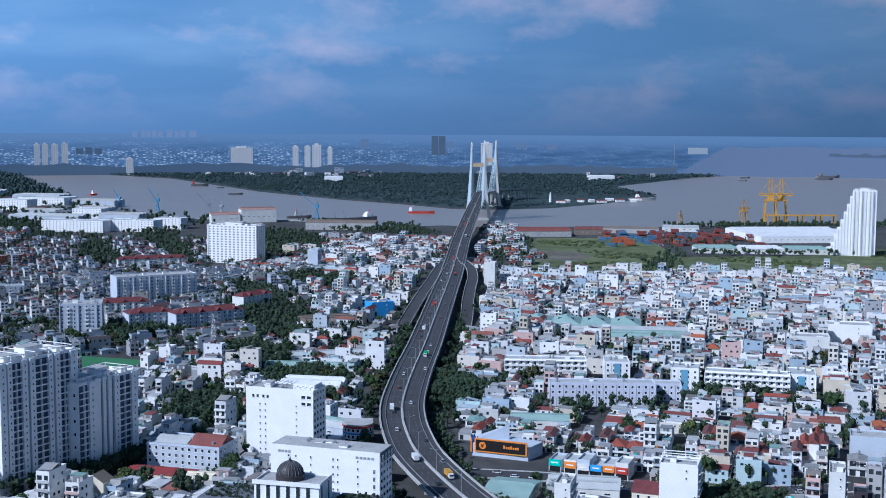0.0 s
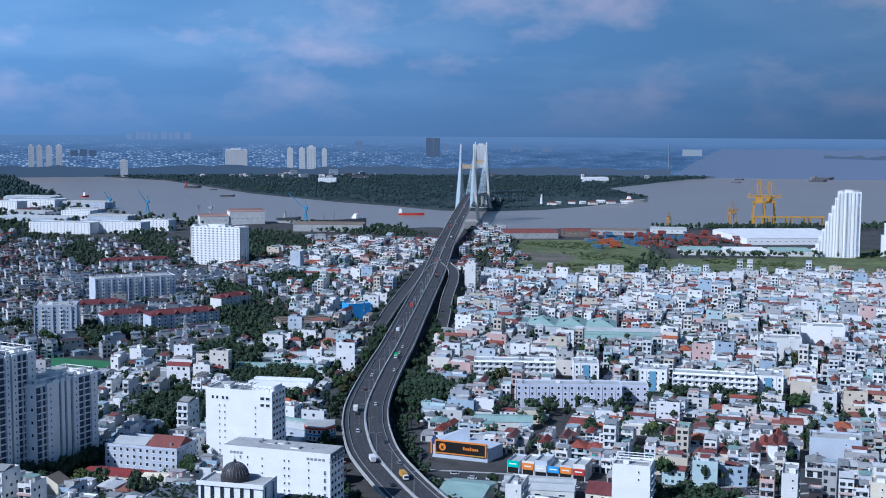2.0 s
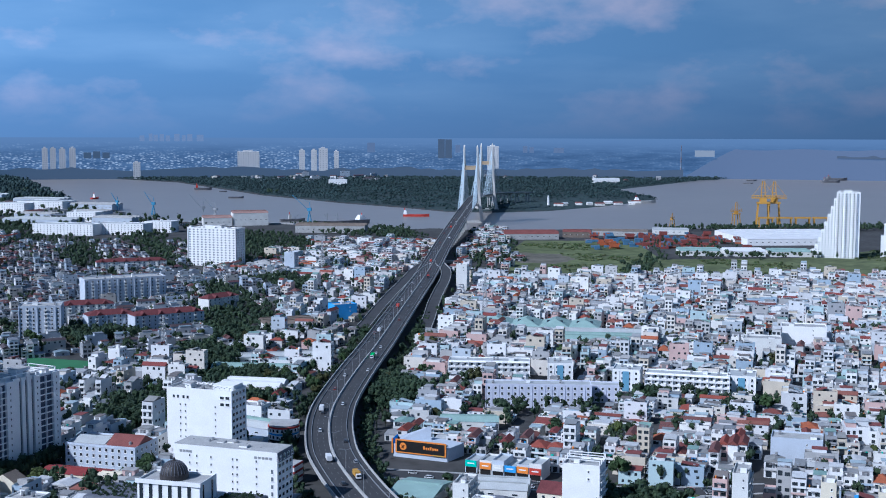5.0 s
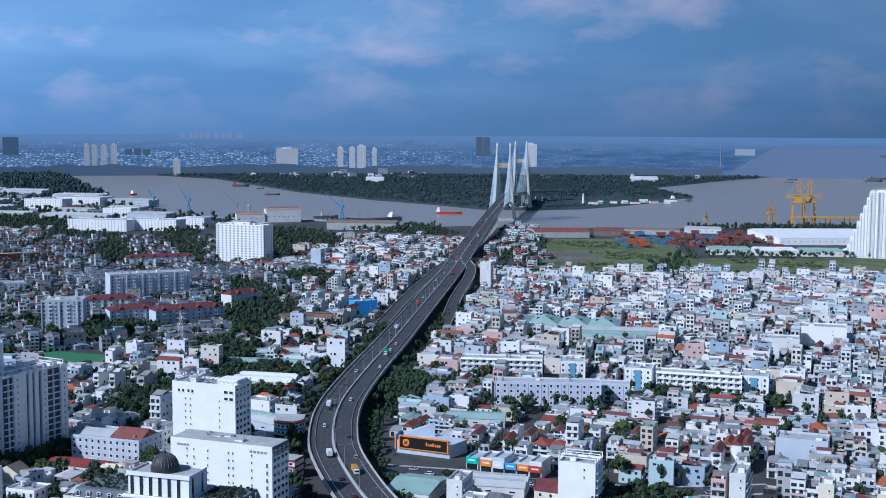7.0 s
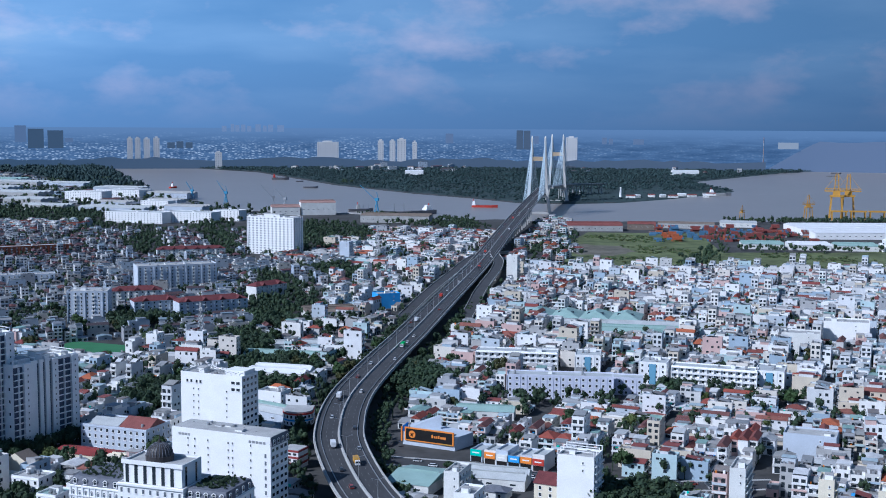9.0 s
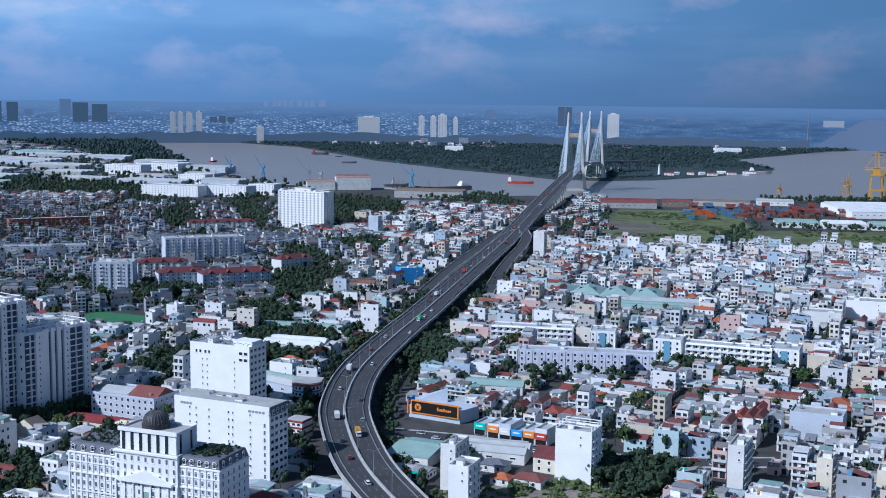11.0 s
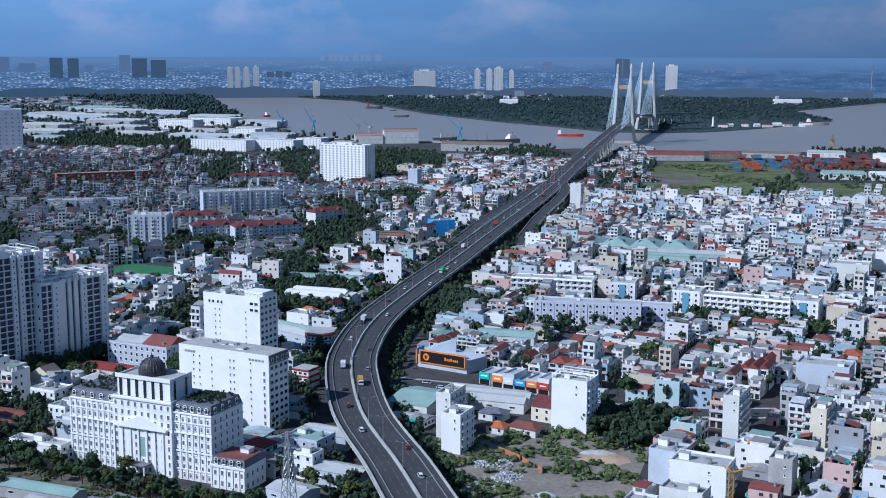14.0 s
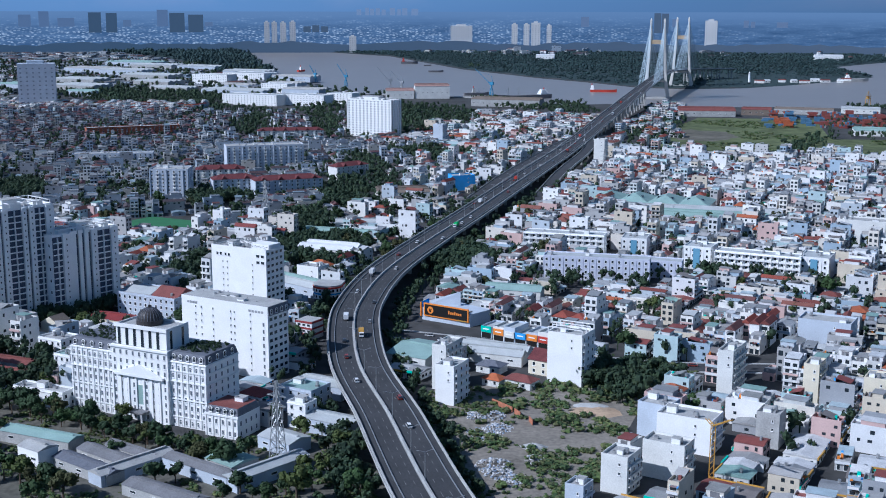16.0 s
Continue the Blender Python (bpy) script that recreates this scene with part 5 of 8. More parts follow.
def sawtooth(x, y, rot, w, d, h, label):
    """A hall under one steep hipped sheet roof with a row of dark skylights on each slope."""
    o = empty("factory_hall", pose(x, y, 2, 0, 0, rot), label, "warehouse", "factory halls")
    foot(o, -w / 2, w / 2, 0, d)
    b = MB()
    b.box(-w / 2, w / 2, 0, d, 0, h, M_OFFWHITE)
    part("wall", b, o)
    b = MB()
    b.hip(-w / 2, w / 2, 0, d, h, h + 5.5, M_TING, 0.4)
    part("roof", b, o)
    for k in range(3):
        b = MB()
        xx, t0, t1 = -w * 0.2 + w * 0.2 * k, 0.3, 0.7
        zz0, zz1 = h + 5.5 * t0 + 0.12, h + 5.5 * t1 + 0.12
        b.put([(xx - 1.6, d / 2 * t0, zz0), (xx + 1.6, d / 2 * t0, zz0), (xx + 1.6, d / 2 * t1, zz1), (xx - 1.6, d / 2 * t1, zz1)], [(0, 1, 2, 3)], M_GLASS)
        part("skylight", b, o, "dark roof skylight")
    return o


for k in range(4):
    sawtooth(62 + 25 * k, 1036 - 5 * k, -12, 26, 40, 6, "factory hall with a grey hipped sheet roof and skylights")
shed("warehouse", 128, 1385, 2, 110, 16, 6, "long grey warehouse beside the grass", M_TIN)
shed("workshop", 24, 690, -6, 34, 12, 5, "small workshop with a grey-green sheet roof", M_TING)
shed("workshop", 28, 556, -12, 34, 17, 5, "wide workshop with a grey sheet roof", M_TIN, None, 2)
shed("market_hall", -10, 545, -20, 22, 30, 5, "low market hall with pale green sheet roof", M_TING)
shed("warehouse", 590, 1850, 3, 170, 170, 10, "huge white warehouse by the port", M_TINW, M_WHITE, 4, 3)
for k in range(4):
    shed("warehouse", 395 + k * 62, 1690 - k * 8, -4, 56, 40, 7, "pale green-roofed shed by the grass field", M_TINW if k % 2 else M_TING, None, 2)
shed("warehouse", 184, 1952, 2, 88, 46, 9, "dark red-roofed warehouse near the river", M_TINR, M_CONC, 2, 4)
shed("warehouse", 118, 1978, 8, 46, 30, 8, "open shed with a pale grey roof near the bridge", M_TIN, M_CONC)
shed("warehouse", 262, 1990, -6, 46, 30, 9, "rust-walled warehouse by the container yard", M_TINR, M_BROWNR, 2)
shed("warehouse", 338, 2020, -12, 92, 20, 8, "long brown-roofed warehouse by the container yard", M_BROWNR, M_CONC)
shed("warehouse", 430, 2050, -8, 60, 26, 8, "pale-roofed warehouse by the container yard", M_TIN, M_OFFWHITE)
shed("shipyard_shed", -364, 2228, 14, 52, 46, 15, "low shipyard shed with a faded pink-brown roof", M_PINKR, M_OFFWHITE, 2, 3)
shed("shipyard_shed", -306, 2244, 14, 64, 46, 23, "tall shipyard shed with a faded pink-brown roof", M_PINKR, M_OFFWHITE, 3, 3)
shed("shipyard_shed", -150, 2080, -6, 120, 40, 12, "long brown shipyard shed near the quay", M_BROWNR, M_CONC, 2, 3)
FACTORIES = ((-860, 2560, 90, 40, 22), (-830, 2700, 110, 60, 18), (-740, 2700, 150, 50, 12), (-590, 2030, 110, 36, 19), (-500, 2040, 90, 36, 18), (-445, 2090, 50, 30, 20),
                        (-1050, 2300, 100, 60, 12), (-950, 2450, 90, 60, 12), (-1050, 2650, 130, 60, 14), (-900, 2900, 120, 60, 12), (-1150, 2500, 110, 60, 12), (-1200, 2850, 130, 60, 14), (-700, 2250, 140, 50, 10), (-1100, 3100, 120, 60, 12), (-560, 2240, 80, 40, 14), (-850, 2300, 90, 40, 10), (-760, 2420, 80, 40, 9), (-660, 2450, 70, 40, 12), (-1250, 3150, 140, 70, 12), (-1340, 2950, 140, 70, 12), (-1380, 3300, 160, 80, 12), (-1180, 2320, 110, 50, 11), (-640, 2330, 60, 30, 20), (-980, 2180, 60, 30, 9))
for (x, y, w, d, h) in FACTORIES:
    if h > 16:
        school("factory_office", x, y, -14, w, d, int(h / 3.6), "white multi-storey factory building with window bands", M_WHITE, int(-x), int(w / 6), False)
    else:
        shed("factory", x, y, -14, w, d, h, "wide factory with a white sheet roof", (M_TIN, M_CONC, M_TIN, M_TING, M_CONC)[int(-x) // 10 % 5], (M_GREYW, M_CONC)[int(-x) // 10 % 2], 3)
shed("shed", -114, 1048, 18, 46, 30, 6, "weathered brown-roofed shed among trees", M_BROWNR, None, 3)
shed("workshop", -120, 850, -8, 64, 14, 5, "long low workshop with a pale green roof", M_TING)
shed("workshop", -112, 898, 12, 70, 9, 5, "long narrow workshop with pale roof", M_TIN)
shed("workshop", -115, 780, -12, 40, 22, 7, "white workshop with a pale sheet roof", M_TINW, None, 2)
shed("market_shed", -101, 676, -32, 44, 9, 6, "low sheet-roofed shed beside the bridge", M_TIN, M_GREYW)
shed("market_shed", -108, 688, -32, 48, 9, 6, "low green-roofed shed beside the bridge", M_TING, M_GREYW)
M_DULLRED = mat("dull_red_sheet_roof", (0.26, 0.05, 0.05), 0.7, 0.2, 0.2)
shed("shed", -176, 584, -18, 34, 14, 5, "low shed with a dull red sheet roof", M_DULLRED, M_CREAM, 1, 1.2)
shed("shed", -196, 506, -14, 30, 10, 4, "low shed with a dark brown-red roof", M_TINR, M_CONC, 1, 1.2)
shed("shed", -188, 490, -14, 24, 9, 4, "low shed with a dark brown-red roof", M_TINR, M_CONC, 1, 1.2)
shed("shed", -152, 575, -18, 24, 14, 5, "low shed with a cream sheet roof", M_CREAM, M_CONC, 1, 1.0)


def low_block(name, x, y, rot, w, d, floors, label, wall, roof, bays, seed, fh=3.4):
    """A plain flat-roofed block with windows on the front and one side."""
    o = building(name, x, y, rot, label, "building")
    h = floors * fh
    shell(o, -w / 2, w / 2, 0, d, h, wall, roof, 0.9)
    zs = [fh * k + 1.0 for k in range(floors)]
    wall_windows(o, W_MID, "window", [-w / 2 + w * (i + 0.5) / bays for i in range(bays)], zs, 0, 0)
    wall_windows(o, W_MID, "window", lin(2, d - 2, max(2, int(d / 4))), zs, w / 2, 90)
    b = MB()
    b.box(-w / 2 - 0.25, w / 2 + 0.25, -0.25, 0, h - 0.3, h, wall, True)
    part("cornice", b, o)
    roof_clutter(o, -w / 2 + 0.5, w / 2 - 0.5, 0.5, d - 0.5, h + 0.1, 4, seed)
    return o


low_block("office_building", -181, 525, -18, 15, 12, 3, "plain white three-storey building beside the palace", M_WHITE, M_CONC, 4, 51)
low_block("office_building", -162, 500, -18, 10, 12, 3, "white building with a teal sheet roof", M_WHITE, M_TING, 3, 52)
low_block("office_building", -153, 460, -14, 27, 8, 2, "long low white building beside trees", M_WHITE, M_CONC, 1, 53)
o = low_block("workshop_block", -166, 604, -18, 40, 22, 4, "grey four-storey block with a rusty roof", M_GREYW, M_CONC, 11, 54)
b = MB()
b.gable(2, 19, 3, 20, 13.7, 18, M_TINR, "x", 0.3)
part("roof_shed", b, o, "rusty red rooftop shed")
b = MB()
b.gable(-18, 0, 4, 18, 13.7, 16.2, M_TIN, "x", 0.3)
part("roof_shed", b, o, "grey rooftop shed")
low_block("office_building", -42, 470, -20, 17, 14, 3, "blue-grey building with a green sheet roof", M_GREYW, M_TING, 4, 55)
low_block("office_building", -36, 452, -20, 9, 8, 3, "small white building near the bridge", M_WHITE, M_TIN, 2, 56)
o = building("house", -201, 563, -18, "cream house with a brown tiled gable roof", "house")
foot(o, -6, 6, 0, 10)
b = MB()
b.box(-6, 6, 0, 10, 0, 7.5, M_CREAM)
b.put([(-6, 0, 7.5), (6, 0, 7.5), (0, 0, 11)], [(0, 1, 2)], M_CREAM)
part("wall", b, o)
b = MB()
b.gable(-6, 6, 0.02, 10, 7.5, 11.1, M_BROWNR, "y", 0.0)
part("roof", b, o)
o = building("house", -107, 734, -20, "low house with a bright orange hipped roof", "house")
foot(o, -7, 7, 0, 10)
b = MB()
b.box(-7, 7, 0, 10, 0, 5.5, M_CREAM)
part("wall", b, o)
b = MB()
b.hip(-7, 7, 0, 10, 5.5, 9, M_ORT, 0.6)
part("roof", b, o)
# banded corner shop with a rounded front
o = building("corner_building", -80, 664, 0, "rounded white corner building with blue and red bands", "building")
foot(o, -10, 10, -8, 10)
for z0, z1, rr_, mm, nm in ((0, 3.0, 8.0, M_GLASS, "ground_floor"), (3.0, 5.6, 8.6, M_WHITE, "wall"), (5.6, 6.6, 8.3, M_BLUEP, "blue_band"), (6.6, 9.2, 8.6, M_WHITE, "wall"), (9.2, 10.2, 8.8, M_RED, "red_band"), (10.2, 11.0, 8.4, M_CONC, "roof_edge")):
    b = MB()
    b.cyl(0, 0, rr_, rr_, z0, z1, mm, 28)
    b.box(-8, 8, 0, 9, z0, z1 - 0.01, mm)
    part(nm, b, o)
for k in range(9):
    a_ = -20 - 17.5 * k
    for z in (3.6, 7.2):
        part("window", W_MID, o, m=Matrix.Rotation(radians(a_ + 90), 4, "Z") @ Matrix.Translation((0, -8.6, z)))
# small banded shop with a grey roof
o = building("shop_building", -71, 583, -20, "small square white shop with dark red bands", "shop")
foot(o, -5, 5, 0, 10)
b = MB()
b.box(-4.9, 4.9, 0.1, 9.9, 9.6, 9.75, M_CONC)
part("roof", b, o)
for k in range(3):
    b = MB()
    b.box(-5, 5, 0, 10, 3.2 * k, 3.2 * k + 2.2, M_WHITE)
    part("wall", b, o)
    b = MB()
    b.box(-5.2, 5.2, -0.2, 10.2, 3.2 * k + 2.2, 3.2 * k + 3.2, M_DULLRED, True)
    part("red_band", b, o, "dark red band")
    b = MB()
    for q in (-3, 0, 3):
        b.win(q, 3.2 * k + 0.5, 2.0, 1.4, 0, -1)
    part("window_band", b, o)
for (x, y, r, w, d, h, rf, wl, lb) in (
        (-99, 388, -28, 32, 8, 4, M_SLATE, M_CONC, "long low grey-roofed shed in the yard"), (-95, 398, -28, 30, 8, 4, M_DARKC, M_CONC, "long low grey-roofed shed in the yard"),
        (-78, 393, 59, 32, 8, 4.5, M_CONC, M_GREYW, "long grey sheet-roofed wing in the yard"), (-57, 393, -27, 34, 7, 4.5, M_DARKC, M_GREYW, "long grey sheet-roofed wing in the yard"),
        (-88, 405, -27, 26, 6, 4, M_DARKC, M_CONC, "narrow grey shed beside the palace trees"), (-61, 368, -24, 34, 9, 4, M_DARKC, M_CONC, "low dark grey-roofed shed in the yard"),
        (-50, 399, -30, 15, 13, 4.5, M_TING, M_CONC, "square shed with a pale green sheet roof"), (-28, 397, 58, 34, 8, 5, M_TIN, M_GREYW, "long shed with a pale sheet roof beside trees"),
        (-37, 424, -28, 17, 12, 5, M_TIN, M_GREYW, "open carport with a pale sheet roof"), (-122, 394, -25, 12, 9, 7, M_CONC, M_WHITE, "small white house with a grey roof in the yard"),
        (-130, 413, -14, 34, 9, 4.5, M_TING, M_CONC, "shed with a blue-green sheet roof beside trees"), (-146, 386, -22, 24, 10, 4, M_DARKC, M_CONC, "low dark grey-roofed shed in the yard"),
        (-158, 404, -22, 26, 10, 5, M_CONC, M_GREYW, "grey-roofed shed in the yard"),         (-178, 430, -20, 24, 12, 5, M_TINR, M_CONC, "shed with a rusty red roof beside trees"), (-22, 445, -20, 22, 12, 6, M_TIN, M_GREYW, "shed with a pale sheet roof beside trees"),
        (-38, 492, -20, 24, 12, 6, M_TIN, M_GREYW, "shed with a pale sheet roof")):
    shed("shed", x, y, r, w, d, h, lb, rf, wl, 1, 1.3)

# billboard building
o = building("shop_building", -6, 628, -24, "triangular shop building with orange-framed black signboards", "shop")
b = MB()
b.put([(-14, 0, 0), (17, 0, 0), (20, 16, 0), (-10, 22, 0), (-14, 0, 7), (17, 0, 7), (20, 16, 7), (-10, 22, 7)], [(0, 1, 5, 4), (1, 2, 6, 5), (2, 3, 7, 6), (3, 0, 4, 7), (4, 5, 6, 7)], M_GREYW)
part("wall", b, o)
b = MB()
b.box(-12.5, 16.5, -0.7, -0.1, 2.6, 9.8, M_ORANGE, True)
part("sign_frame", b, o, "bright orange sign frame")
b = MB()
b.box(-11.7, 15.7, -0.8, -0.72, 3.3, 9.1, M_BLACK, True)
part("sign_panel", b, o, "black sign panel")
b = MB()
n = 16
for r, yy, mm in ((2.0, -0.86, M_ORANGE),):
    b.put([(-8 + r * math.cos(2 * math.pi * k / n), yy, 6.2 + r * math.sin(2 * math.pi * k / n)) for k in range(n)], [tuple(range(n))], mm)
b.bar((-8.8, -0.92, 5.4), (-7.2, -0.92, 7.0), 0.18, M_BLACK)
b.bar((-8.8, -0.92, 7.0), (-7.6, -0.92, 5.2), 0.18, M_BLACK)
part("sign_emblem", b, o, "round orange emblem")
b = MB()
for a, z1 in ((3.6, 7.4), (5.0, 6.8), (6.2, 6.8), (7.4, 7.3), (8.8, 6.8), (10.0, 6.8), (11.2, 6.8)):
    b.box(a, a + 0.9, -0.87, -0.82, 5.6, z1, M_ORANGE)
b.box(9, 15.5, -0.95, -0.9, 2.7, 3.3, M_YELLOW)
part("sign_letters", b, o, "orange bars of sign lettering")
b = MB()
b.put([(-14.3, -0.3, 2), (-14.3, -0.3, 9.8), (-16, 10, 9.8), (-16, 10, 2)], [(0, 1, 2, 3), (3, 2, 1, 0)], M_BLUEP)
b.bar((-14.4, -0.4, 2), (-14.4, -0.4, 9.8), 0.35, M_ORANGE)
part("side_sign", b, o, "blue side sign with orange edge")
b = MB()
b.put([(-14, 8, 7), (2, 14, 7), (2, 14, 15), (-14, 8.5, 9)], [(0, 1, 2, 3), (3, 2, 1, 0)], M_GREYW)
part("screen_wall", b, o, "slanting grey screen wall on the roof")
b = MB()
for k in range(7):
    b.box(-6 + k * 3.2, -4.4 + k * 3.2, 2, 6, 7.0, 7.5, M_DARKC)
part("roof_vents", b, o)

for k, (x, y, col, lab) in enumerate(((21, 602, M_TEAL, "teal"), (28, 597, M_ORANGE, "orange"), (34, 593, M_OFFWHITE, "white"), (40, 591, M_BLUEP, "blue"), (46, 589, M_ORANGE, "orange"), (52, 586, M_RED, "red"))):
    o = building("shophouse", x, y, -24, "small shophouse with a large %s signboard" % lab, "shop")
    shell(o, -3.2, 3.2, 0, 14, 5.2 + (k % 3) * 1.2, M_OFFWHITE if k % 2 else M_GREYW, M_TIN)
    b = MB()
    b.box(-3.0, 3.0, -0.5, -0.1, 3.2, 6.4, col, True)
    part("signboard", b, o, "%s signboard" % lab)
    b = MB()
    b.box(-1.8, 1.8, -0.56, -0.51, 4.6, 5.2, M_WHITE)
    part("sign_letters", b, o, "plain bar of lettering")
    b = MB()
    b.box(-2.8, 2.8, -0.05, 0.02, 0.1, 2.9, M_BLACK)
    part("shop_opening", b, o)


def tall_house(x, y, rot, w, d, floors, label, wall, side_windows=True, open_top=False):
    o = building("town_house", x, y, rot, label, "house")
    fh = 3.3
    h = floors * fh
    shell(o, -w / 2, w / 2, 0, d, h, wall)
    n = max(1, int(w / 3.5))
    wall_windows(o, W_SMALL, "window", [w / 2 * 0.4], [h - 2.6, h - 6.0], 0, 0)
    if side_windows:
        wall_windows(o, W_MID, "window", lin(2, d - 2, max(2, int(d / 4))), [fh * k + 0.9 for k in range(floors)], w / 2, 90)
        for k in range(1, floors):
            b = MB()
            b.box(w / 2, w / 2 + 1.0, 0.5, d - 0.5, fh * k - 0.15, fh * k + 0.1, wall, True)
            b.box(w / 2 + 0.9, w / 2 + 1.0, 0.5, d - 0.5, fh * k + 0.1, fh * k + 0.9, wall)
            part("balcony", b, o)
    if open_top:
        b = MB()
        for xx in (-w / 2 + 0.2, w / 2 - 0.2):
            for yy in lin(0.2, d - 0.2, 4):
                b.box(xx - 0.2, xx + 0.2, yy - 0.2, yy + 0.2, h + 0.1, h + 3.0, wall)
        for yy in lin(0.2, d - 0.2, 4):
            b.box(-w / 2, w / 2, yy - 0.2, yy + 0.2, h + 3.0, h + 3.3, wall, True)
        part("roof_frame", b, o, "open white rooftop frame")
    roof_clutter(o, -w / 2 + 0.5, w / 2 - 0.5, 1, d - 1, h + 0.1, 3, int(x))
    return o


tall_house(66.5, 529, -20, 17, 14, 7, "tall plain white town house with open rooftop frame", M_WHITE, True, True)
tall_house(137, 525, -20, 7, 20, 6, "narrow tall white house with a blank side wall", M_OFFWHITE)
tall_house(171.5, 510, -20, 6.5, 12, 6, "narrow cream tower house", M_CREAM)
tall_house(18, 492, -18, 9, 14, 5, "white house beside the bridge", M_WHITE)
tall_house(12, 512, -18, 7, 16, 6, "tall white house beside the bridge", M_OFFWHITE)
tall_house(45, 1325, -15, 12, 12, 8, "pale grey tower house near the slip road", M_OFFWHITE)
tall_house(-157, 1462, -18, 13, 12, 8, "pale blue slender block among low houses", M_GREYW)
tall_house(118, 452, -20, 22, 14, 4, "broad white house with a blank end wall", M_WHITE)
tall_house(106, 466, -25, 13, 12, 4, "pale grey house with balconies", M_GREYW)
tall_house(93, 406, -22, 10, 12, 4, "white house with a railed roof terrace", M_OFFWHITE)
tall_house(110, 422, -22, 16, 10, 4, "pinkish white house with open terraces", M_OFFWHITE)
tall_house(190, 612, -20, 26, 16, 4, "broad pale grey building with blank walls", M_GREYW, False)
tall_house(150, 462, -20, 9, 10, 4, "stained bare concrete house", M_CONC, False)
tall_house(197, 505, -20, 10, 12, 5, "cream yellow house with windows on its side", M_CREAM)
tall_house(80, 393, -22, 7, 8, 2, "small pale house with a railed roof", M_GREYW)
for x, y, r_, w, d, h, rf, lb in ((34, 521, -24, 9, 7, 3.2, M_ORT, "low garden house with an orange hipped roof"), (46, 520, -24, 14, 8, 3.6, M_TINR, "low house with a brown-red hipped roof"), (30, 540, -20, 12, 9, 3.5, M_SLATE, "low garden house with a dark hipped roof")):
    o = building("house", x, y, r_, lb, "house")
    foot(o, -w / 2, w / 2, 0, d)
    b = MB()
    b.box(-w / 2, w / 2, 0, d, 0, h, M_OFFWHITE)
    part("wall", b, o)
    b = MB()
    b.hip(-w / 2, w / 2, 0, d, h, h + 2.2, rf, 0.6)
    part("roof", b, o)
    wall_windows(o, W_MID, "window", [-w / 4, w / 4], [1.0], 0, 0)
tall_house(298, 935, -15, 34, 20, 6, "large white building with blank side walls", M_WHITE, False)
tall_house(255, 900, -15, 28, 18, 5, "grey-white building with blank side walls", M_OFFWHITE, False)
o = tall_house(-70, 1110, 25, 22, 16, 4, "bright blue building between trees", M_BLUEP)
o = tall_house(-226, 880, -12, 9, 12, 4, "small white house by the sports pitch", M_WHITE)
o = tall_house(-105, 708, -20, 16, 12, 3, "white house with a red roof near the bridge", M_WHITE)

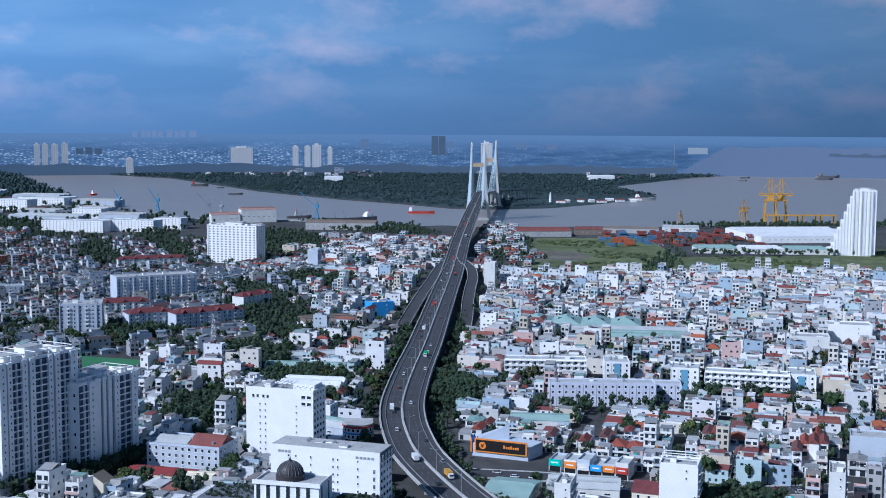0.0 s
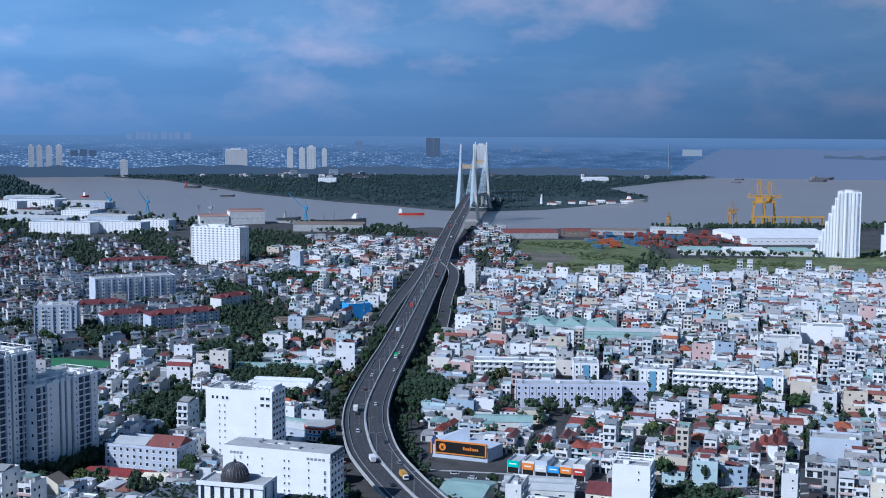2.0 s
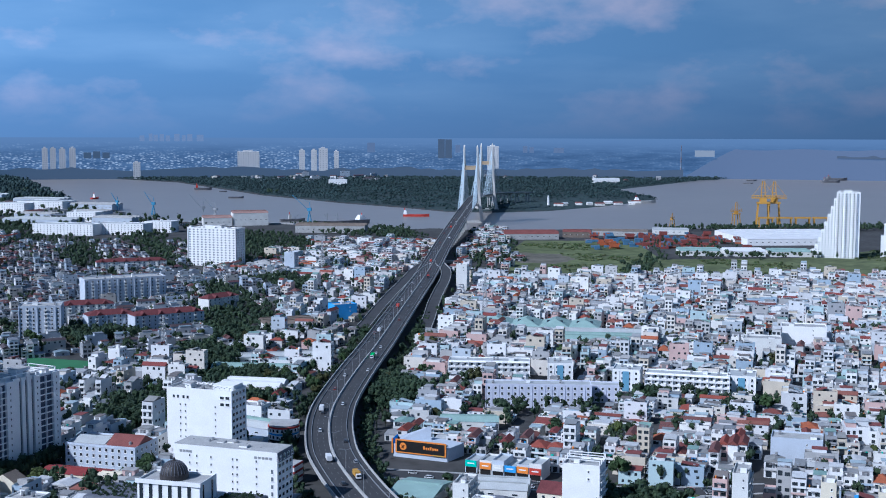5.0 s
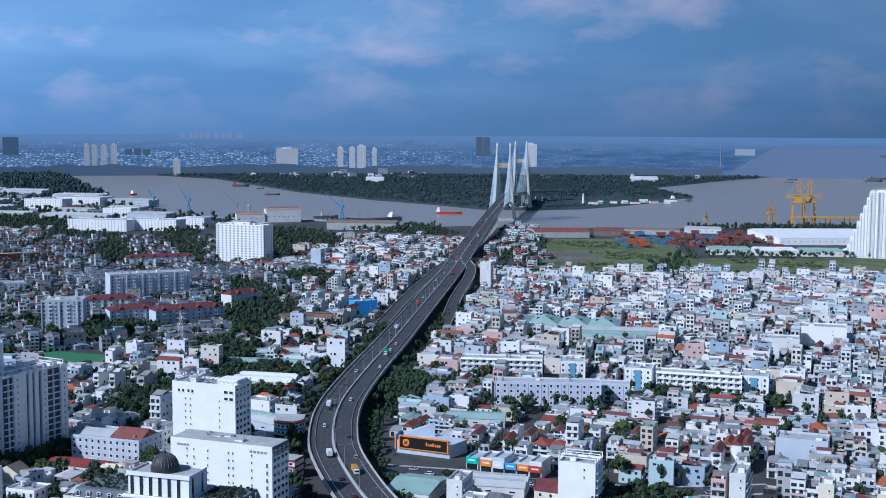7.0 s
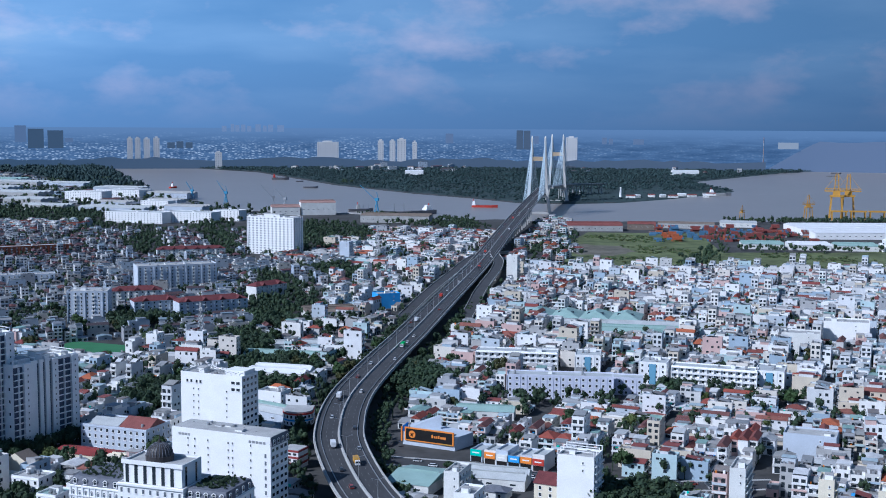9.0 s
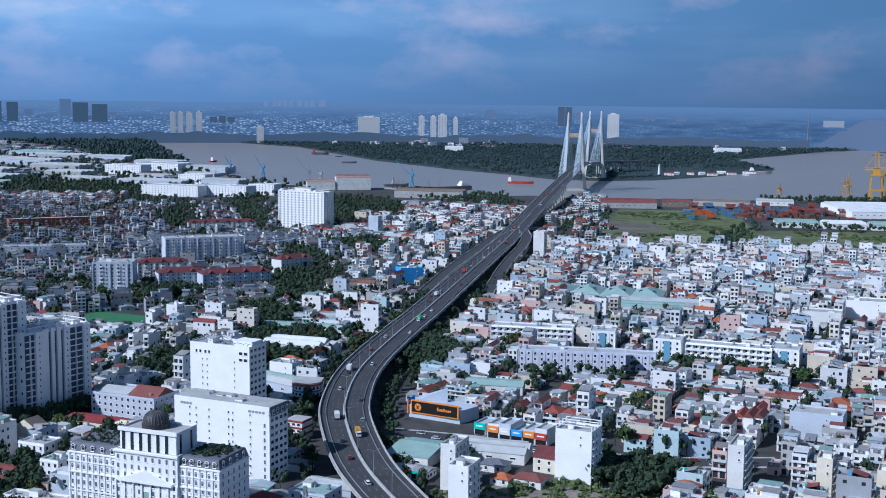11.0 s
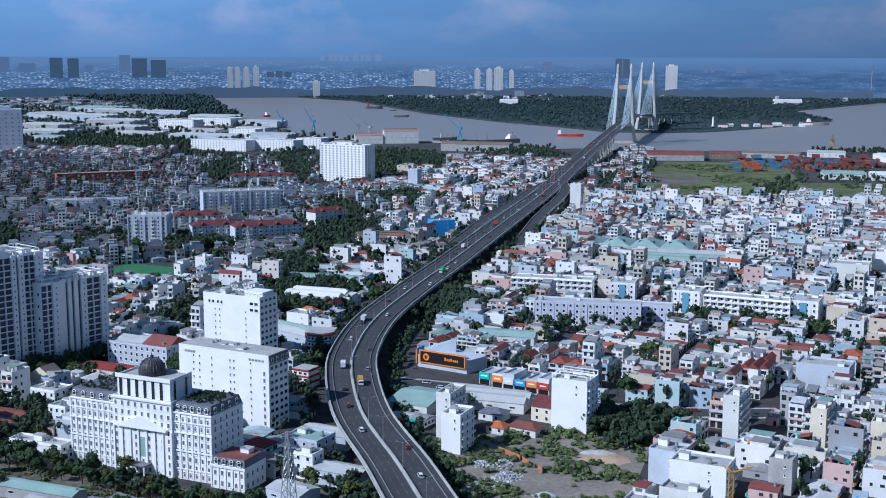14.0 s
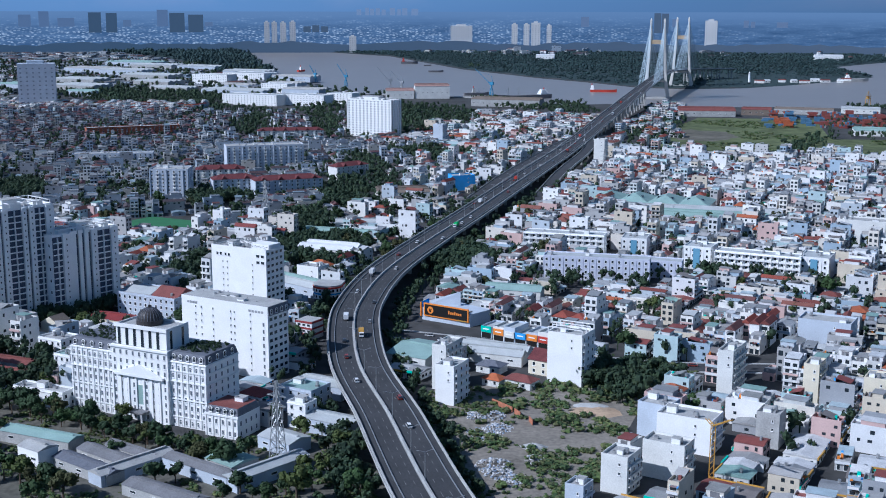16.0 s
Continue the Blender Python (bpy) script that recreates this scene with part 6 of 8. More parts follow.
# ---- house kinds ----
def house_data(b, kind, w, d, floors, wall, roof, tile, rr, rich):
    """One narrow town house into b, front facing -y, foot at the origin."""
    fh = 3.4
    h = floors * fh
    b.piece("wall")
    if kind in ("tile", "sheet", "hip"):
        b.box(-w / 2, w / 2, 0, d, 0, h, wall)
        b.piece("roof")
        if kind == "tile":
            b.gable(-w / 2, w / 2, 0, d, h, h + w * 0.40, tile, "y", 0.4)
        elif kind == "sheet":
            b.gable(-w / 2, w / 2, 0, d, h, h + 1.1, roof, rr.choice("xy"), 0.3)
        else:
            b.hip(-w / 2, w / 2, 0, d, h, h + w * 0.3, tile, 0.5)
    else:
        b.tub(-w / 2, w / 2, 0, d, 0, h, 1.0, 0.22, wall)
        b.piece("roof_terrace")
        b.put([(-w / 2 + 0.22, 0.22, h + 0.05), (w / 2 - 0.22, 0.22, h + 0.05), (w / 2 - 0.22, d - 0.22, h + 0.05), (-w / 2 + 0.22, d - 0.22, h + 0.05)], [(0, 1, 2, 3)], roof)
        s = rr.uniform(0.3, 0.55)
        if kind == "hut":
            y0 = rr.uniform(0.1, 0.9 - s) * d
            b.piece("stair_hut")
            b.box(-w / 2 + 0.25, w / 2 - 0.25, y0, y0 + s * d, h, h + 2.7, wall)
            b.put([(-w / 4, y0 - 0.03, h + 0.1), (w / 4, y0 - 0.03, h + 0.1), (w / 4, y0 - 0.03, h + 2.2), (-w / 4, y0 - 0.03, h + 2.2)], [(0, 1, 2, 3)], M_DARKC)
            b.piece("hut_roof")
            b.box(-w / 2, w / 2, y0 - 0.4, y0 + s * d + 0.4, h + 2.7, h + 2.9, roof, True)
        else:
            y0 = rr.uniform(0.05, 0.4) * d
            b.piece("canopy")
            b.put([(-w / 2, y0, h + 1.2), (w / 2, y0, h + 1.2), (w / 2, y0 + s * d, h + 2.6), (-w / 2, y0 + s * d, h + 2.6), (-w / 2, y0 + s * d, h), (w / 2, y0 + s * d, h)], [(0, 1, 2, 3), (3, 2, 5, 4)], roof)
    if rr.random() < 0.6 and kind not in ("tile", "hip"):
        cx, cy = rr.uniform(-w / 4, w / 4), rr.uniform(0.6, 0.9) * d
        b.piece("tank_stand")
        b.box(cx - 0.5, cx + 0.5, cy - 0.5, cy + 0.5, h, h + 1.2, M_DARKC)
        b.piece("water_tank")
        b.cyl(cx, cy, 0.6, 0.6, h + 1.2, h + 2.4, M_STEEL, 8)
    b.piece("")
    n = 1 if w < 5.4 else 2
    for k in range(floors):
        for i in range(n):
            xx = -w / 2 + w * (i + 0.5) / n
            ww = w / n * rr.uniform(0.45, 0.78)
            z0 = fh * k + (0.2 if k == 0 else 0.9)
            hh = 2.6 if k == 0 else rr.uniform(1.5, 2.3)
            for y, fc in ((0, -1), (d, 1)):
                if fc > 0 and rr.random() < 0.3:
                    continue
                if rich and fc < 0:
                    b.win(xx, z0, ww, hh, y, fc)
                else:
                    y2 = y + fc * 0.05
                    v = [(xx - ww / 2, y2, z0), (xx + ww / 2, y2, z0), (xx + ww / 2, y2, z0 + hh), (xx - ww / 2, y2, z0 + hh)]
                    b.put(v, [(0, 1, 2, 3) if fc < 0 else (3, 2, 1, 0)], M_GLASS)
        if k and rr.random() < 0.75:
            b.piece("balcony%d" % k)
            b.put([(-w / 2, 0, fh * k - 0.12), (w / 2, 0, fh * k - 0.12), (w / 2, -1, fh * k - 0.12), (-w / 2, -1, fh * k - 0.12), (-w / 2, -1, fh * k + 0.9), (w / 2, -1, fh * k + 0.9), (w / 2, -0.9, fh * k + 0.9),
                   (-w / 2, -0.9, fh * k + 0.9), (-w / 2, -0.9, fh * k), (w / 2, -0.9, fh * k), (w / 2, 0, fh * k), (-w / 2, 0, fh * k)],
                  [(0, 1, 2, 3), (3, 2, 5, 4), (4, 5, 6, 7), (7, 6, 9, 8), (8, 9, 10, 11), (1, 10, 9, 6, 5, 2), (0, 3, 4, 7, 8, 11)], wall)
            b.piece("")
    for sgn in (-1, 1):
        for k in range(floors):
            for q in (0.2, 0.5, 0.8):
                if rr.random() < 0.5:
                    yy, z0 = (q + rr.uniform(-0.06, 0.06)) * d, fh * k + 1.0
                    xx, e, g = sgn * (w / 2 + 0.04), rr.uniform(0.5, 0.9), rr.uniform(1.1, 1.6)
                    v = [(xx, yy - e, z0), (xx, yy + e, z0), (xx, yy + e, z0 + g), (xx, yy - e, z0 + g)]
                    b.put(v, [(0, 1, 2, 3) if sgn > 0 else (3, 2, 1, 0)], M_GLASS)
    if rich and rr.random() < 0.4:
        b.piece("shop_sign")
        b.box(-w / 2, w / 2, -0.7, -0.15, 2.9, rr.uniform(3.6, 4.4), rr.choice((M_TEAL, M_ORANGE, M_RED, M_BLUEP, M_YELLOW, M_TINW)), True)
        b.piece("")
    b.piece("roof_units")
    bits = (M_STEEL, M_DARKC, M_WHITE, M_STEEL, M_DARKC)
    for _ in range(rr.randrange(8, 15) if rich else rr.randrange(7, 13)):
        q = rr.random()
        mm = rr.choice(bits + ((M_TEAL, M_BLUEP, M_TINR, M_ORANGE) if rich or rr.random() < 0.3 else ()))
        if q < 0.6 and kind in ("hut", "flat"):
            cx, cy, e, g = rr.uniform(-w / 2 + 0.8, w / 2 - 0.8), rr.uniform(0.1, 0.9) * d, rr.uniform(0.25, 0.7), rr.uniform(0.25, 0.9)
            b.box(cx - e, cx + e, cy - g, cy + g, h + 0.05, h + rr.uniform(0.5, 2.0), mm)
        elif q < 0.8:
            cx, z0 = rr.uniform(-w / 2 + 0.6, w / 2 - 0.6), rr.uniform(2.6, h - 0.6)
            b.box(cx - 0.45, cx + 0.45, -0.4, 0, z0, z0 + 0.6, mm, True)
        elif floors > 1:
            cx, k2 = rr.uniform(-w / 4, w / 4), rr.randrange(1, floors)
            b.put([(cx - 1.2, 0, fh * k2 + 2.9), (cx + 1.2, 0, fh * k2 + 2.9), (cx + 1.2, -1.1, fh * k2 + 2.5), (cx - 1.2, -1.1, fh * k2 + 2.5)], [(3, 2, 1, 0), (0, 1, 2, 3)], mm)
    b.piece("")


class Sub(MB):
    """Splits what is put into it over one collector for each named piece, or else for each surface."""

    cur = ""

    def piece(self, name):
        self.cur = name

    def put(self, verts, faces, material):
        key = (self.cur, "" if self.cur else material.name)
        if key not in self.mats:
            self.mats.append(key)
            self.v.append(MB())
        self.v[self.mats.index(key)].put(verts, faces, material)


PART_NAMES = {"house_paint": "wall", "house_roof_sheet": "roof", "roof_tile": "roof", "dark_window_glass": "window_panes", "white_render": "window_frames", "grey_steel": "roof_unit", "dark_concrete": "tank_stand"}
HOUSES = []
kinds = ["hut", "flat", "tile", "hut", "sheet", "hut", "flat", "hip", "hut", "tile", "flat", "sheet"]
names = {"hut": "narrow painted town house with a flat roof and stair hut", "flat": "narrow painted town house with a rooftop sheet canopy", "tile": "small painted house with a tiled gable roof",
         "sheet": "low painted house with a sheet-metal roof", "hip": "small painted villa with a tiled hipped roof"}
for k in range(24):
    rr = random.Random(100 + k)
    kind = kinds[k % 12]
    floors = {"sheet": rr.choice((1, 1, 2)), "tile": rr.choice((2, 2, 3)), "hip": 2}.get(kind, rr.choice((1, 2, 2, 3, 3, 3, 4, 4, 5)))
    w = rr.uniform(4.0, 6.8) if kind not in ("sheet", "hip") else rr.uniform(6, 11)
    d = rr.uniform(11, 17) if kind != "hip" else rr.uniform(9, 13)
    HOUSES.append((kind, w, d, floors, 100 + k))

HOUSE_PROTO = []
for kind, w, d, floors, seed in HOUSES:
    o = empty("house", pose(0, -300, 2), names[kind], "house", "town houses")
    s = Sub()
    house_data(s, kind, w, d, floors, M_WALL, M_ROOF, M_TILE, random.Random(seed), True)
    made = {}
    for k, mb in zip(s.mats, s.v):
        nm = k[0].rstrip("0123456789") if k[0] else PART_NAMES.get(k[1], "trim")
        over = {"window_panes": "wall", "window_frames": "wall", "hut_roof": "stair_hut", "water_tank": "tank_stand"}.get(nm)
        made.setdefault(nm, part(nm, mb, made.get(over, o)))
    HOUSE_PROTO.append([o, False])

# where no ordinary houses stand
KEEP_OUT = [(-24, 596, 20), (-8, 606, 18), (12, 598, 17), (30, 584, 17), (48, 574, 15), (38, 531, 19), (-275, 886, 39), (-38, 632, 18), (127, 418, 6), (59, 1124, 7), (-193, 897, 7), (-120, 1500, 7), (-6, 638, 24), (56, 548, 12)]
LOT = [(10, 515), (60, 530), (98, 580), (128, 562), (104, 520), (96, 470), (94, 440), (84, 412), (74, 392), (78, 360), (40, 370), (26, 430), (12, 470)]
YARD = [(-200, 462), (-150, 462), (-62, 428), (-8, 470), (30, 350), (-200, 350)]
GRASS = [(95, 1480), (240, 1420), (520, 1440), (700, 1440), (720, 1800), (520, 1660), (330, 1640), (345, 1930), (170, 1930), (140, 1800)]
WOODS = [
    [(-1143, 2408), (-954, 2355), (-756, 2310), (-596, 1929), (-747, 1934), (-1010, 2149)],
    [(-501, 2069), (-427, 2021), (-301, 1535), (-320, 1496), (-382, 1674)],
    [(-341, 2100), (-210, 2004), (-145, 1809), (-185, 1738), (-214, 1551), (-300, 1640)],
    [(-218, 2300), (-98, 2140), (-29, 2180), (8, 1937), (-76, 1974), (-155, 2015)],
    [(-212, 1111), (-235, 1387), (-170, 1244), (-114, 1058), (-135, 976), (-180, 997)],
    [(-235, 1387), (-120, 1290), (-100, 1400), (-170, 1440)],
    [(-160, 822), (-142, 856), (-104, 862), (-88, 800), (-96, 762), (-128, 744), (-150, 786)],
    [(-46, 822), (-30, 842), (-6, 818), (6, 760), (0, 738), (-24, 742), (-40, 764)],
    [(-3, 386), (-17, 447), (-12, 465), (-1, 431), (16, 389)],
    [(26, 743), (48, 770), (70, 745), (72, 735), (49, 723)],
    [(136, 770), (154, 768), (149, 745), (132, 752)],
    [(190, 760), (216, 770), (209, 740), (186, 740)],
    [(-192, 937), (-172, 969), (-137, 907), (-138, 847), (-170, 853)],
    [(-497, 1652), (-515, 1889), (-363, 1488), (-353, 1413), (-450, 1543)],
    [(-308, 1022), (-286, 1050), (-253, 1032), (-270, 951)],
    [(-518, 1074), (-486, 1091), (-432, 999), (-455, 962)],
    [(100, 2010), (60, 2130), (140, 2130), (160, 2080)],
    [(430, 2110), (800, 2120), (1100, 2240), (430, 2170)],
    [(-190, 700), (-140, 690), (-150, 760), (-200, 760)],
    [(-200, 480), (-165, 470), (-170, 520), (-215, 540)],
    [(82, 556), (112, 556), (120, 546), (96, 503), (80, 524)],
    [(235, 1400), (262, 1400), (330, 1640), (305, 1650)],
    [(-6, 565), (14, 572), (40, 566), (44, 552), (10, 548)],
    [(345, 1640), (700, 1660), (700, 1690), (345, 1668)],
    [(70, 1560), (110, 1560), (150, 1860), (100, 1900)],
]


STREET = [(-28, 602), (18, 592), (50, 579), (85, 569), (125, 567), (165, 572)]
SL, SN = spline(STREET)


def near_road(x, y, margin):
    i = int(np.argmin((LINE[:, 0] - x) ** 2 + (LINE[:, 1] - y) ** 2))
    return math.hypot(LINE[i, 0] - x, LINE[i, 1] - y) < margin + (12 if 1040 < y < 1490 else 0)


def free(x, y, r=7):
    if near_road(x, y, 21) or near_road(x + (14 if y > 600 else 8), y, 15) or near_road(x - 14, y, 18 if y > 620 else 8):
        return False
    if 540 < y < 780 and np.min((SL[:, 0] - x) ** 2 + (SL[:, 1] - y) ** 2) < 121:
        return False
    if blocked(x, y, r):
        return False
    if inside(x, y, LOT) or inside(x, y, GRASS) or inside(x, y, YARD):
        return False
    return not any(inside(x, y, w) for w in WOODS)


def in_view(x, y, margin=40):
    return -0.56 * y - 30 - margin < x < 0.38 * y + 95 + margin


BY_KIND = {k: [i for i, h in enumerate(HOUSES) if h[0] == k] for k in ("hut", "flat", "tile", "sheet", "hip")}


def pick_house(r, x, y, left):
    red = 0.30 if 30 < x < 230 and 590 < y < 735 else (0.11 if not left else 0.07 if y < 900 else 0.12)
    q = r.random()
    if y < 480 and x > 95 and q < 0.55:
        return r.choice(BY_KIND["sheet"])
    if q < red:
        return r.choice(BY_KIND["tile"] + BY_KIND["hip"])
    if q < red + (0.45 if left and y < 1300 else 0.2):
        return r.choice(BY_KIND["sheet"])
    return r.choice(BY_KIND["hut"] + BY_KIND["flat"])


def lay_houses(seed, rot, ulim, vlim, keep):
    """Blocks of houses, row behind row, between streets on one grid; the rows of a block run one way or the other."""
    r = random.Random(seed)
    spots = []
    c, s = math.cos(radians(rot)), math.sin(radians(rot))
    v = vlim[0]
    while v < vlim[1]:
        bh = r.uniform(44, 66)
        u = ulim[0]
        while u < ulim[1]:
            bw = r.uniform(40, 90)
            turn = r.random() < 0.45
            skew = r.uniform(-5, 5)
            la, lb = (bh, bw) if turn else (bw, bh)
            fb = 0.0
            row = 0
            while fb < lb - 8:
                fa = 0.0
                deep = r.uniform(12.5, 15.5)
                while fa < la - 3:
                    pu, pv = u + (lb - fb - deep / 2 if turn else fa), v + (fa if turn else fb + deep / 2)
                    x, y = pu * c - pv * s, pu * s + pv * c
                    left = x < LINE[int(np.argmin(np.abs(LINE[:, 1] - y))), 0]
                    k = pick_house(r, x, y, left)
                    kind, w, d, floors, _ = HOUSES[k]
                    fa += w / 2
                    # the middle of the plot decides whether there is room
                    mu, mv = (u + lb - fb - deep / 2, v + fa) if turn else (u + fa, v + fb + deep / 2)
                    mx_, my_ = mu * c - mv * s, mu * s + mv * c
                    pu, pv = (u + lb - fb, v + fa) if turn else (u + fa, v + fb)
                    if row % 2:
                        pu, pv = (u + lb - fb - deep, v + fa) if turn else (u + fa, v + fb + deep)
                    x, y = pu * c - pv * s, pu * s + pv * c
                    a = rot + (90 if turn else 0) + (180 if row % 2 else 0) + skew
                    if keep(mx_, my_, left) and in_view(x, y) and free(mx_, my_):
                        dense = 0.95
                        if left:
                            dense = 0.86 if y < 880 else (0.55 if x > -150 else 0.82)
                        if r.random() < dense:
                            spots.append((k, x, y, a))
                    fa += w / 2 + (0.05 if r.random() < 0.88 else r.uniform(1.5, 5))
                fb += deep + (0.3 if row % 2 == 0 else r.choice((2.5, 3.5)))
                row += 1
            u += bw + r.choice((3.5, 4.5, 6, 9))
        v += bh + r.choice((4, 6, 10))
    return spots


def west(x, y):
    return x < -150 and y > 905


SPOTS = lay_houses(5, -18.0, (-900, 900), (150, 1800), lambda x, y, left: 385 < y < 1420 and not west(x, y))
WEST_SPOTS = lay_houses(6, 25.0, (-420, 700), (700, 1700), lambda x, y, left: left and west(x, y) and y < 1420 + 0.47 * (x + 330))
SPOTS.sort(key=lambda p: p[2] + 0.3 * abs(p[1]))
NEAR_SPOTS, FAR_SPOTS = SPOTS[:262], SPOTS[262:]
for k, x, y, rot in NEAR_SPOTS:
    p = HOUSE_PROTO[k]
    m = pose(x, y, 2, 0, 0, rot)
    if p[1]:
        copy_thing(p[0], m)
    else:
        p[0].matrix_world = m
        p[1] = True
for o, was in HOUSE_PROTO:
    if not was:
        for ch in o.children_recursive:
            bpy.data.objects.remove(ch)
        bpy.data.objects.remove(o)


def bulk(name, protos, places, label, category):
    """Joins many copies of plain meshes into one object. protos: (vertices, faces, material numbers); places: (proto, x, y, z, turn, scale, height)."""
    V, F, Mi, base = [], [], [], 0
    for k, x, y, z, a, s, sh in places:
        pv, pf, pm = protos[k]
        ca, sa = math.cos(a), math.sin(a)
        q = np.empty_like(pv)
        q[:, 0] = x + s * (pv[:, 0] * ca - pv[:, 1] * sa)
        q[:, 1] = y + s * (pv[:, 0] * sa + pv[:, 1] * ca)
        q[:, 2] = z + sh * pv[:, 2]
        V.append(q)
        F.extend([tuple(i + base for i in f) for f in pf])
        Mi.extend(pm)
        base += len(pv)
    me = bpy.data.meshes.new(name)
    me.from_pydata(np.concatenate(V).tolist(), [], F)
    return me, Mi


town_mats = None
protos = []
for kind, w, d, floors, seed in HOUSES:
    b = MB()
    for mm in (M_WALLS, M_ROOFS, M_TILES, M_GLASS, M_STEEL, M_DARKC, M_WHITE, M_TEAL, M_BLUEP, M_TINR, M_ORANGE):
        b.mi(mm)
    house_data(b, kind, w, d, floors, M_WALLS, M_ROOFS, M_TILES, random.Random(seed), False)
    town_mats = b.mats
    protos.append((np.array(b.v), b.f, b.m))
hr = random.Random(17)
# the same houses for the west, cloud shade worked into their colours
clouded_protos = []
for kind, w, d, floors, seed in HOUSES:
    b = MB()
    for mm in (M_CLOUDWALL, M_CLOUDROOF, M_CLOUDTILE, M_GLASS, M_STEEL, M_DARKC, M_WHITE, M_TEAL, M_BLUEP, M_TINR, M_ORANGE):
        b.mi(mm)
    house_data(b, kind, w, d, floors, M_CLOUDWALL, M_CLOUDROOF, M_CLOUDTILE, random.Random(seed), False)
    clouded_mats = b.mats
    clouded_protos.append((np.array(b.v), b.f, b.m))
me, mi = bulk("west_houses", clouded_protos, [(k, x, y, 2.0, radians(rot), 1.0, hr.uniform(0.7, 1.0)) for k, x, y, rot in WEST_SPOTS], "", "")
for mm in clouded_mats:
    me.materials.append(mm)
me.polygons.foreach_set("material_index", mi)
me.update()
tagged(new("west_houses", me), "dense quarter of grey-blue houses with cloud shade in their colours", "houses", kind="stuff")
me, mi = bulk("town_houses", protos, [(k, x, y, 2.0, radians(rot), 1.0, hr.uniform(0.85, 1.2) * (0.72 if 640 < y < 770 and 0 < x < 230 else 1.0)) for k, x, y, rot in FAR_SPOTS], "", "")
for mm in town_mats:
    me.materials.append(mm)
me.polygons.foreach_set("material_index", mi)
me.update()
tagged(new("town_houses", me), "dense quarter of narrow white and pastel town houses", "houses", kind="stuff")

# red-roofed terraces on the west side, and the far town across the river
places = []
r = random.Random(23)
tile_k = [i for i, h in enumerate(HOUSES) if h[0] in ("tile", "hip")]
places_w = []
ca, sa = math.cos(radians(25)), math.sin(radians(25))
for v in np.arange(-330, 620, 23):
    for u in np.arange(-560, 420, 6.2):
        x, y = -520 + u * ca - v * sa, 1500 + u * sa + v * ca
        if y > 1420 + 0.47 * (x + 330) and y < 1830 and -980 < x < -300 and r.random() < 0.88 and in_view(x, y) and not any(inside(x, y, w) for w in WOODS) and not blocked(x, y, 7):
            k = r.choice(tile_k) if r.random() < 0.52 else r.choice(BY_KIND["sheet"] + BY_KIND["hut"] + BY_KIND["flat"])
            places_w.append((k, x + r.uniform(-1, 1), y + r.uniform(-2, 2), 2.0, radians(25 + (180 if int(v) % 2 else 0)), 1.05, r.uniform(0.7, 1.0)))
for _ in range(600):
    x, y = r.uniform(-1060, -640), r.uniform(1790, 1960)
    places.append((r.choice(tile_k + BY_KIND['hut']), x, y, 2.0, radians(-14), 1.0, 0.9))
for _ in range(560):
    x, y = r.uniform(-250, 60), r.uniform(1425, 1900)
    if not any(inside(x, y, w) for w in WOODS) and not near_road(x, y, 22):
        places.append((r.randrange(24), x, y, 2.0, radians(r.choice((-18, 72))), 1.3, 0.8))
for _ in range(150):
    x, y = (r.uniform(60, 150), r.uniform(1920, 2110)) if r.random() < 0.5 else (r.uniform(50, 135), r.uniform(1430, 1900))
    if not near_road(x, y, 24):
        places.append((r.randrange(24), x, y, 2.0, radians(-10), 1.4, 0.9))
# terraces take the cloud-darkened colours, riverside houses the plain ones
for nm, pr, ms, pl, lb in (("terrace_houses", clouded_protos, clouded_mats, places_w, "rows of terraces with brown-red tile roofs dulled for cloud shade"), ("riverside_houses", protos, town_mats, places, "loose rows of white houses near the river")):
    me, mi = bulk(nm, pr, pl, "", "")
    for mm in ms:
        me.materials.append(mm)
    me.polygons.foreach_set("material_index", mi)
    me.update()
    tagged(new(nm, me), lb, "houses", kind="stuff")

places = []
for _ in range(1900):
    a, d = radians(r.uniform(-22, 2)), r.uniform(4330, 4740)
    x, y = 20 + d * math.sin(a), d * math.cos(a)
    if y > 4705 - 0.05 * x and x < -200 or (-1000 < x < -100 and y > 4330 and polydist(np.array([x]), np.array([y]), FAR_LAND)[0] < -260 and r.random() < 0.06):
        places.append((r.randrange(24), x, y, 2.0, radians(r.uniform(0, 360)), r.uniform(1.4, 2.8), r.uniform(0.9, 1.7)))
for _ in range(22):
    a, d = radians(r.uniform(2, 14)), r.uniform(4300, 4740)
    x, y = 20 + d * math.sin(a), d * math.cos(a)
    if polydist(np.array([x]), np.array([y]), FAR_LAND)[0] < -60:
        places.append((r.randrange(24), x, y, 2.0, radians(r.uniform(0, 360)), r.uniform(1.5, 3.5), r.uniform(0.9, 1.5)))
for _ in range(2400):
    x, y = (r.uniform(-2600, -1150), r.uniform(3300, 4690)) if r.random() < 0.6 else (r.uniform(-1900, -420), r.uniform(2080, 3300))
    if in_view(x, y) and polydist(np.array([x]), np.array([y]), RIVER)[0] > 30 and not inside(x, y, WEST_WOOD) and not any(abs(x - q[0]) < q[2] / 2 + 14 and -30 < y - q[1] < q[3] + 30 for q in FACTORIES) and not any(inside(x, y, w) for w in WOODS):
        places.append((r.choice(BY_KIND["sheet"]), x, y, 2.0, radians(-14 + r.choice((0, 90))), r.uniform(1.6, 3.6), r.uniform(0.8, 1.4)))
# the far town shares the cloud-darkened colours
me, mi = bulk("far_town", clouded_protos, places, "", "")
for mm in clouded_mats:
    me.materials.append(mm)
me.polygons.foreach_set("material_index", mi)
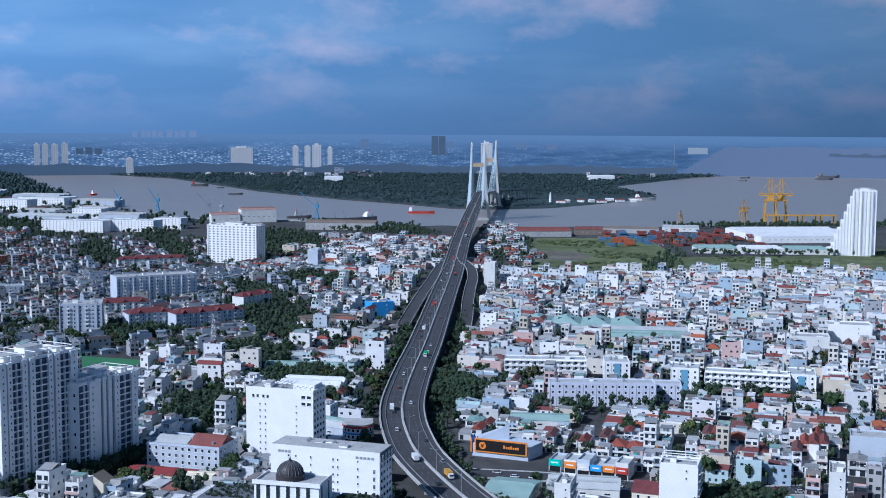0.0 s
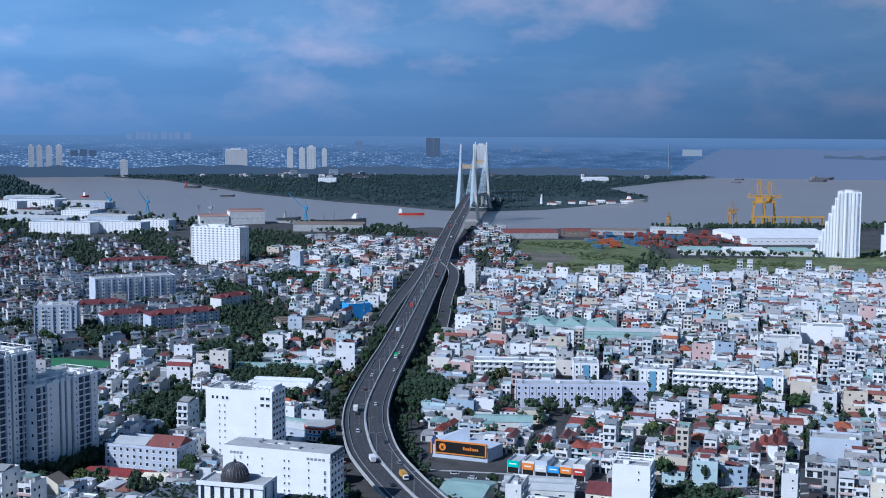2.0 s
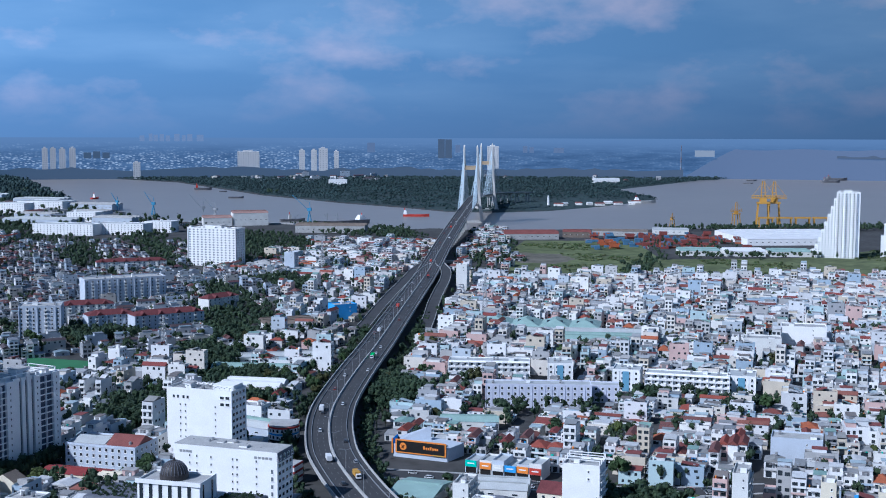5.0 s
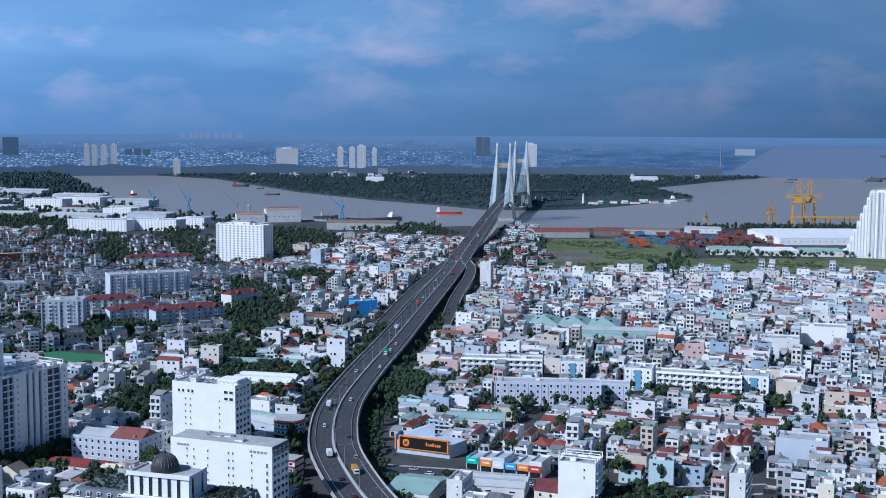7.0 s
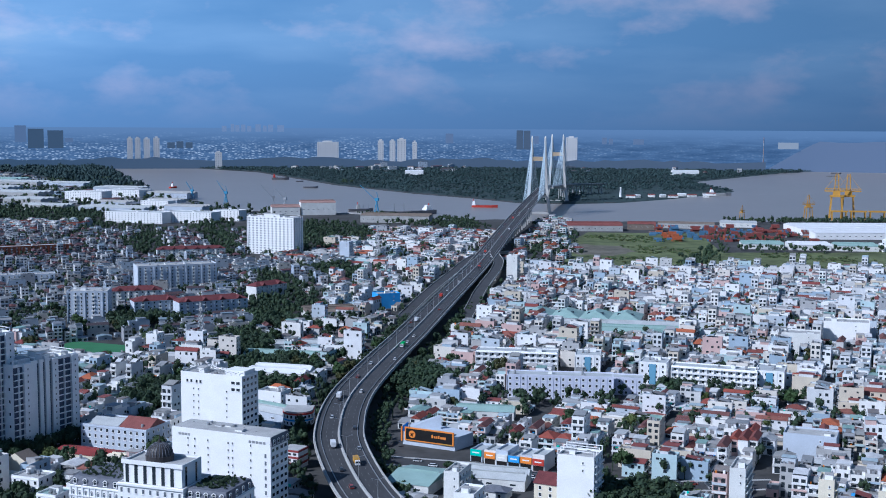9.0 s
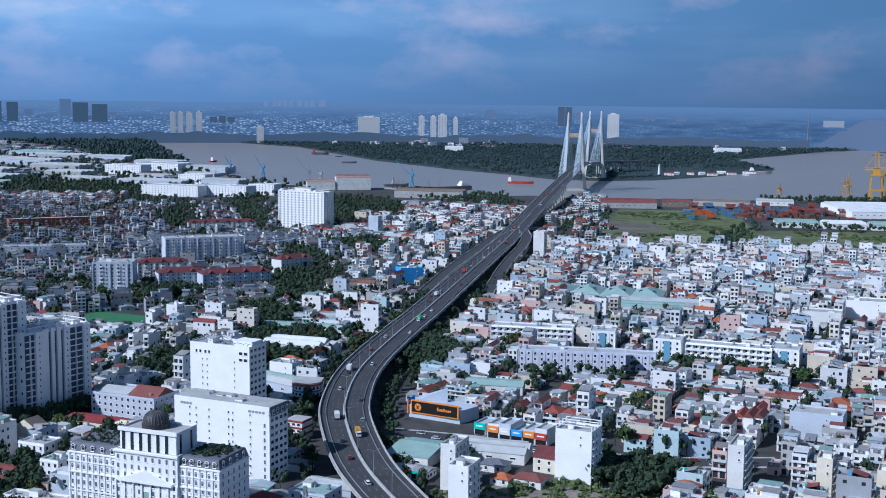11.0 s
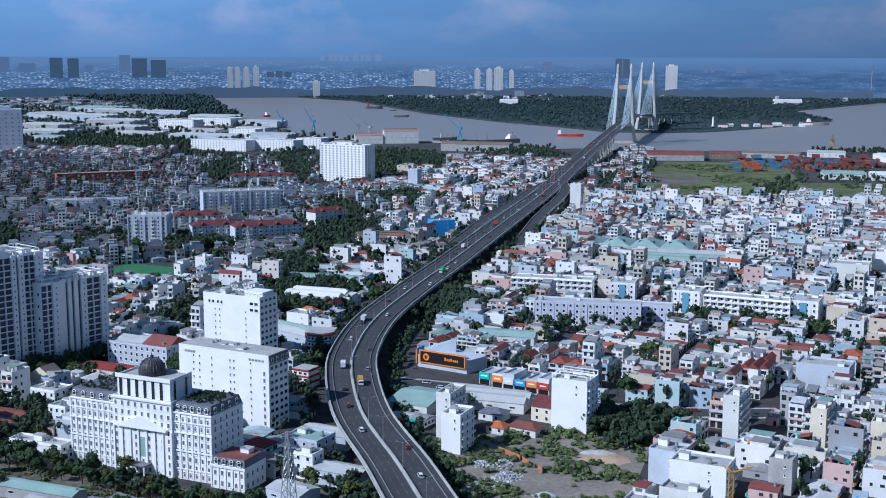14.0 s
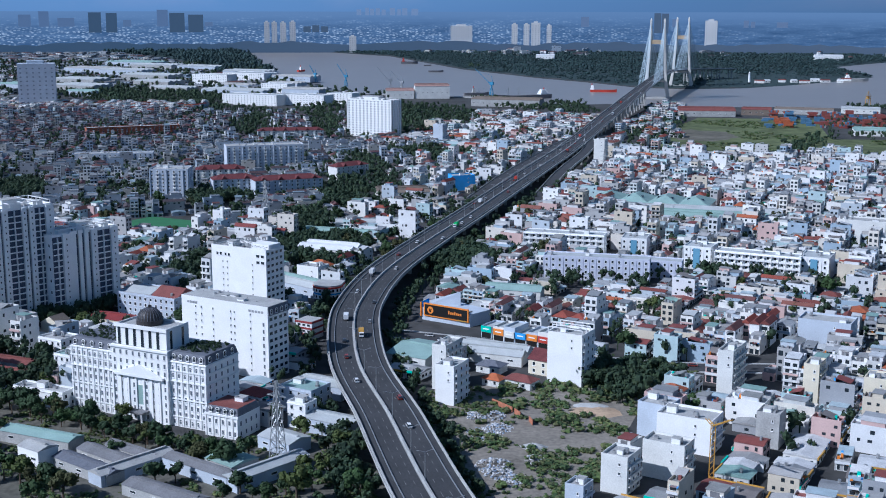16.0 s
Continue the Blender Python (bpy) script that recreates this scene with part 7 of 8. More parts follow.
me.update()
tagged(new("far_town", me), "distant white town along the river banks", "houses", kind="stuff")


# ---- trees ----
def crown_mesh(name, seed, leaves=520, lobes=9, seg=6):
    """A crown of leaf clumps on several lobes, with gaps and an uneven outline; about 1 unit in radius."""
    rr = random.Random(seed)
    v, f = [], []
    cs = [(rr.uniform(-0.62, 0.62), rr.uniform(-0.62, 0.62), rr.uniform(-0.25, 0.55), rr.uniform(0.28, 0.52)) for _ in range(lobes)]
    for k in range(leaves):
        cx, cy, cz, cr = cs[k % lobes]
        z = rr.uniform(-0.6, 1)
        a = rr.uniform(0, 2 * math.pi)
        q = math.sqrt(max(0, 1 - z * z))
        d = Vector((q * math.cos(a), q * math.sin(a), z))
        p = Vector((cx, cy, cz)) + d * cr * rr.uniform(0.72, 1.08)
        u = d.cross(Vector((rr.uniform(-1, 1), rr.uniform(-1, 1), rr.uniform(-1, 1)))).normalized()
        w = d.cross(u).normalized()
        s = rr.uniform(0.07, 0.14)
        n = len(v)
        tilt = d * s * rr.uniform(-0.5, 0.5)
        for i, j in ((-1, -0.5), (0.2, -1), (1, 0.3), (-0.1, 1)):
            v.append(tuple(p + u * s * i + w * s * j + tilt * (i + j) + d * rr.uniform(-0.03, 0.03)))
        f.append((n, n + 1, n + 2, n + 3))
    # inner mass of each lobe
    for cx, cy, cz, cr in cs:
        n = len(v)
        for z, q in ((-0.75, 0.5), (0.0, 0.78), (0.62, 0.5)):
            for k in range(seg):
                a = 2 * math.pi * k / seg
                j = rr.uniform(0.85, 1.1)
                v.append((cx + cr * 0.92 * q * math.cos(a) * j, cy + cr * 0.92 * q * math.sin(a) * j, cz + cr * z * 0.9))
        for t in range(2):
            for k in range(seg):
                f.append((n + t * seg + k, n + t * seg + (k + 1) % seg, n + t * seg + seg + (k + 1) % seg, n + t * seg + seg + k))
        f.append(tuple(n + 2 * seg + k for k in range(seg)))
    return v, f


def tree_proto(seed):
    o = empty("tree", pose(0, 0, 0), "leafy dark green broadleaf tree among the houses", "tree", "town trees")
    rr = random.Random(seed)
    b = MB()
    b.cyl(0, 0, 0.38, 0.22, -0.2, 4.2, M_TRUNK, 7)
    for k in range(5):
        a = 2 * math.pi * k / 5 + rr.uniform(-0.3, 0.3)
        b.bar((0, 0, 3.2 + 0.2 * k), (2.2 * math.cos(a), 2.2 * math.sin(a), 6.0 + rr.uniform(-0.5, 1)), 0.11, M_TRUNK)
    part("trunk", b, o)
    v, f = crown_mesh("crown", seed)
    me = bpy.data.meshes.new("crown")
    me.from_pydata([(x * 4.6, y * 4.6, 6.4 + z * 4.0) for x, y, z in v], [], f)
    me.materials.append(M_LEAF)
    part("crown", me, o)
    return o


TREES = [tree_proto(40 + k) for k in range(6)]
r = random.Random(31)
tree_spots = []
# the row before the palace, and the yard
for k in range(27):
    q = k / 26
    x, y = -166 + 114 * q, 457 - 47 * q
    tree_spots.append((x + r.uniform(-1.5, 1.5), y + r.uniform(-2, 1)))
    if k % 2 == 0:
        tree_spots.append((x + r.uniform(-2, 2), y - 5.5 + r.uniform(-2, 1)))
PALACE_ROW = len(tree_spots)
tree_spots += [(-116, 377), (-108, 374), (-101, 372), (-124, 380), (-95, 368), (-132, 376), (-36, 383), (-30, 378), (-20, 385), (-12, 390), (-8, 398), (-22, 374), (-14, 378), (-62, 388), (-68, 384), (-94, 408), (-44, 416), (-28, 436), (-47, 402), (-40, 376), (-140, 398), (-150, 420), (-170, 418)]
for _ in range(9000):
    x, y = r.uniform(-330, 330), r.uniform(350, 1000)
    if len(tree_spots) >= 290 or not in_view(x, y, 10) or near_road(x, y, 17):
        continue
    wood = any(inside(x, y, w) for w in WOODS)
    if blocked(x, y, 4) or inside(x, y, LOT):
        continue
    clear = min([(x - hx) ** 2 + (y - hy - 6) ** 2 for _, hx, hy, _ in SPOTS[:1500]] or [1e9]) > (64 if x < -40 else 90)
    if wood and r.random() < 0.6 or clear:
        if all((x - a) ** 2 + (y - c) ** 2 > 20 for a, c in tree_spots):
            tree_spots.append((x, y))
for i, (x, y) in enumerate(tree_spots):
    t = TREES[i % 6]
    s = (0.8, 1.0, 0.9, 1.1, 0.95, 1.2)[i % 6]
    m = Matrix.Translation((x, y, 2)) @ Matrix.Rotation(r.uniform(0, 6.28), 4, "Z")
    if i < 6:
        t.scale = (s, s, s)
        t.matrix_world = m @ Matrix.Diagonal((s, s, s, 1))
    else:
        k = r.uniform(0.7, 0.95) if i < PALACE_ROW else r.uniform(0.75, 1.15)
        copy_thing(t, m @ Matrix.Diagonal((k, k, k * r.uniform(0.9, 1.15), 1)))

# woods: joined crowns
wood_protos = []
for k in range(5):
    v, f = crown_mesh("wood", 60 + k, 64, 4, 5)
    n = len(v)
    v += [(0.07 * math.cos(2.1 * i), 0.07 * math.sin(2.1 * i), z) for z in (-2.6, 0.1) for i in range(3)]
    f += [(n + i, n + (i + 1) % 3, n + 3 + (i + 1) % 3, n + 3 + i) for i in range(3)]
    wood_protos.append((np.array(v), f, [0] * len(f)))
low_protos = []
for k in range(4):
    v, f = crown_mesh("far_wood", 80 + k, 16, 2, 4)
    low_protos.append((np.array(v), f, [0] * len(f)))


def wood(name, protos_, places_, label, leaf=None):
    me_, _ = bulk(name, protos_, places_, "", "")
    me_.materials.append(leaf or M_LEAFS)
    if leaf is M_MANG:
        me_.polygons.foreach_set("use_smooth", np.ones(len(me_.polygons), bool))
    me_.update()
    return tagged(new(name, me_), label, "trees", kind="stuff")


places = []
for w in WOODS:
    xs, ys = [p[0] for p in w], [p[1] for p in w]
    area = (max(xs) - min(xs)) * (max(ys) - min(ys))
    for _ in range(int(area / (16 if max(ys) < 1100 else 30 if max(ys) < 1500 else 80))):
        x, y = r.uniform(min(xs), max(xs)), r.uniform(min(ys), max(ys))
        if inside(x, y, w) and not near_road(x, y, 17) and not blocked(x, y, 3):
            s = r.uniform(3.2, 6.8) if max(ys) < 1500 else r.uniform(4, 8)
            jit = 2.0 if max(ys) < 1100 else 9.0
            x, y = x + r.gauss(0, jit), y + r.gauss(0, jit)
            places.append((r.randrange(5), x, y, 2 + s * 0.8, r.uniform(0, 6.28), s, s * r.uniform(0.8, 1.2)))
for _ in range(7500):
    x, y = r.uniform(-700, 480), r.uniform(450, 1900)
    if in_view(x, y, 0) and not near_road(x, y, 17) and r.random() < (0.85 if x < -50 else 0.55) and not blocked(x, y, 3) and not inside(x, y, GRASS) and not inside(x, y, LOT) and not inside(x, y, YARD):
        s = r.uniform(2.6, 5.8)
        places.append((r.randrange(5), x, y, 2 + s * 0.9 + r.uniform(0, 3.5), r.uniform(0, 6.28), s, s * 1.15))
# tree belts of the west side and between the factories
for _ in range(7000):
    x, y = (r.uniform(-1000, -110), r.uniform(1000, 1960)) if r.random() < 0.6 else (r.uniform(-1900, -380), r.uniform(2050, 3500))
    belt = math.sin(x * 0.021 + 1.3) + math.sin(y * 0.017 + x * 0.008)
    if (belt > 0.1 or y > 2000) and not inside(x, y, RIVER) and (y < 2000 or polydist(np.array([x]), np.array([y]), RIVER)[0] > 25) and in_view(x, y, 0) and not near_road(x, y, 20) and not blocked(x, y, 3) and not any(abs(x - q[0]) < q[2] / 2 + 6 and -14 < y - q[1] < q[3] + 10 for q in FACTORIES):
        s = r.uniform(3.5, 7) if y < 2000 else r.uniform(6, 11)
        places.append((r.randrange(5), x, y, 2 + s * 0.8 + (r.uniform(0, 3) if y < 2000 else 0), r.uniform(0, 6.28), s, s))
for i in range(0, len(LINE), 1):
    p, n = LINE[i], NORM[i]
    if 380 < p[1] < 1500:
        for s_ in (1, -1, 1, -1):
            if r.random() < 0.85:
                q = p + n * s_ * r.uniform(16.5, 26)
                s = r.uniform(2.5, 4.6)
                places.append((r.randrange(5), q[0], q[1], 2 + s * 0.8, r.uniform(0, 6.28), s, s))
for sx_, sy_, rot_, w_ in SCHOOL_FRONTS + TOWER_FRONTS * 3:
    for _ in range(int(w_ / 4)):
        u_, v_ = r.uniform(-w_ / 2, w_ / 2), r.uniform(-11, -5)
        c_, s_ = math.cos(radians(rot_)), math.sin(radians(rot_))
        s = r.uniform(2.8, 5.2)
        places.append((r.randrange(5), sx_ + u_ * c_ - v_ * s_, sy_ + u_ * s_ + v_ * c_, 2 + s * 1.1, r.uniform(0, 6.28), s, s * 1.2))
near_w = [q for q in places if q[2] < 1050]
far_w = [q for q in places if q[2] >= 1050 and r.random() < 0.85]
wood("far_woodland", low_protos, [(q[0] % 4, *q[1:]) for q in far_w], "dark green trees between the distant houses")
wood("woodland", wood_protos, near_w, "dark green trees and thickets between the houses")

places = []
for _ in range(24000):
    y = 2640 + (r.random() ** 0.75) * 2060
    x = r.uniform(-0.33 * y, 0.38 * y)
    d = polydist(np.array([x]), np.array([y]), FAR_LAND)[0]
    isle = 230 < x < 640 and y < 3200
    if d < -10 and (not isle or r.random() < 0.30) and len(places) < 7600:
        s = r.uniform(5, 9) * (1 + (y - 2640) / 4000) * (0.6 if isle else 1)
        places.append((r.randrange(4), x, y, 2 + s * 0.35, r.uniform(0, 6.28), s * 1.25, s * 0.62))
for _ in range(3400):
    x, y = r.uniform(-1900, -830), r.uniform(2950, 4600)
    if inside(x, y, WEST_WOOD):
        s = r.uniform(11, 17)
        places.append((r.randrange(4), x, y, 2 + s * 0.6, r.uniform(0, 6.28), s, s * 1.0))
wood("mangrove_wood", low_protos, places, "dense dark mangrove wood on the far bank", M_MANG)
# scrub lies low, in drifts, and leaves the trodden earth and the heaps bare
scrub_protos = []
for k in range(5):
    v, f = crown_mesh("scrub", 90 + k, 44, 5, 4)
    scrub_protos.append((np.array(v), f, [0] * len(f)))
BARE = [(42, 470, 20, 12), (72, 456, 28, 11), (50, 424, 13, 15), (84, 496, 15, 11), (56, 402, 8, 8)]
places = []
for _ in range(2600):
    x, y = r.uniform(-210, 20), r.uniform(350, 480)
    drift = math.sin(x * 0.21 + y * 0.13) + math.sin(y * 0.19 - x * 0.08)
    if inside(x, y, YARD) and not near_road(x, y, 14) and not blocked(x, y, 1.5) and drift > -0.5:
        s = r.uniform(0.8, 2.4)
        places.append((r.randrange(5), x, y, 2 + s * 0.15, r.uniform(0, 6.28), s * 1.3, s * r.uniform(0.5, 0.9)))
for _ in range(2400):
    x, y = r.uniform(10, 130), r.uniform(370, 580)
    bare = min(((x - cx) / a) ** 2 + ((y - cy) / c) ** 2 for cx, cy, a, c in BARE)
    drift = math.sin(x * 0.35 + y * 0.11) + math.sin(y * 0.27 - x * 0.13)
    if inside(x, y, LOT) and (bare > 1.0 or r.random() < 0.04) and drift > -0.8:
        s = r.uniform(1.2, 3.6) * (1.5 if r.random() < 0.15 else 1)
        places.append((r.randrange(5), x, y, 2 + s * 0.12, r.uniform(0, 6.28), s * 1.25, s * r.uniform(0.45, 0.8)))
for _ in range(3600):
    x, y = r.uniform(90, 720), r.uniform(1420, 1930)
    if inside(x, y, GRASS) and math.sin(x * 0.03 + 1) + math.sin(y * 0.04 + x * 0.017) > 0.45 and ((x - 165) / 50) ** 2 + ((y - 1662) / 72) ** 2 > 1:
        s = r.uniform(1.5, 4.5)
        places.append((r.randrange(5), x, y, 2 + s * 0.15, r.uniform(0, 6.28), s * 1.2, s * 0.6))
wood("scrub", scrub_protos, places, "green scrub on the vacant lot and the grass field", M_SCRUB)

# open ground
for nm, poly, mm, lb, z in (("yard", YARD, M_YARD, "grey trodden yard with weeds", 2.03), ("vacant_lot", LOT, M_SAND, "bare earth of the vacant building lot", 2.05), ("grass_field", GRASS, M_GRASS, "rough green grass field", 2.05)):
    me = bpy.data.meshes.new(nm)
    me.from_pydata([(x, y, z) for x, y in poly], [], [tuple(range(len(poly)))])
    me.materials.append(mm)
    tagged(new(nm, me), lb, "ground", kind="structure")
me = bpy.data.meshes.new("bare_patch")
rr = random.Random(4)
me.from_pydata([(165 + 50 * math.cos(0.26 * k) * rr.uniform(0.8, 1.15), 1662 + 72 * math.sin(0.26 * k) * rr.uniform(0.8, 1.15), 2.08) for k in range(24)], [], [tuple(range(24))])
me.materials.append(M_FIELDE)
tagged(new("bare_patch", me), "bare grey-green earth in the middle of the field", "ground", kind="structure")
b = MB()
b.at(-277, 892, 2, -18)
b.box(-30, 30, -20, 22, -0.4, 0.08, M_TURF)
solo("sports_pitch", b, "green football pitch with worn turf", "pitch", "structure")
places = []
b = MB()
b.put([(-1, -1, 0), (1, -1, 0), (1, 1, 0), (-1, 1, 0), (-0.6, -0.7, 1), (0.7, -0.5, 0.9), (0.6, 0.7, 1.1), (-0.7, 0.6, 0.8)], [(0, 1, 5, 4), (1, 2, 6, 5), (2, 3, 7, 6), (3, 0, 4, 7), (4, 5, 6, 7)], M_RUBBLE)
for _ in range(1500):
    cx, cy, hr, hh = r.choice(((34, 480, 5, 1.6), (41, 481, 5, 2.2), (48, 425, 7, 1.8), (50, 418, 6, 1.6), (57, 412, 5, 1.2), (45, 466, 6, 0.8), (64, 434, 5, 1.2), (40, 458, 8, 0.3)))
    q, a = hr * math.sqrt(r.random()), r.uniform(0, 6.28)
    x, y = cx + q * math.cos(a), cy + q * math.sin(a) * 1.2
    if not near_road(x, y, 13):
        s = r.uniform(0.15, 0.5)
        places.append((0, x, y, 1.9 + hh * max(0, 1 - (q / hr) ** 1.5) * r.uniform(0.6, 1), r.uniform(0, 6.28), s, s * r.uniform(0.5, 1.2)))
me, mi = bulk("rubble", [(np.array(b.v), b.f, b.m)], places, "", "")
me.materials.append(M_RUBBLE)
tagged(new("rubble_heap", me), "pale heaps of builders' rubble", "rubble", kind="stuff")

# heaps of sand and grit, and the brick boundary wall
def heap(x, y, a, c, h, material, label, seed):
    rr = random.Random(seed)
    v, f = [(x, y, 2 + h)], []
    for k, (q, z) in enumerate(((0.3, 0.86), (0.65, 0.42), (1.0, -0.08))):
        for i in range(16):
            t = 2 * math.pi * i / 16
            j = rr.uniform(0.82, 1.15)
            v.append((x + a * q * j * math.cos(t), y + c * q * j * math.sin(t), 2 + h * z * rr.uniform(0.75, 1.1)))
    f += [(0, 1 + i, 1 + (i + 1) % 16) for i in range(16)]
    f += [(1 + 16 * k + i, 17 + 16 * k + i, 17 + 16 * k + (i + 1) % 16, 1 + 16 * k + (i + 1) % 16) for k in range(2) for i in range(16)]
    me_ = bpy.data.meshes.new("heap")
    me_.from_pydata(v, [], f)
    me_.materials.append(material)
    tagged(new("heap", me_), label, "heap")


heap(83, 494, 12, 8, 0.9, M_TANSAND, "flat heap of tan building sand on bare earth", 1)
heap(80, 501, 8, 4, 1.3, M_CONC, "grey heap of gravel beside tan sand", 2)
heap(61, 447, 6, 4, 1.8, M_CONC, "grey heap of earth on the vacant lot", 3)
b = MB()
for (x0, y0), (x1, y1) in (((38, 497), (48, 487)), ((49, 485.5), (52, 481)), ((56, 477), (58, 472))):
    b.at((x0 + x1) / 2, (y0 + y1) / 2, 2, math.degrees(math.atan2(y1 - y0, x1 - x0)))
    q = math.hypot(x1 - x0, y1 - y0) / 2
    b.box(-q, q, -0.12, 0.12, -0.1, 2.4, M_BRICKW)
b.at()
solo("boundary_wall", b, "broken orange brick wall on the vacant lot", "wall", "structure")

places = []
for _ in range(260):
    u, v = r.choice(((r.uniform(19, 33), r.uniform(3, 19)), (r.uniform(-33, -14), r.uniform(3, 19)), (r.uniform(-11, 0), r.uniform(16, 19))))
    a = radians(-16.4)
    s = r.uniform(0.5, 1.5)
    places.append((r.randrange(5), -103.5 + u * math.cos(a) - v * math.sin(a), 451.5 + u * math.sin(a) + v * math.cos(a), 2 + 31.2 + s * 0.4, r.uniform(0, 6.28), s, s * 0.8))
wood("roof_garden", wood_protos, places, "green roof garden shrubs on the palace building")

# the street under the bridge, with parked cars
b = MB()
sweep(b, SL, SN, np.full(len(SL), 2.0), rect(-6.5, 6.5, -0.1, 0.07), M_ASPH)
solo("road", b, "dark asphalt street between shophouses", "road", "structure")
for s_ in (1, -1):
    b = MB()
    sweep(b, SL, SN, np.full(len(SL), 2.0), rect(*sorted((s_ * 6.5, s_ * 8.4)), -0.1, 0.2), M_CONC)
    solo("pavement", b, "grey concrete pavement along the street", "pavement", "structure")
for k in range(26):
    i = r.randrange(2, len(SL) - 2)
    q = SL[i] + SN[i] * r.choice((-4.6, 4.6, -1.8, 1.8))
    c = copy_thing(protos_car, Matrix.Translation((q[0], q[1], 2.07)) @ Matrix.Rotation(math.atan2(SN[i][1], SN[i][0]), 4, "Z"))
    tagged(c, "small car on the street between shophouses", "car", "cars on the street")


# ---- port, river and distance ----
def gantry_crane(x, y, rot, h, label):
    """A quay crane: portal legs, a lattice boom raised or level, a mast and a machine house."""
    o = empty("port_crane", pose(x, y, 2, 0, 0, rot), label, "crane", "port cranes")
    k = h / 80.0
    for sx in (-10, 10):
        for sy in (-9, 9):
            b = MB()
            b.bar((sx * k * 1.1, sy * k * 1.1, 0), (sx * k * 0.8, sy * k * 0.8, 42 * k), 1.1 * k, M_YELLOW)
            part("leg", b, o)
    b = MB()
    b.box(-11 * k, 11 * k, -10 * k, 10 * k, 40 * k, 43 * k, M_YELLOW, True)
    part("platform", b, o)
    b = MB()
    b.box(-6 * k, 6 * k, -3 * k, 6 * k, 43 * k, 51 * k, M_YELLOW, True)
    part("machine_house", b, o)
    b = MB()
    for sx in (-4, 4):
        b.bar((sx * k, 2 * k, 43 * k), (sx * k * 0.5, 0, 80 * k), 0.8 * k, M_YELLOW)
    for z in (52, 60, 68, 76):
        b.bar((-4 * k * (1 - (z - 43) / 80), 1 * k, z * k), (4 * k * (1 - (z - 43) / 80), 1 * k, z * k), 0.4 * k, M_YELLOW)
    part("mast", b, o)
    b = MB()
    b.bar((-20 * k, 0, 50 * k), (22 * k, 0, 50 * k), 1.0 * k, M_YELLOW)
    b.bar((-20 * k, 0, 54 * k), (22 * k, 0, 54 * k), 0.6 * k, M_YELLOW)
    for q in range(-20, 20, 5):
        b.bar((q * k, 0, 50 * k), ((q + 3) * k, 0, 54 * k), 0.4 * k, M_YELLOW)
    part("boom", b, o)
    for q in (-18, 20):
        b = MB()
        b.bar((q * k, 0, 54 * k), (0, 0, 80 * k), 0.3 * k, M_YELLOW)
        part("tie", b, o)
    return o


gantry_crane(640, 2235, -12, 84, "tall yellow quay crane at the river port")
gantry_crane(668, 2260, -12, 82, "tall yellow quay crane at the river port")
gantry_crane(588, 2225, 10, 46, "smaller yellow port crane with level boom")
gantry_crane(469, 2222, 40, 26, "small yellow port crane by the bank")
for k in range(4):
    o = empty("yard_gantry", pose(640 + 34 * k, 2215, 2, 0, 0, -8), "yellow rail-mounted yard gantry", "crane", "yard gantries")
    for sx in (-12, 12):
        for sy in (-5, 5):
            b = MB()
            b.box(sx - 0.8, sx + 0.8, sy - 0.8, sy + 0.8, 0, 16, M_YELLOW)
            part("leg", b, o)
    b = MB()
    b.box(-15, 15, -5.5, 5.5, 16, 18.5, M_YELLOW, True)
    part("girder", b, o)

# containers
b = MB()
r = random.Random(77)
M_CONTR = mat("rust_red_container", (0.21, 0.06, 0.05), 0.65, 0.2, 0.3)
M_CONTB = mat("faded_blue_container", (0.08, 0.17, 0.28), 0.65, 0.2, 0.3)
M_CONTO = mat("orange_container", (0.36, 0.10, 0.04), 0.65, 0.2, 0.3)
for gx in range(13):
    for gy in range(9):
        if r.random() < 0.34:
            continue
        x, y = 270 + gx * 19 + r.uniform(-4, 4), 1790 + gy * 21 + r.uniform(-6, 6) + gx * 3
        mm = r.choice((M_CONTR, M_CONTR, M_CONTB, M_CONT, M_CONT, M_CONTR)) if gx > 3 else r.choice((M_CONTB, M_CONTB, M_CONTO, M_CONT))
        for k in range(r.choice((1, 1, 2, 3, 4))):
            b.at(x, y, 2 + 2.7 * k, -6 + r.choice((0, 0, 90)))
            for q in range(r.randrange(3, 7)):
                b.box(q * 2.6 - 8, q * 2.6 - 5.55, -6, 6, 0, 2.6, mm)
b.at()
solo("container_stacks", b, "stacks of rust-red, blue and orange shipping containers", "containers", "stuff")


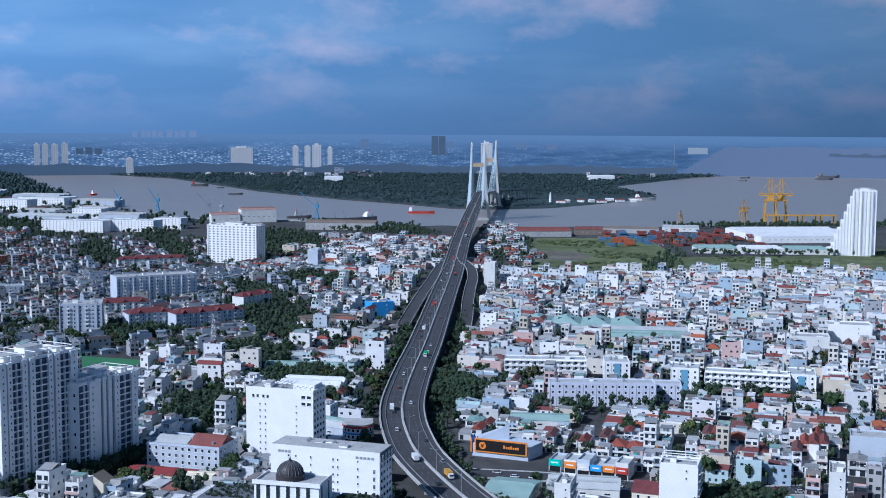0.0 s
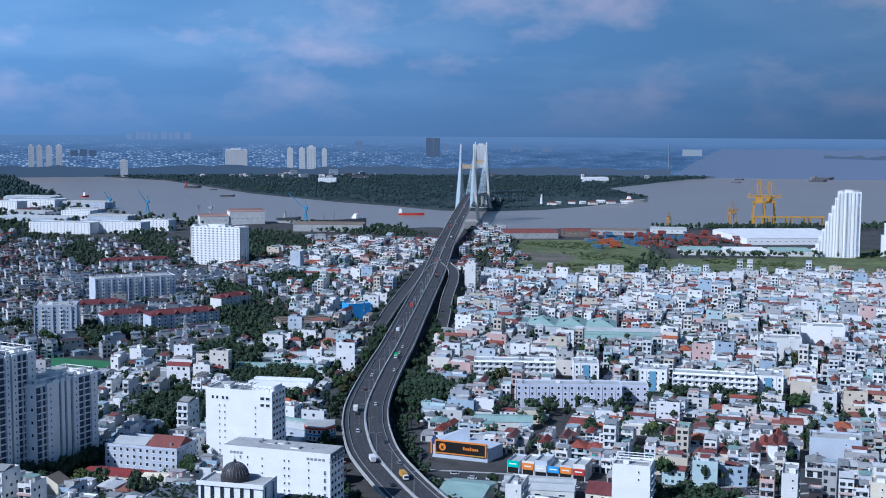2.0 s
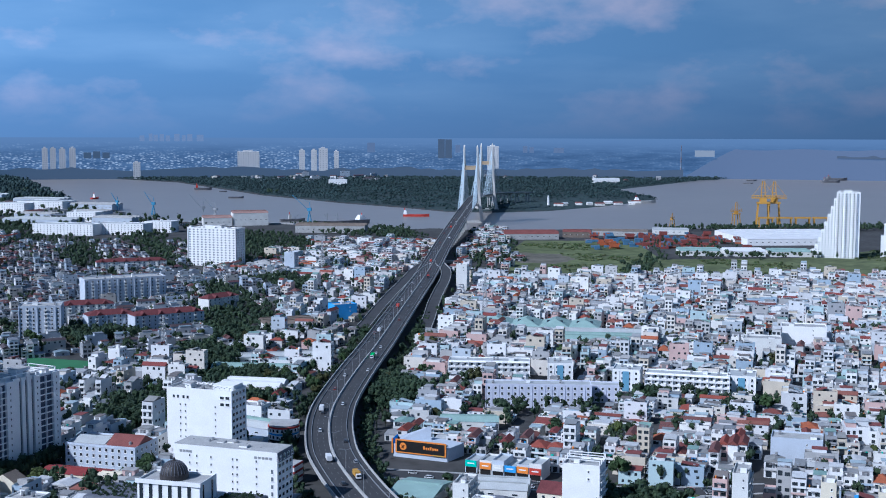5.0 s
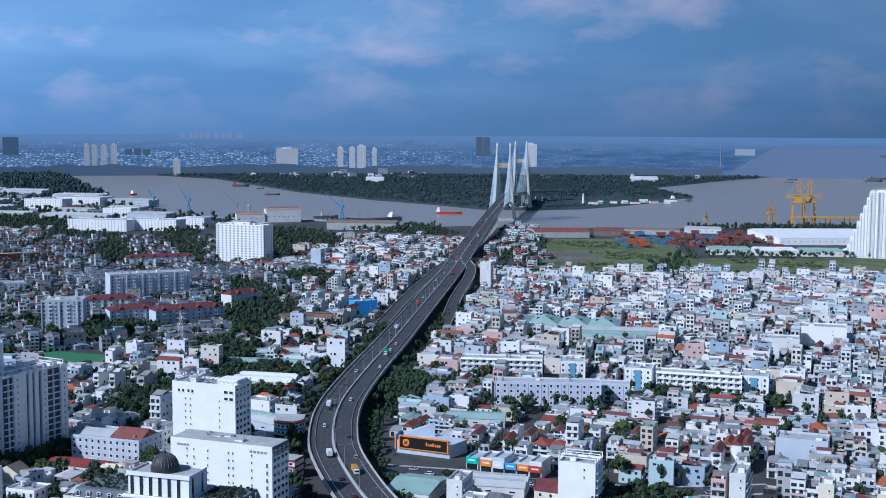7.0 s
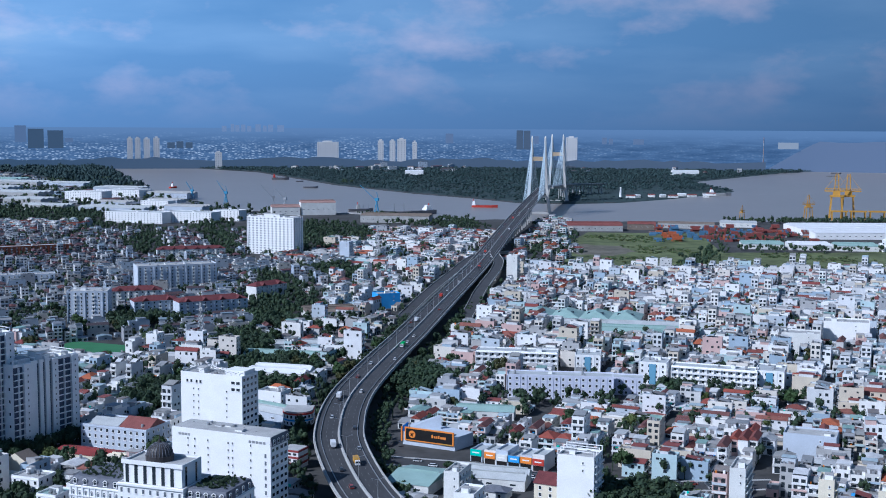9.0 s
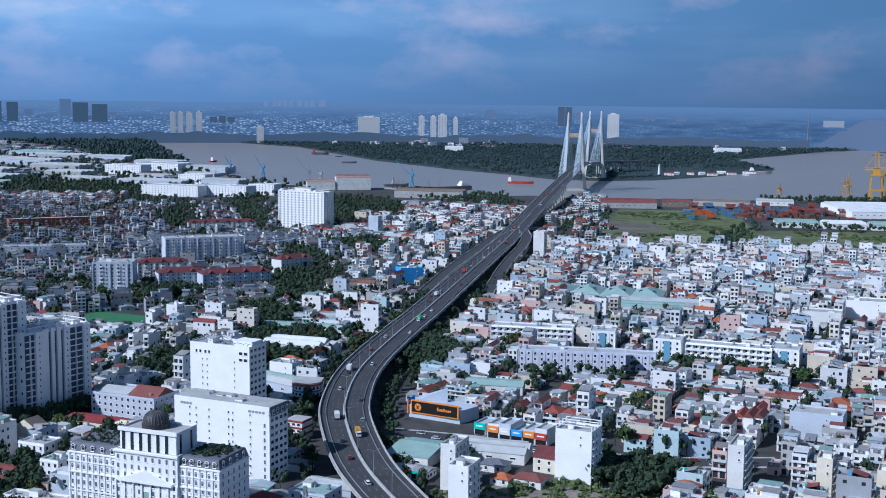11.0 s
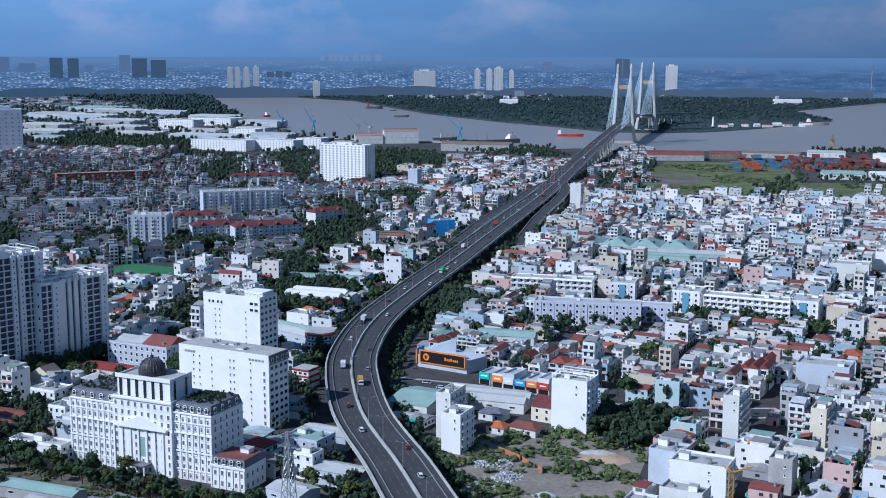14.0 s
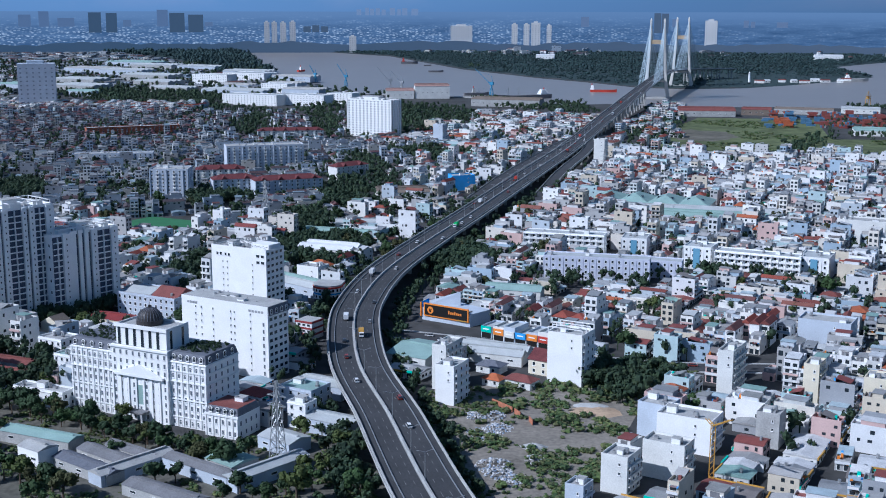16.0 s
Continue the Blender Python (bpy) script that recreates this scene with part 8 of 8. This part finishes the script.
def ship(x, y, rot, length, beam, label, hull, house, house_at=0.36, mast=True, category="ship"):
    o = empty(category if category != "ship" else "ship", pose(x, y, 0, 0, 0, rot), label, category)
    h = beam * 0.45
    b = MB()
    n = 10
    sec = []
    for i in range(n + 1):
        t = i / n
        w = beam / 2 * min(1, (1 - t) * 4.0 + 0.06) * (1 if t > 0.08 else 0.85)
        xx = -length / 2 + length * t
        sheer = h * (1 + 0.5 * max(0, t - 0.75) * 4 * 0.6)
        sec.append([(xx, -w * 0.8, -1), (xx, -w, sheer), (xx, w, sheer), (xx, w * 0.8, -1)])
    v = [p for q in sec for p in q]
    f = []
    for i in range(n):
        for j in range(3):
            f.append((i * 4 + j, (i + 1) * 4 + j, (i + 1) * 4 + j + 1, i * 4 + j + 1))
    f += [(0, 1, 2, 3), tuple(n * 4 + j for j in (3, 2, 1, 0))]
    b.put(v, f, hull)
    part("hull", b, o)
    if house:
        hx = -length * house_at
        for k in range(3):
            b = MB()
            s = 1 - 0.2 * k
            b.box(hx - length * 0.07 * s, hx + length * 0.07 * s, -beam * 0.4 * s, beam * 0.4 * s, h + k * 3.0, h + (k + 1) * 3.0, house)
            part("deckhouse", b, o)
        b = MB()
        b.cyl(hx - length * 0.02, 0, 1.0, 0.8, h + 9, h + 13, M_RED)
        part("funnel", b, o)
    if mast:
        for t in (0.1, 0.3):
            b = MB()
            b.bar((length * t, 0, h), (length * t, 0, h + beam * 0.9), 0.3, M_STEEL)
            b.bar((length * t, 0, h + 1), (length * t + 7, 0, h + beam * 0.8), 0.2, M_STEEL)
            part("derrick", b, o)
    return o


ship(-140, 2296, 220, 118, 17, "moored cargo ship with dark hull and white deckhouse", M_DARKC, M_WHITE)
ship(-243, 2380, 20, 50, 11, "dark tug with tall superstructure at the quay", M_DARKC, M_CONC, 0.1)
ship(-1, 2520, -4, 54, 10, "red river barge with white wheelhouse", M_RED, M_WHITE, 0.42, False)
ship(-639, 3681, 10, 52, 15, "dark loaded sand barge", M_DARKC, M_RED, 0.35, False)
ship(-473, 3213, 12, 40, 10, "dark empty barge on the river", M_DARKC, None, 0.3, False)
ship(-830, 3168, 60, 26, 9, "red and white tug on the river", M_RED, M_WHITE, 0.1, False)
ship(-560, 3560, 20, 22, 6, "small dark sampan on the river", M_DARKC, None, 0.3, False)
ship(562, 3010, 6, 70, 14, "grey ferry moored at the island tip", M_CONC, M_WHITE, 0.2, False)
ship(1230, 4425, 8, 40, 10, "dark barge far out on the river", M_DARKC, None, 0.3, False)
ship(1560, 4480, 5, 90, 20, "dark barge train far out on the river", M_DARKC, M_DARKC, 0.3, False)
ship(1480, 4300, 5, 70, 16, "dark cargo barge far out on the river", M_DARKC, M_DARKC, 0.3, False)
ship(1150, 4180, -6, 34, 8, "small dark boat far out on the river", M_DARKC, None, 0.3, False)


def jib_crane(x, y, rot, h, reach, material, label):
    o = empty("harbour_crane", pose(x, y, 2, 0, 0, rot), label, "crane", "harbour cranes")
    b = MB()
    for sx in (-3.5, 3.5):
        for sy in (-3.5, 3.5):
            b.bar((sx, sy, 0), (sx * 0.4, sy * 0.4, h * 0.45), 0.5, material)
    part("portal", b, o)
    b = MB()
    b.cyl(0, 0, 1.8, 1.6, h * 0.45, h * 0.62, material, 10)
    b.box(-2.6, 2.6, -4, 3, h * 0.62, h * 0.78, material, True)
    part("cab", b, o)
    b = MB()
    for s in (-1.2, 1.2):
        b.bar((s, 2, h * 0.66), (s * 0.2, reach, h * 1.45), 0.35, material)
    for k in range(8):
        t = k / 8
        b.bar((-1.2 * (1 - t * 0.8), 2 + (reach - 2) * t, h * (0.66 + 0.79 * t)), (1.2 * (1 - t * 0.8), 2 + (reach - 2) * (t + 0.1), h * (0.66 + 0.79 * (t + 0.1))), 0.2, material)
    part("jib", b, o)
    b = MB()
    b.bar((0, -2, h * 0.78), (0, 0, h * 1.1), 0.4, material)
    b.bar((0, 0, h * 1.1), (0, reach * 0.85, h * 1.34), 0.12, material)
    part("mast_and_tie", b, o)
    return o


jib_crane(-205, 2318, 75, 36, 34, M_CRANEB, "blue harbour crane with raised jib")
jib_crane(-545, 2530, 80, 34, 20, M_CRANEB, "dark blue harbour crane at the shipyard")
jib_crane(-660, 2700, 60, 26, 18, M_CRANEB, "small blue harbour crane at the quay")
jib_crane(-420, 2400, 100, 34, 26, M_STEEL, "grey harbour crane with slanting jib")
jib_crane(-395, 2390, 70, 30, 26, M_STEEL, "grey harbour crane with slanting jib")

# quay strip
b = MB()
b.at(-330, 2322, 0, -11)
b.box(-150, 100, -6, 6, -3, 2.3, M_CONC)
solo("quay", b, "grey concrete quay of the shipyard", "quay", "structure")

# light tower on the island and its sheds
o = empty("lighthouse", pose(315, 2890, 2), "white light tower on the green island", "lighthouse")
b = MB()
b.cyl(0, 0, 3.2, 2.2, -1, 19, M_WHITE, 12)
part("tower", b, o)
b = MB()
b.cyl(0, 0, 3.0, 3.0, 19, 20, M_CONC, 12)
part("gallery", b, o)
b = MB()
b.cyl(0, 0, 1.8, 1.4, 20, 23.5, M_WHITE, 10)
part("lantern", b, o)
r = random.Random(9)
for k in range(9):
    shed("shed", 335 + k * 26 + r.uniform(-6, 6), 2850 + r.uniform(-30, 60) + k * 10, r.uniform(-20, 20), r.uniform(12, 24), 10, 5, "small pale shed on the island", M_TINW if k % 2 else M_TINR, M_OFFWHITE, 1, 2)

# towers of the far districts
M_FARW = mat("far_pale_facade", (0.60, 0.60, 0.60), 0.9, 0.08, 0.02)
M_FARG = mat("far_grey_facade", (0.22, 0.25, 0.30), 0.9, 0.08, 0.02)


def far_tower(x, y, w, h, material, label, group="far towers"):
    o = empty("high_rise", pose(x, y, 2, 0, 0, math.degrees(math.atan2(y, x)) - 90), label, "high-rise", group)
    b = MB()
    b.box(-w / 2, w / 2, 0, w * 0.7, 0, h, material)
    part("wall", b, o)
    b = MB()
    b.box(-w * 0.25, w * 0.2, w * 0.15, w * 0.5, h, h + 5, material)
    part("roof_block", b, o)
    b = MB()
    n = max(3, int(w / 9))
    for i in range(n):
        xx = -w / 2 + w * (i + 0.5) / n
        for k in range(int(h / 7)):
            b.win(xx, k * 7 + 2, w / n * 0.3, 2.4, 0, -1, M_FARG, material)
    part("window_band", b, o)


for x, y, w, h, mm in ((-630, 4640, 82, 98, M_FARW), (-1349, 4484, 20, 111, M_FARW), (-1322, 4492, 20, 111, M_FARW), (-1290, 4500, 22, 109, M_FARW), (-1256, 4510, 22, 112, M_FARW),
                       (-430, 4667, 22, 104, M_FARW), (-385, 4671, 22, 104, M_FARW), (-350, 4674, 34, 110, M_FARW),
                       (-300, 4678, 18, 100, M_FARW), (300, 4680, 44, 120, M_FARW),
                       (-915, 1900, 60, 74, M_GREYW), (-1020, 4500, 26, 60, M_FARW)):
    far_tower(x, y, w, h, mm, "pale distant apartment tower" if mm is M_FARW else "grey distant apartment tower in haze")
shed("factory", -255, 4020, 0, 60, 30, 14, "white factory on the far bank", M_TINW, M_WHITE)
shed("factory", 660, 4180, 0, 90, 40, 14, "pale factory across the bay", M_TINW, M_WHITE)
M_OLDBAND = mat("faded_red_band", (0.24, 0.20, 0.22), 0.9, 0.1, 0.1)
o = empty("chimney", pose(1000, 4560, 2), "slender grey chimney with faded red bands", "chimney")
for k in range(6):
    b = MB()
    b.cyl(0, 0, 2.6 - 0.2 * k, 2.4 - 0.2 * k, 21 * k, 21 * (k + 1), M_OLDBAND if k % 2 else M_FARG, 12)
    part("band", b, o, "faded red band" if k % 2 else "grey band")


# ---- pylons and site crane ----
def lattice_tower(x, y, h, base, material, label, arms=True):
    o = empty("transmission_tower", pose(x, y, 2, 0, 0, -18), label, "pylon", "power pylons")
    b = MB()
    n = 9
    for k in range(n):
        z0, z1 = h * k / n, h * (k + 1) / n
        w0, w1 = base * (1 - 0.85 * k / n), base * (1 - 0.85 * (k + 1) / n)
        c0 = [(-w0, -w0, z0), (w0, -w0, z0), (w0, w0, z0), (-w0, w0, z0)]
        c1 = [(-w1, -w1, z1), (w1, -w1, z1), (w1, w1, z1), (-w1, w1, z1)]
        for i in range(4):
            b.bar(c0[i], c1[i], 0.13, material)
            b.bar(c0[i], c1[(i + 1) % 4], 0.07, material)
            b.bar(c1[i], c0[(i + 1) % 4], 0.07, material)
            b.bar(c1[i], c1[(i + 1) % 4], 0.07, material)
    part("lattice", b, o)
    if arms:
        for z in (0.72, 0.83, 0.94):
            b = MB()
            b.bar((-4.2, 0, h * z), (4.2, 0, h * z), 0.16, material)
            b.bar((-4.2, 0, h * z), (0, 0, h * (z + 0.05)), 0.08, material)
            b.bar((4.2, 0, h * z), (0, 0, h * (z + 0.05)), 0.08, material)
            part("cross_arm", b, o)
    return o


for x, y, h in ((-30, 408, 34), (59, 1124, 40), (-193, 897, 36), (-120, 1500, 40)):
    lattice_tower(x, y, h, 2.6, M_STEEL, "grey steel lattice power pylon")
o = empty("tower_crane", pose(127, 418, 2), "yellow lattice building-site crane among houses", "crane")
b = MB()
for k in range(11):
    z0, z1 = k * 2.2, (k + 1) * 2.2
    for i, (sx, sy) in enumerate(((-0.8, -0.8), (0.8, -0.8), (0.8, 0.8), (-0.8, 0.8))):
        b.bar((sx, sy, z0), (sx, sy, z1), 0.12, M_YELLOW)
    b.bar((-0.8, -0.8, z0), (0.8, -0.8, z1), 0.08, M_YELLOW)
    b.bar((0.8, -0.8, z0), (0.8, 0.8, z1), 0.08, M_YELLOW)
    b.bar((-0.8, 0.8, z0), (-0.8, -0.8, z1), 0.08, M_YELLOW)
part("lattice", b, o, "yellow lattice mast")
b = MB()
for s in (-0.5, 0.5):
    b.bar((s, 0, 23), (s + 5, -16, 31), 0.12, M_YELLOW)
    b.bar((s, 0, 23), (s - 2, 6, 23.5), 0.12, M_YELLOW)
for k in range(8):
    t = k / 8
    b.bar((-0.5 + 5 * t, -16 * t, 23 + 8 * t), (0.5 + 5 * (t + 0.12), -16 * (t + 0.12), 23 + 8 * (t + 0.12)), 0.07, M_YELLOW)
part("jib", b, o)

# cream house with a red hipped roof beside the tall white one
o = building("house", 56, 541, -24, "cream house with a dark red tiled gable roof", "house")
b = MB()
b.box(-8, 8, 0, 14, 0, 7, M_CREAM)
part("wall", b, o)
b = MB()
b.gable(-8, 8, 0, 14, 7, 11, M_REDT, "x", 0.5)
part("roof", b, o)
wall_windows(o, W_MID, "window", [-5, 0, 5], [1.0, 4.2], 0, 0)
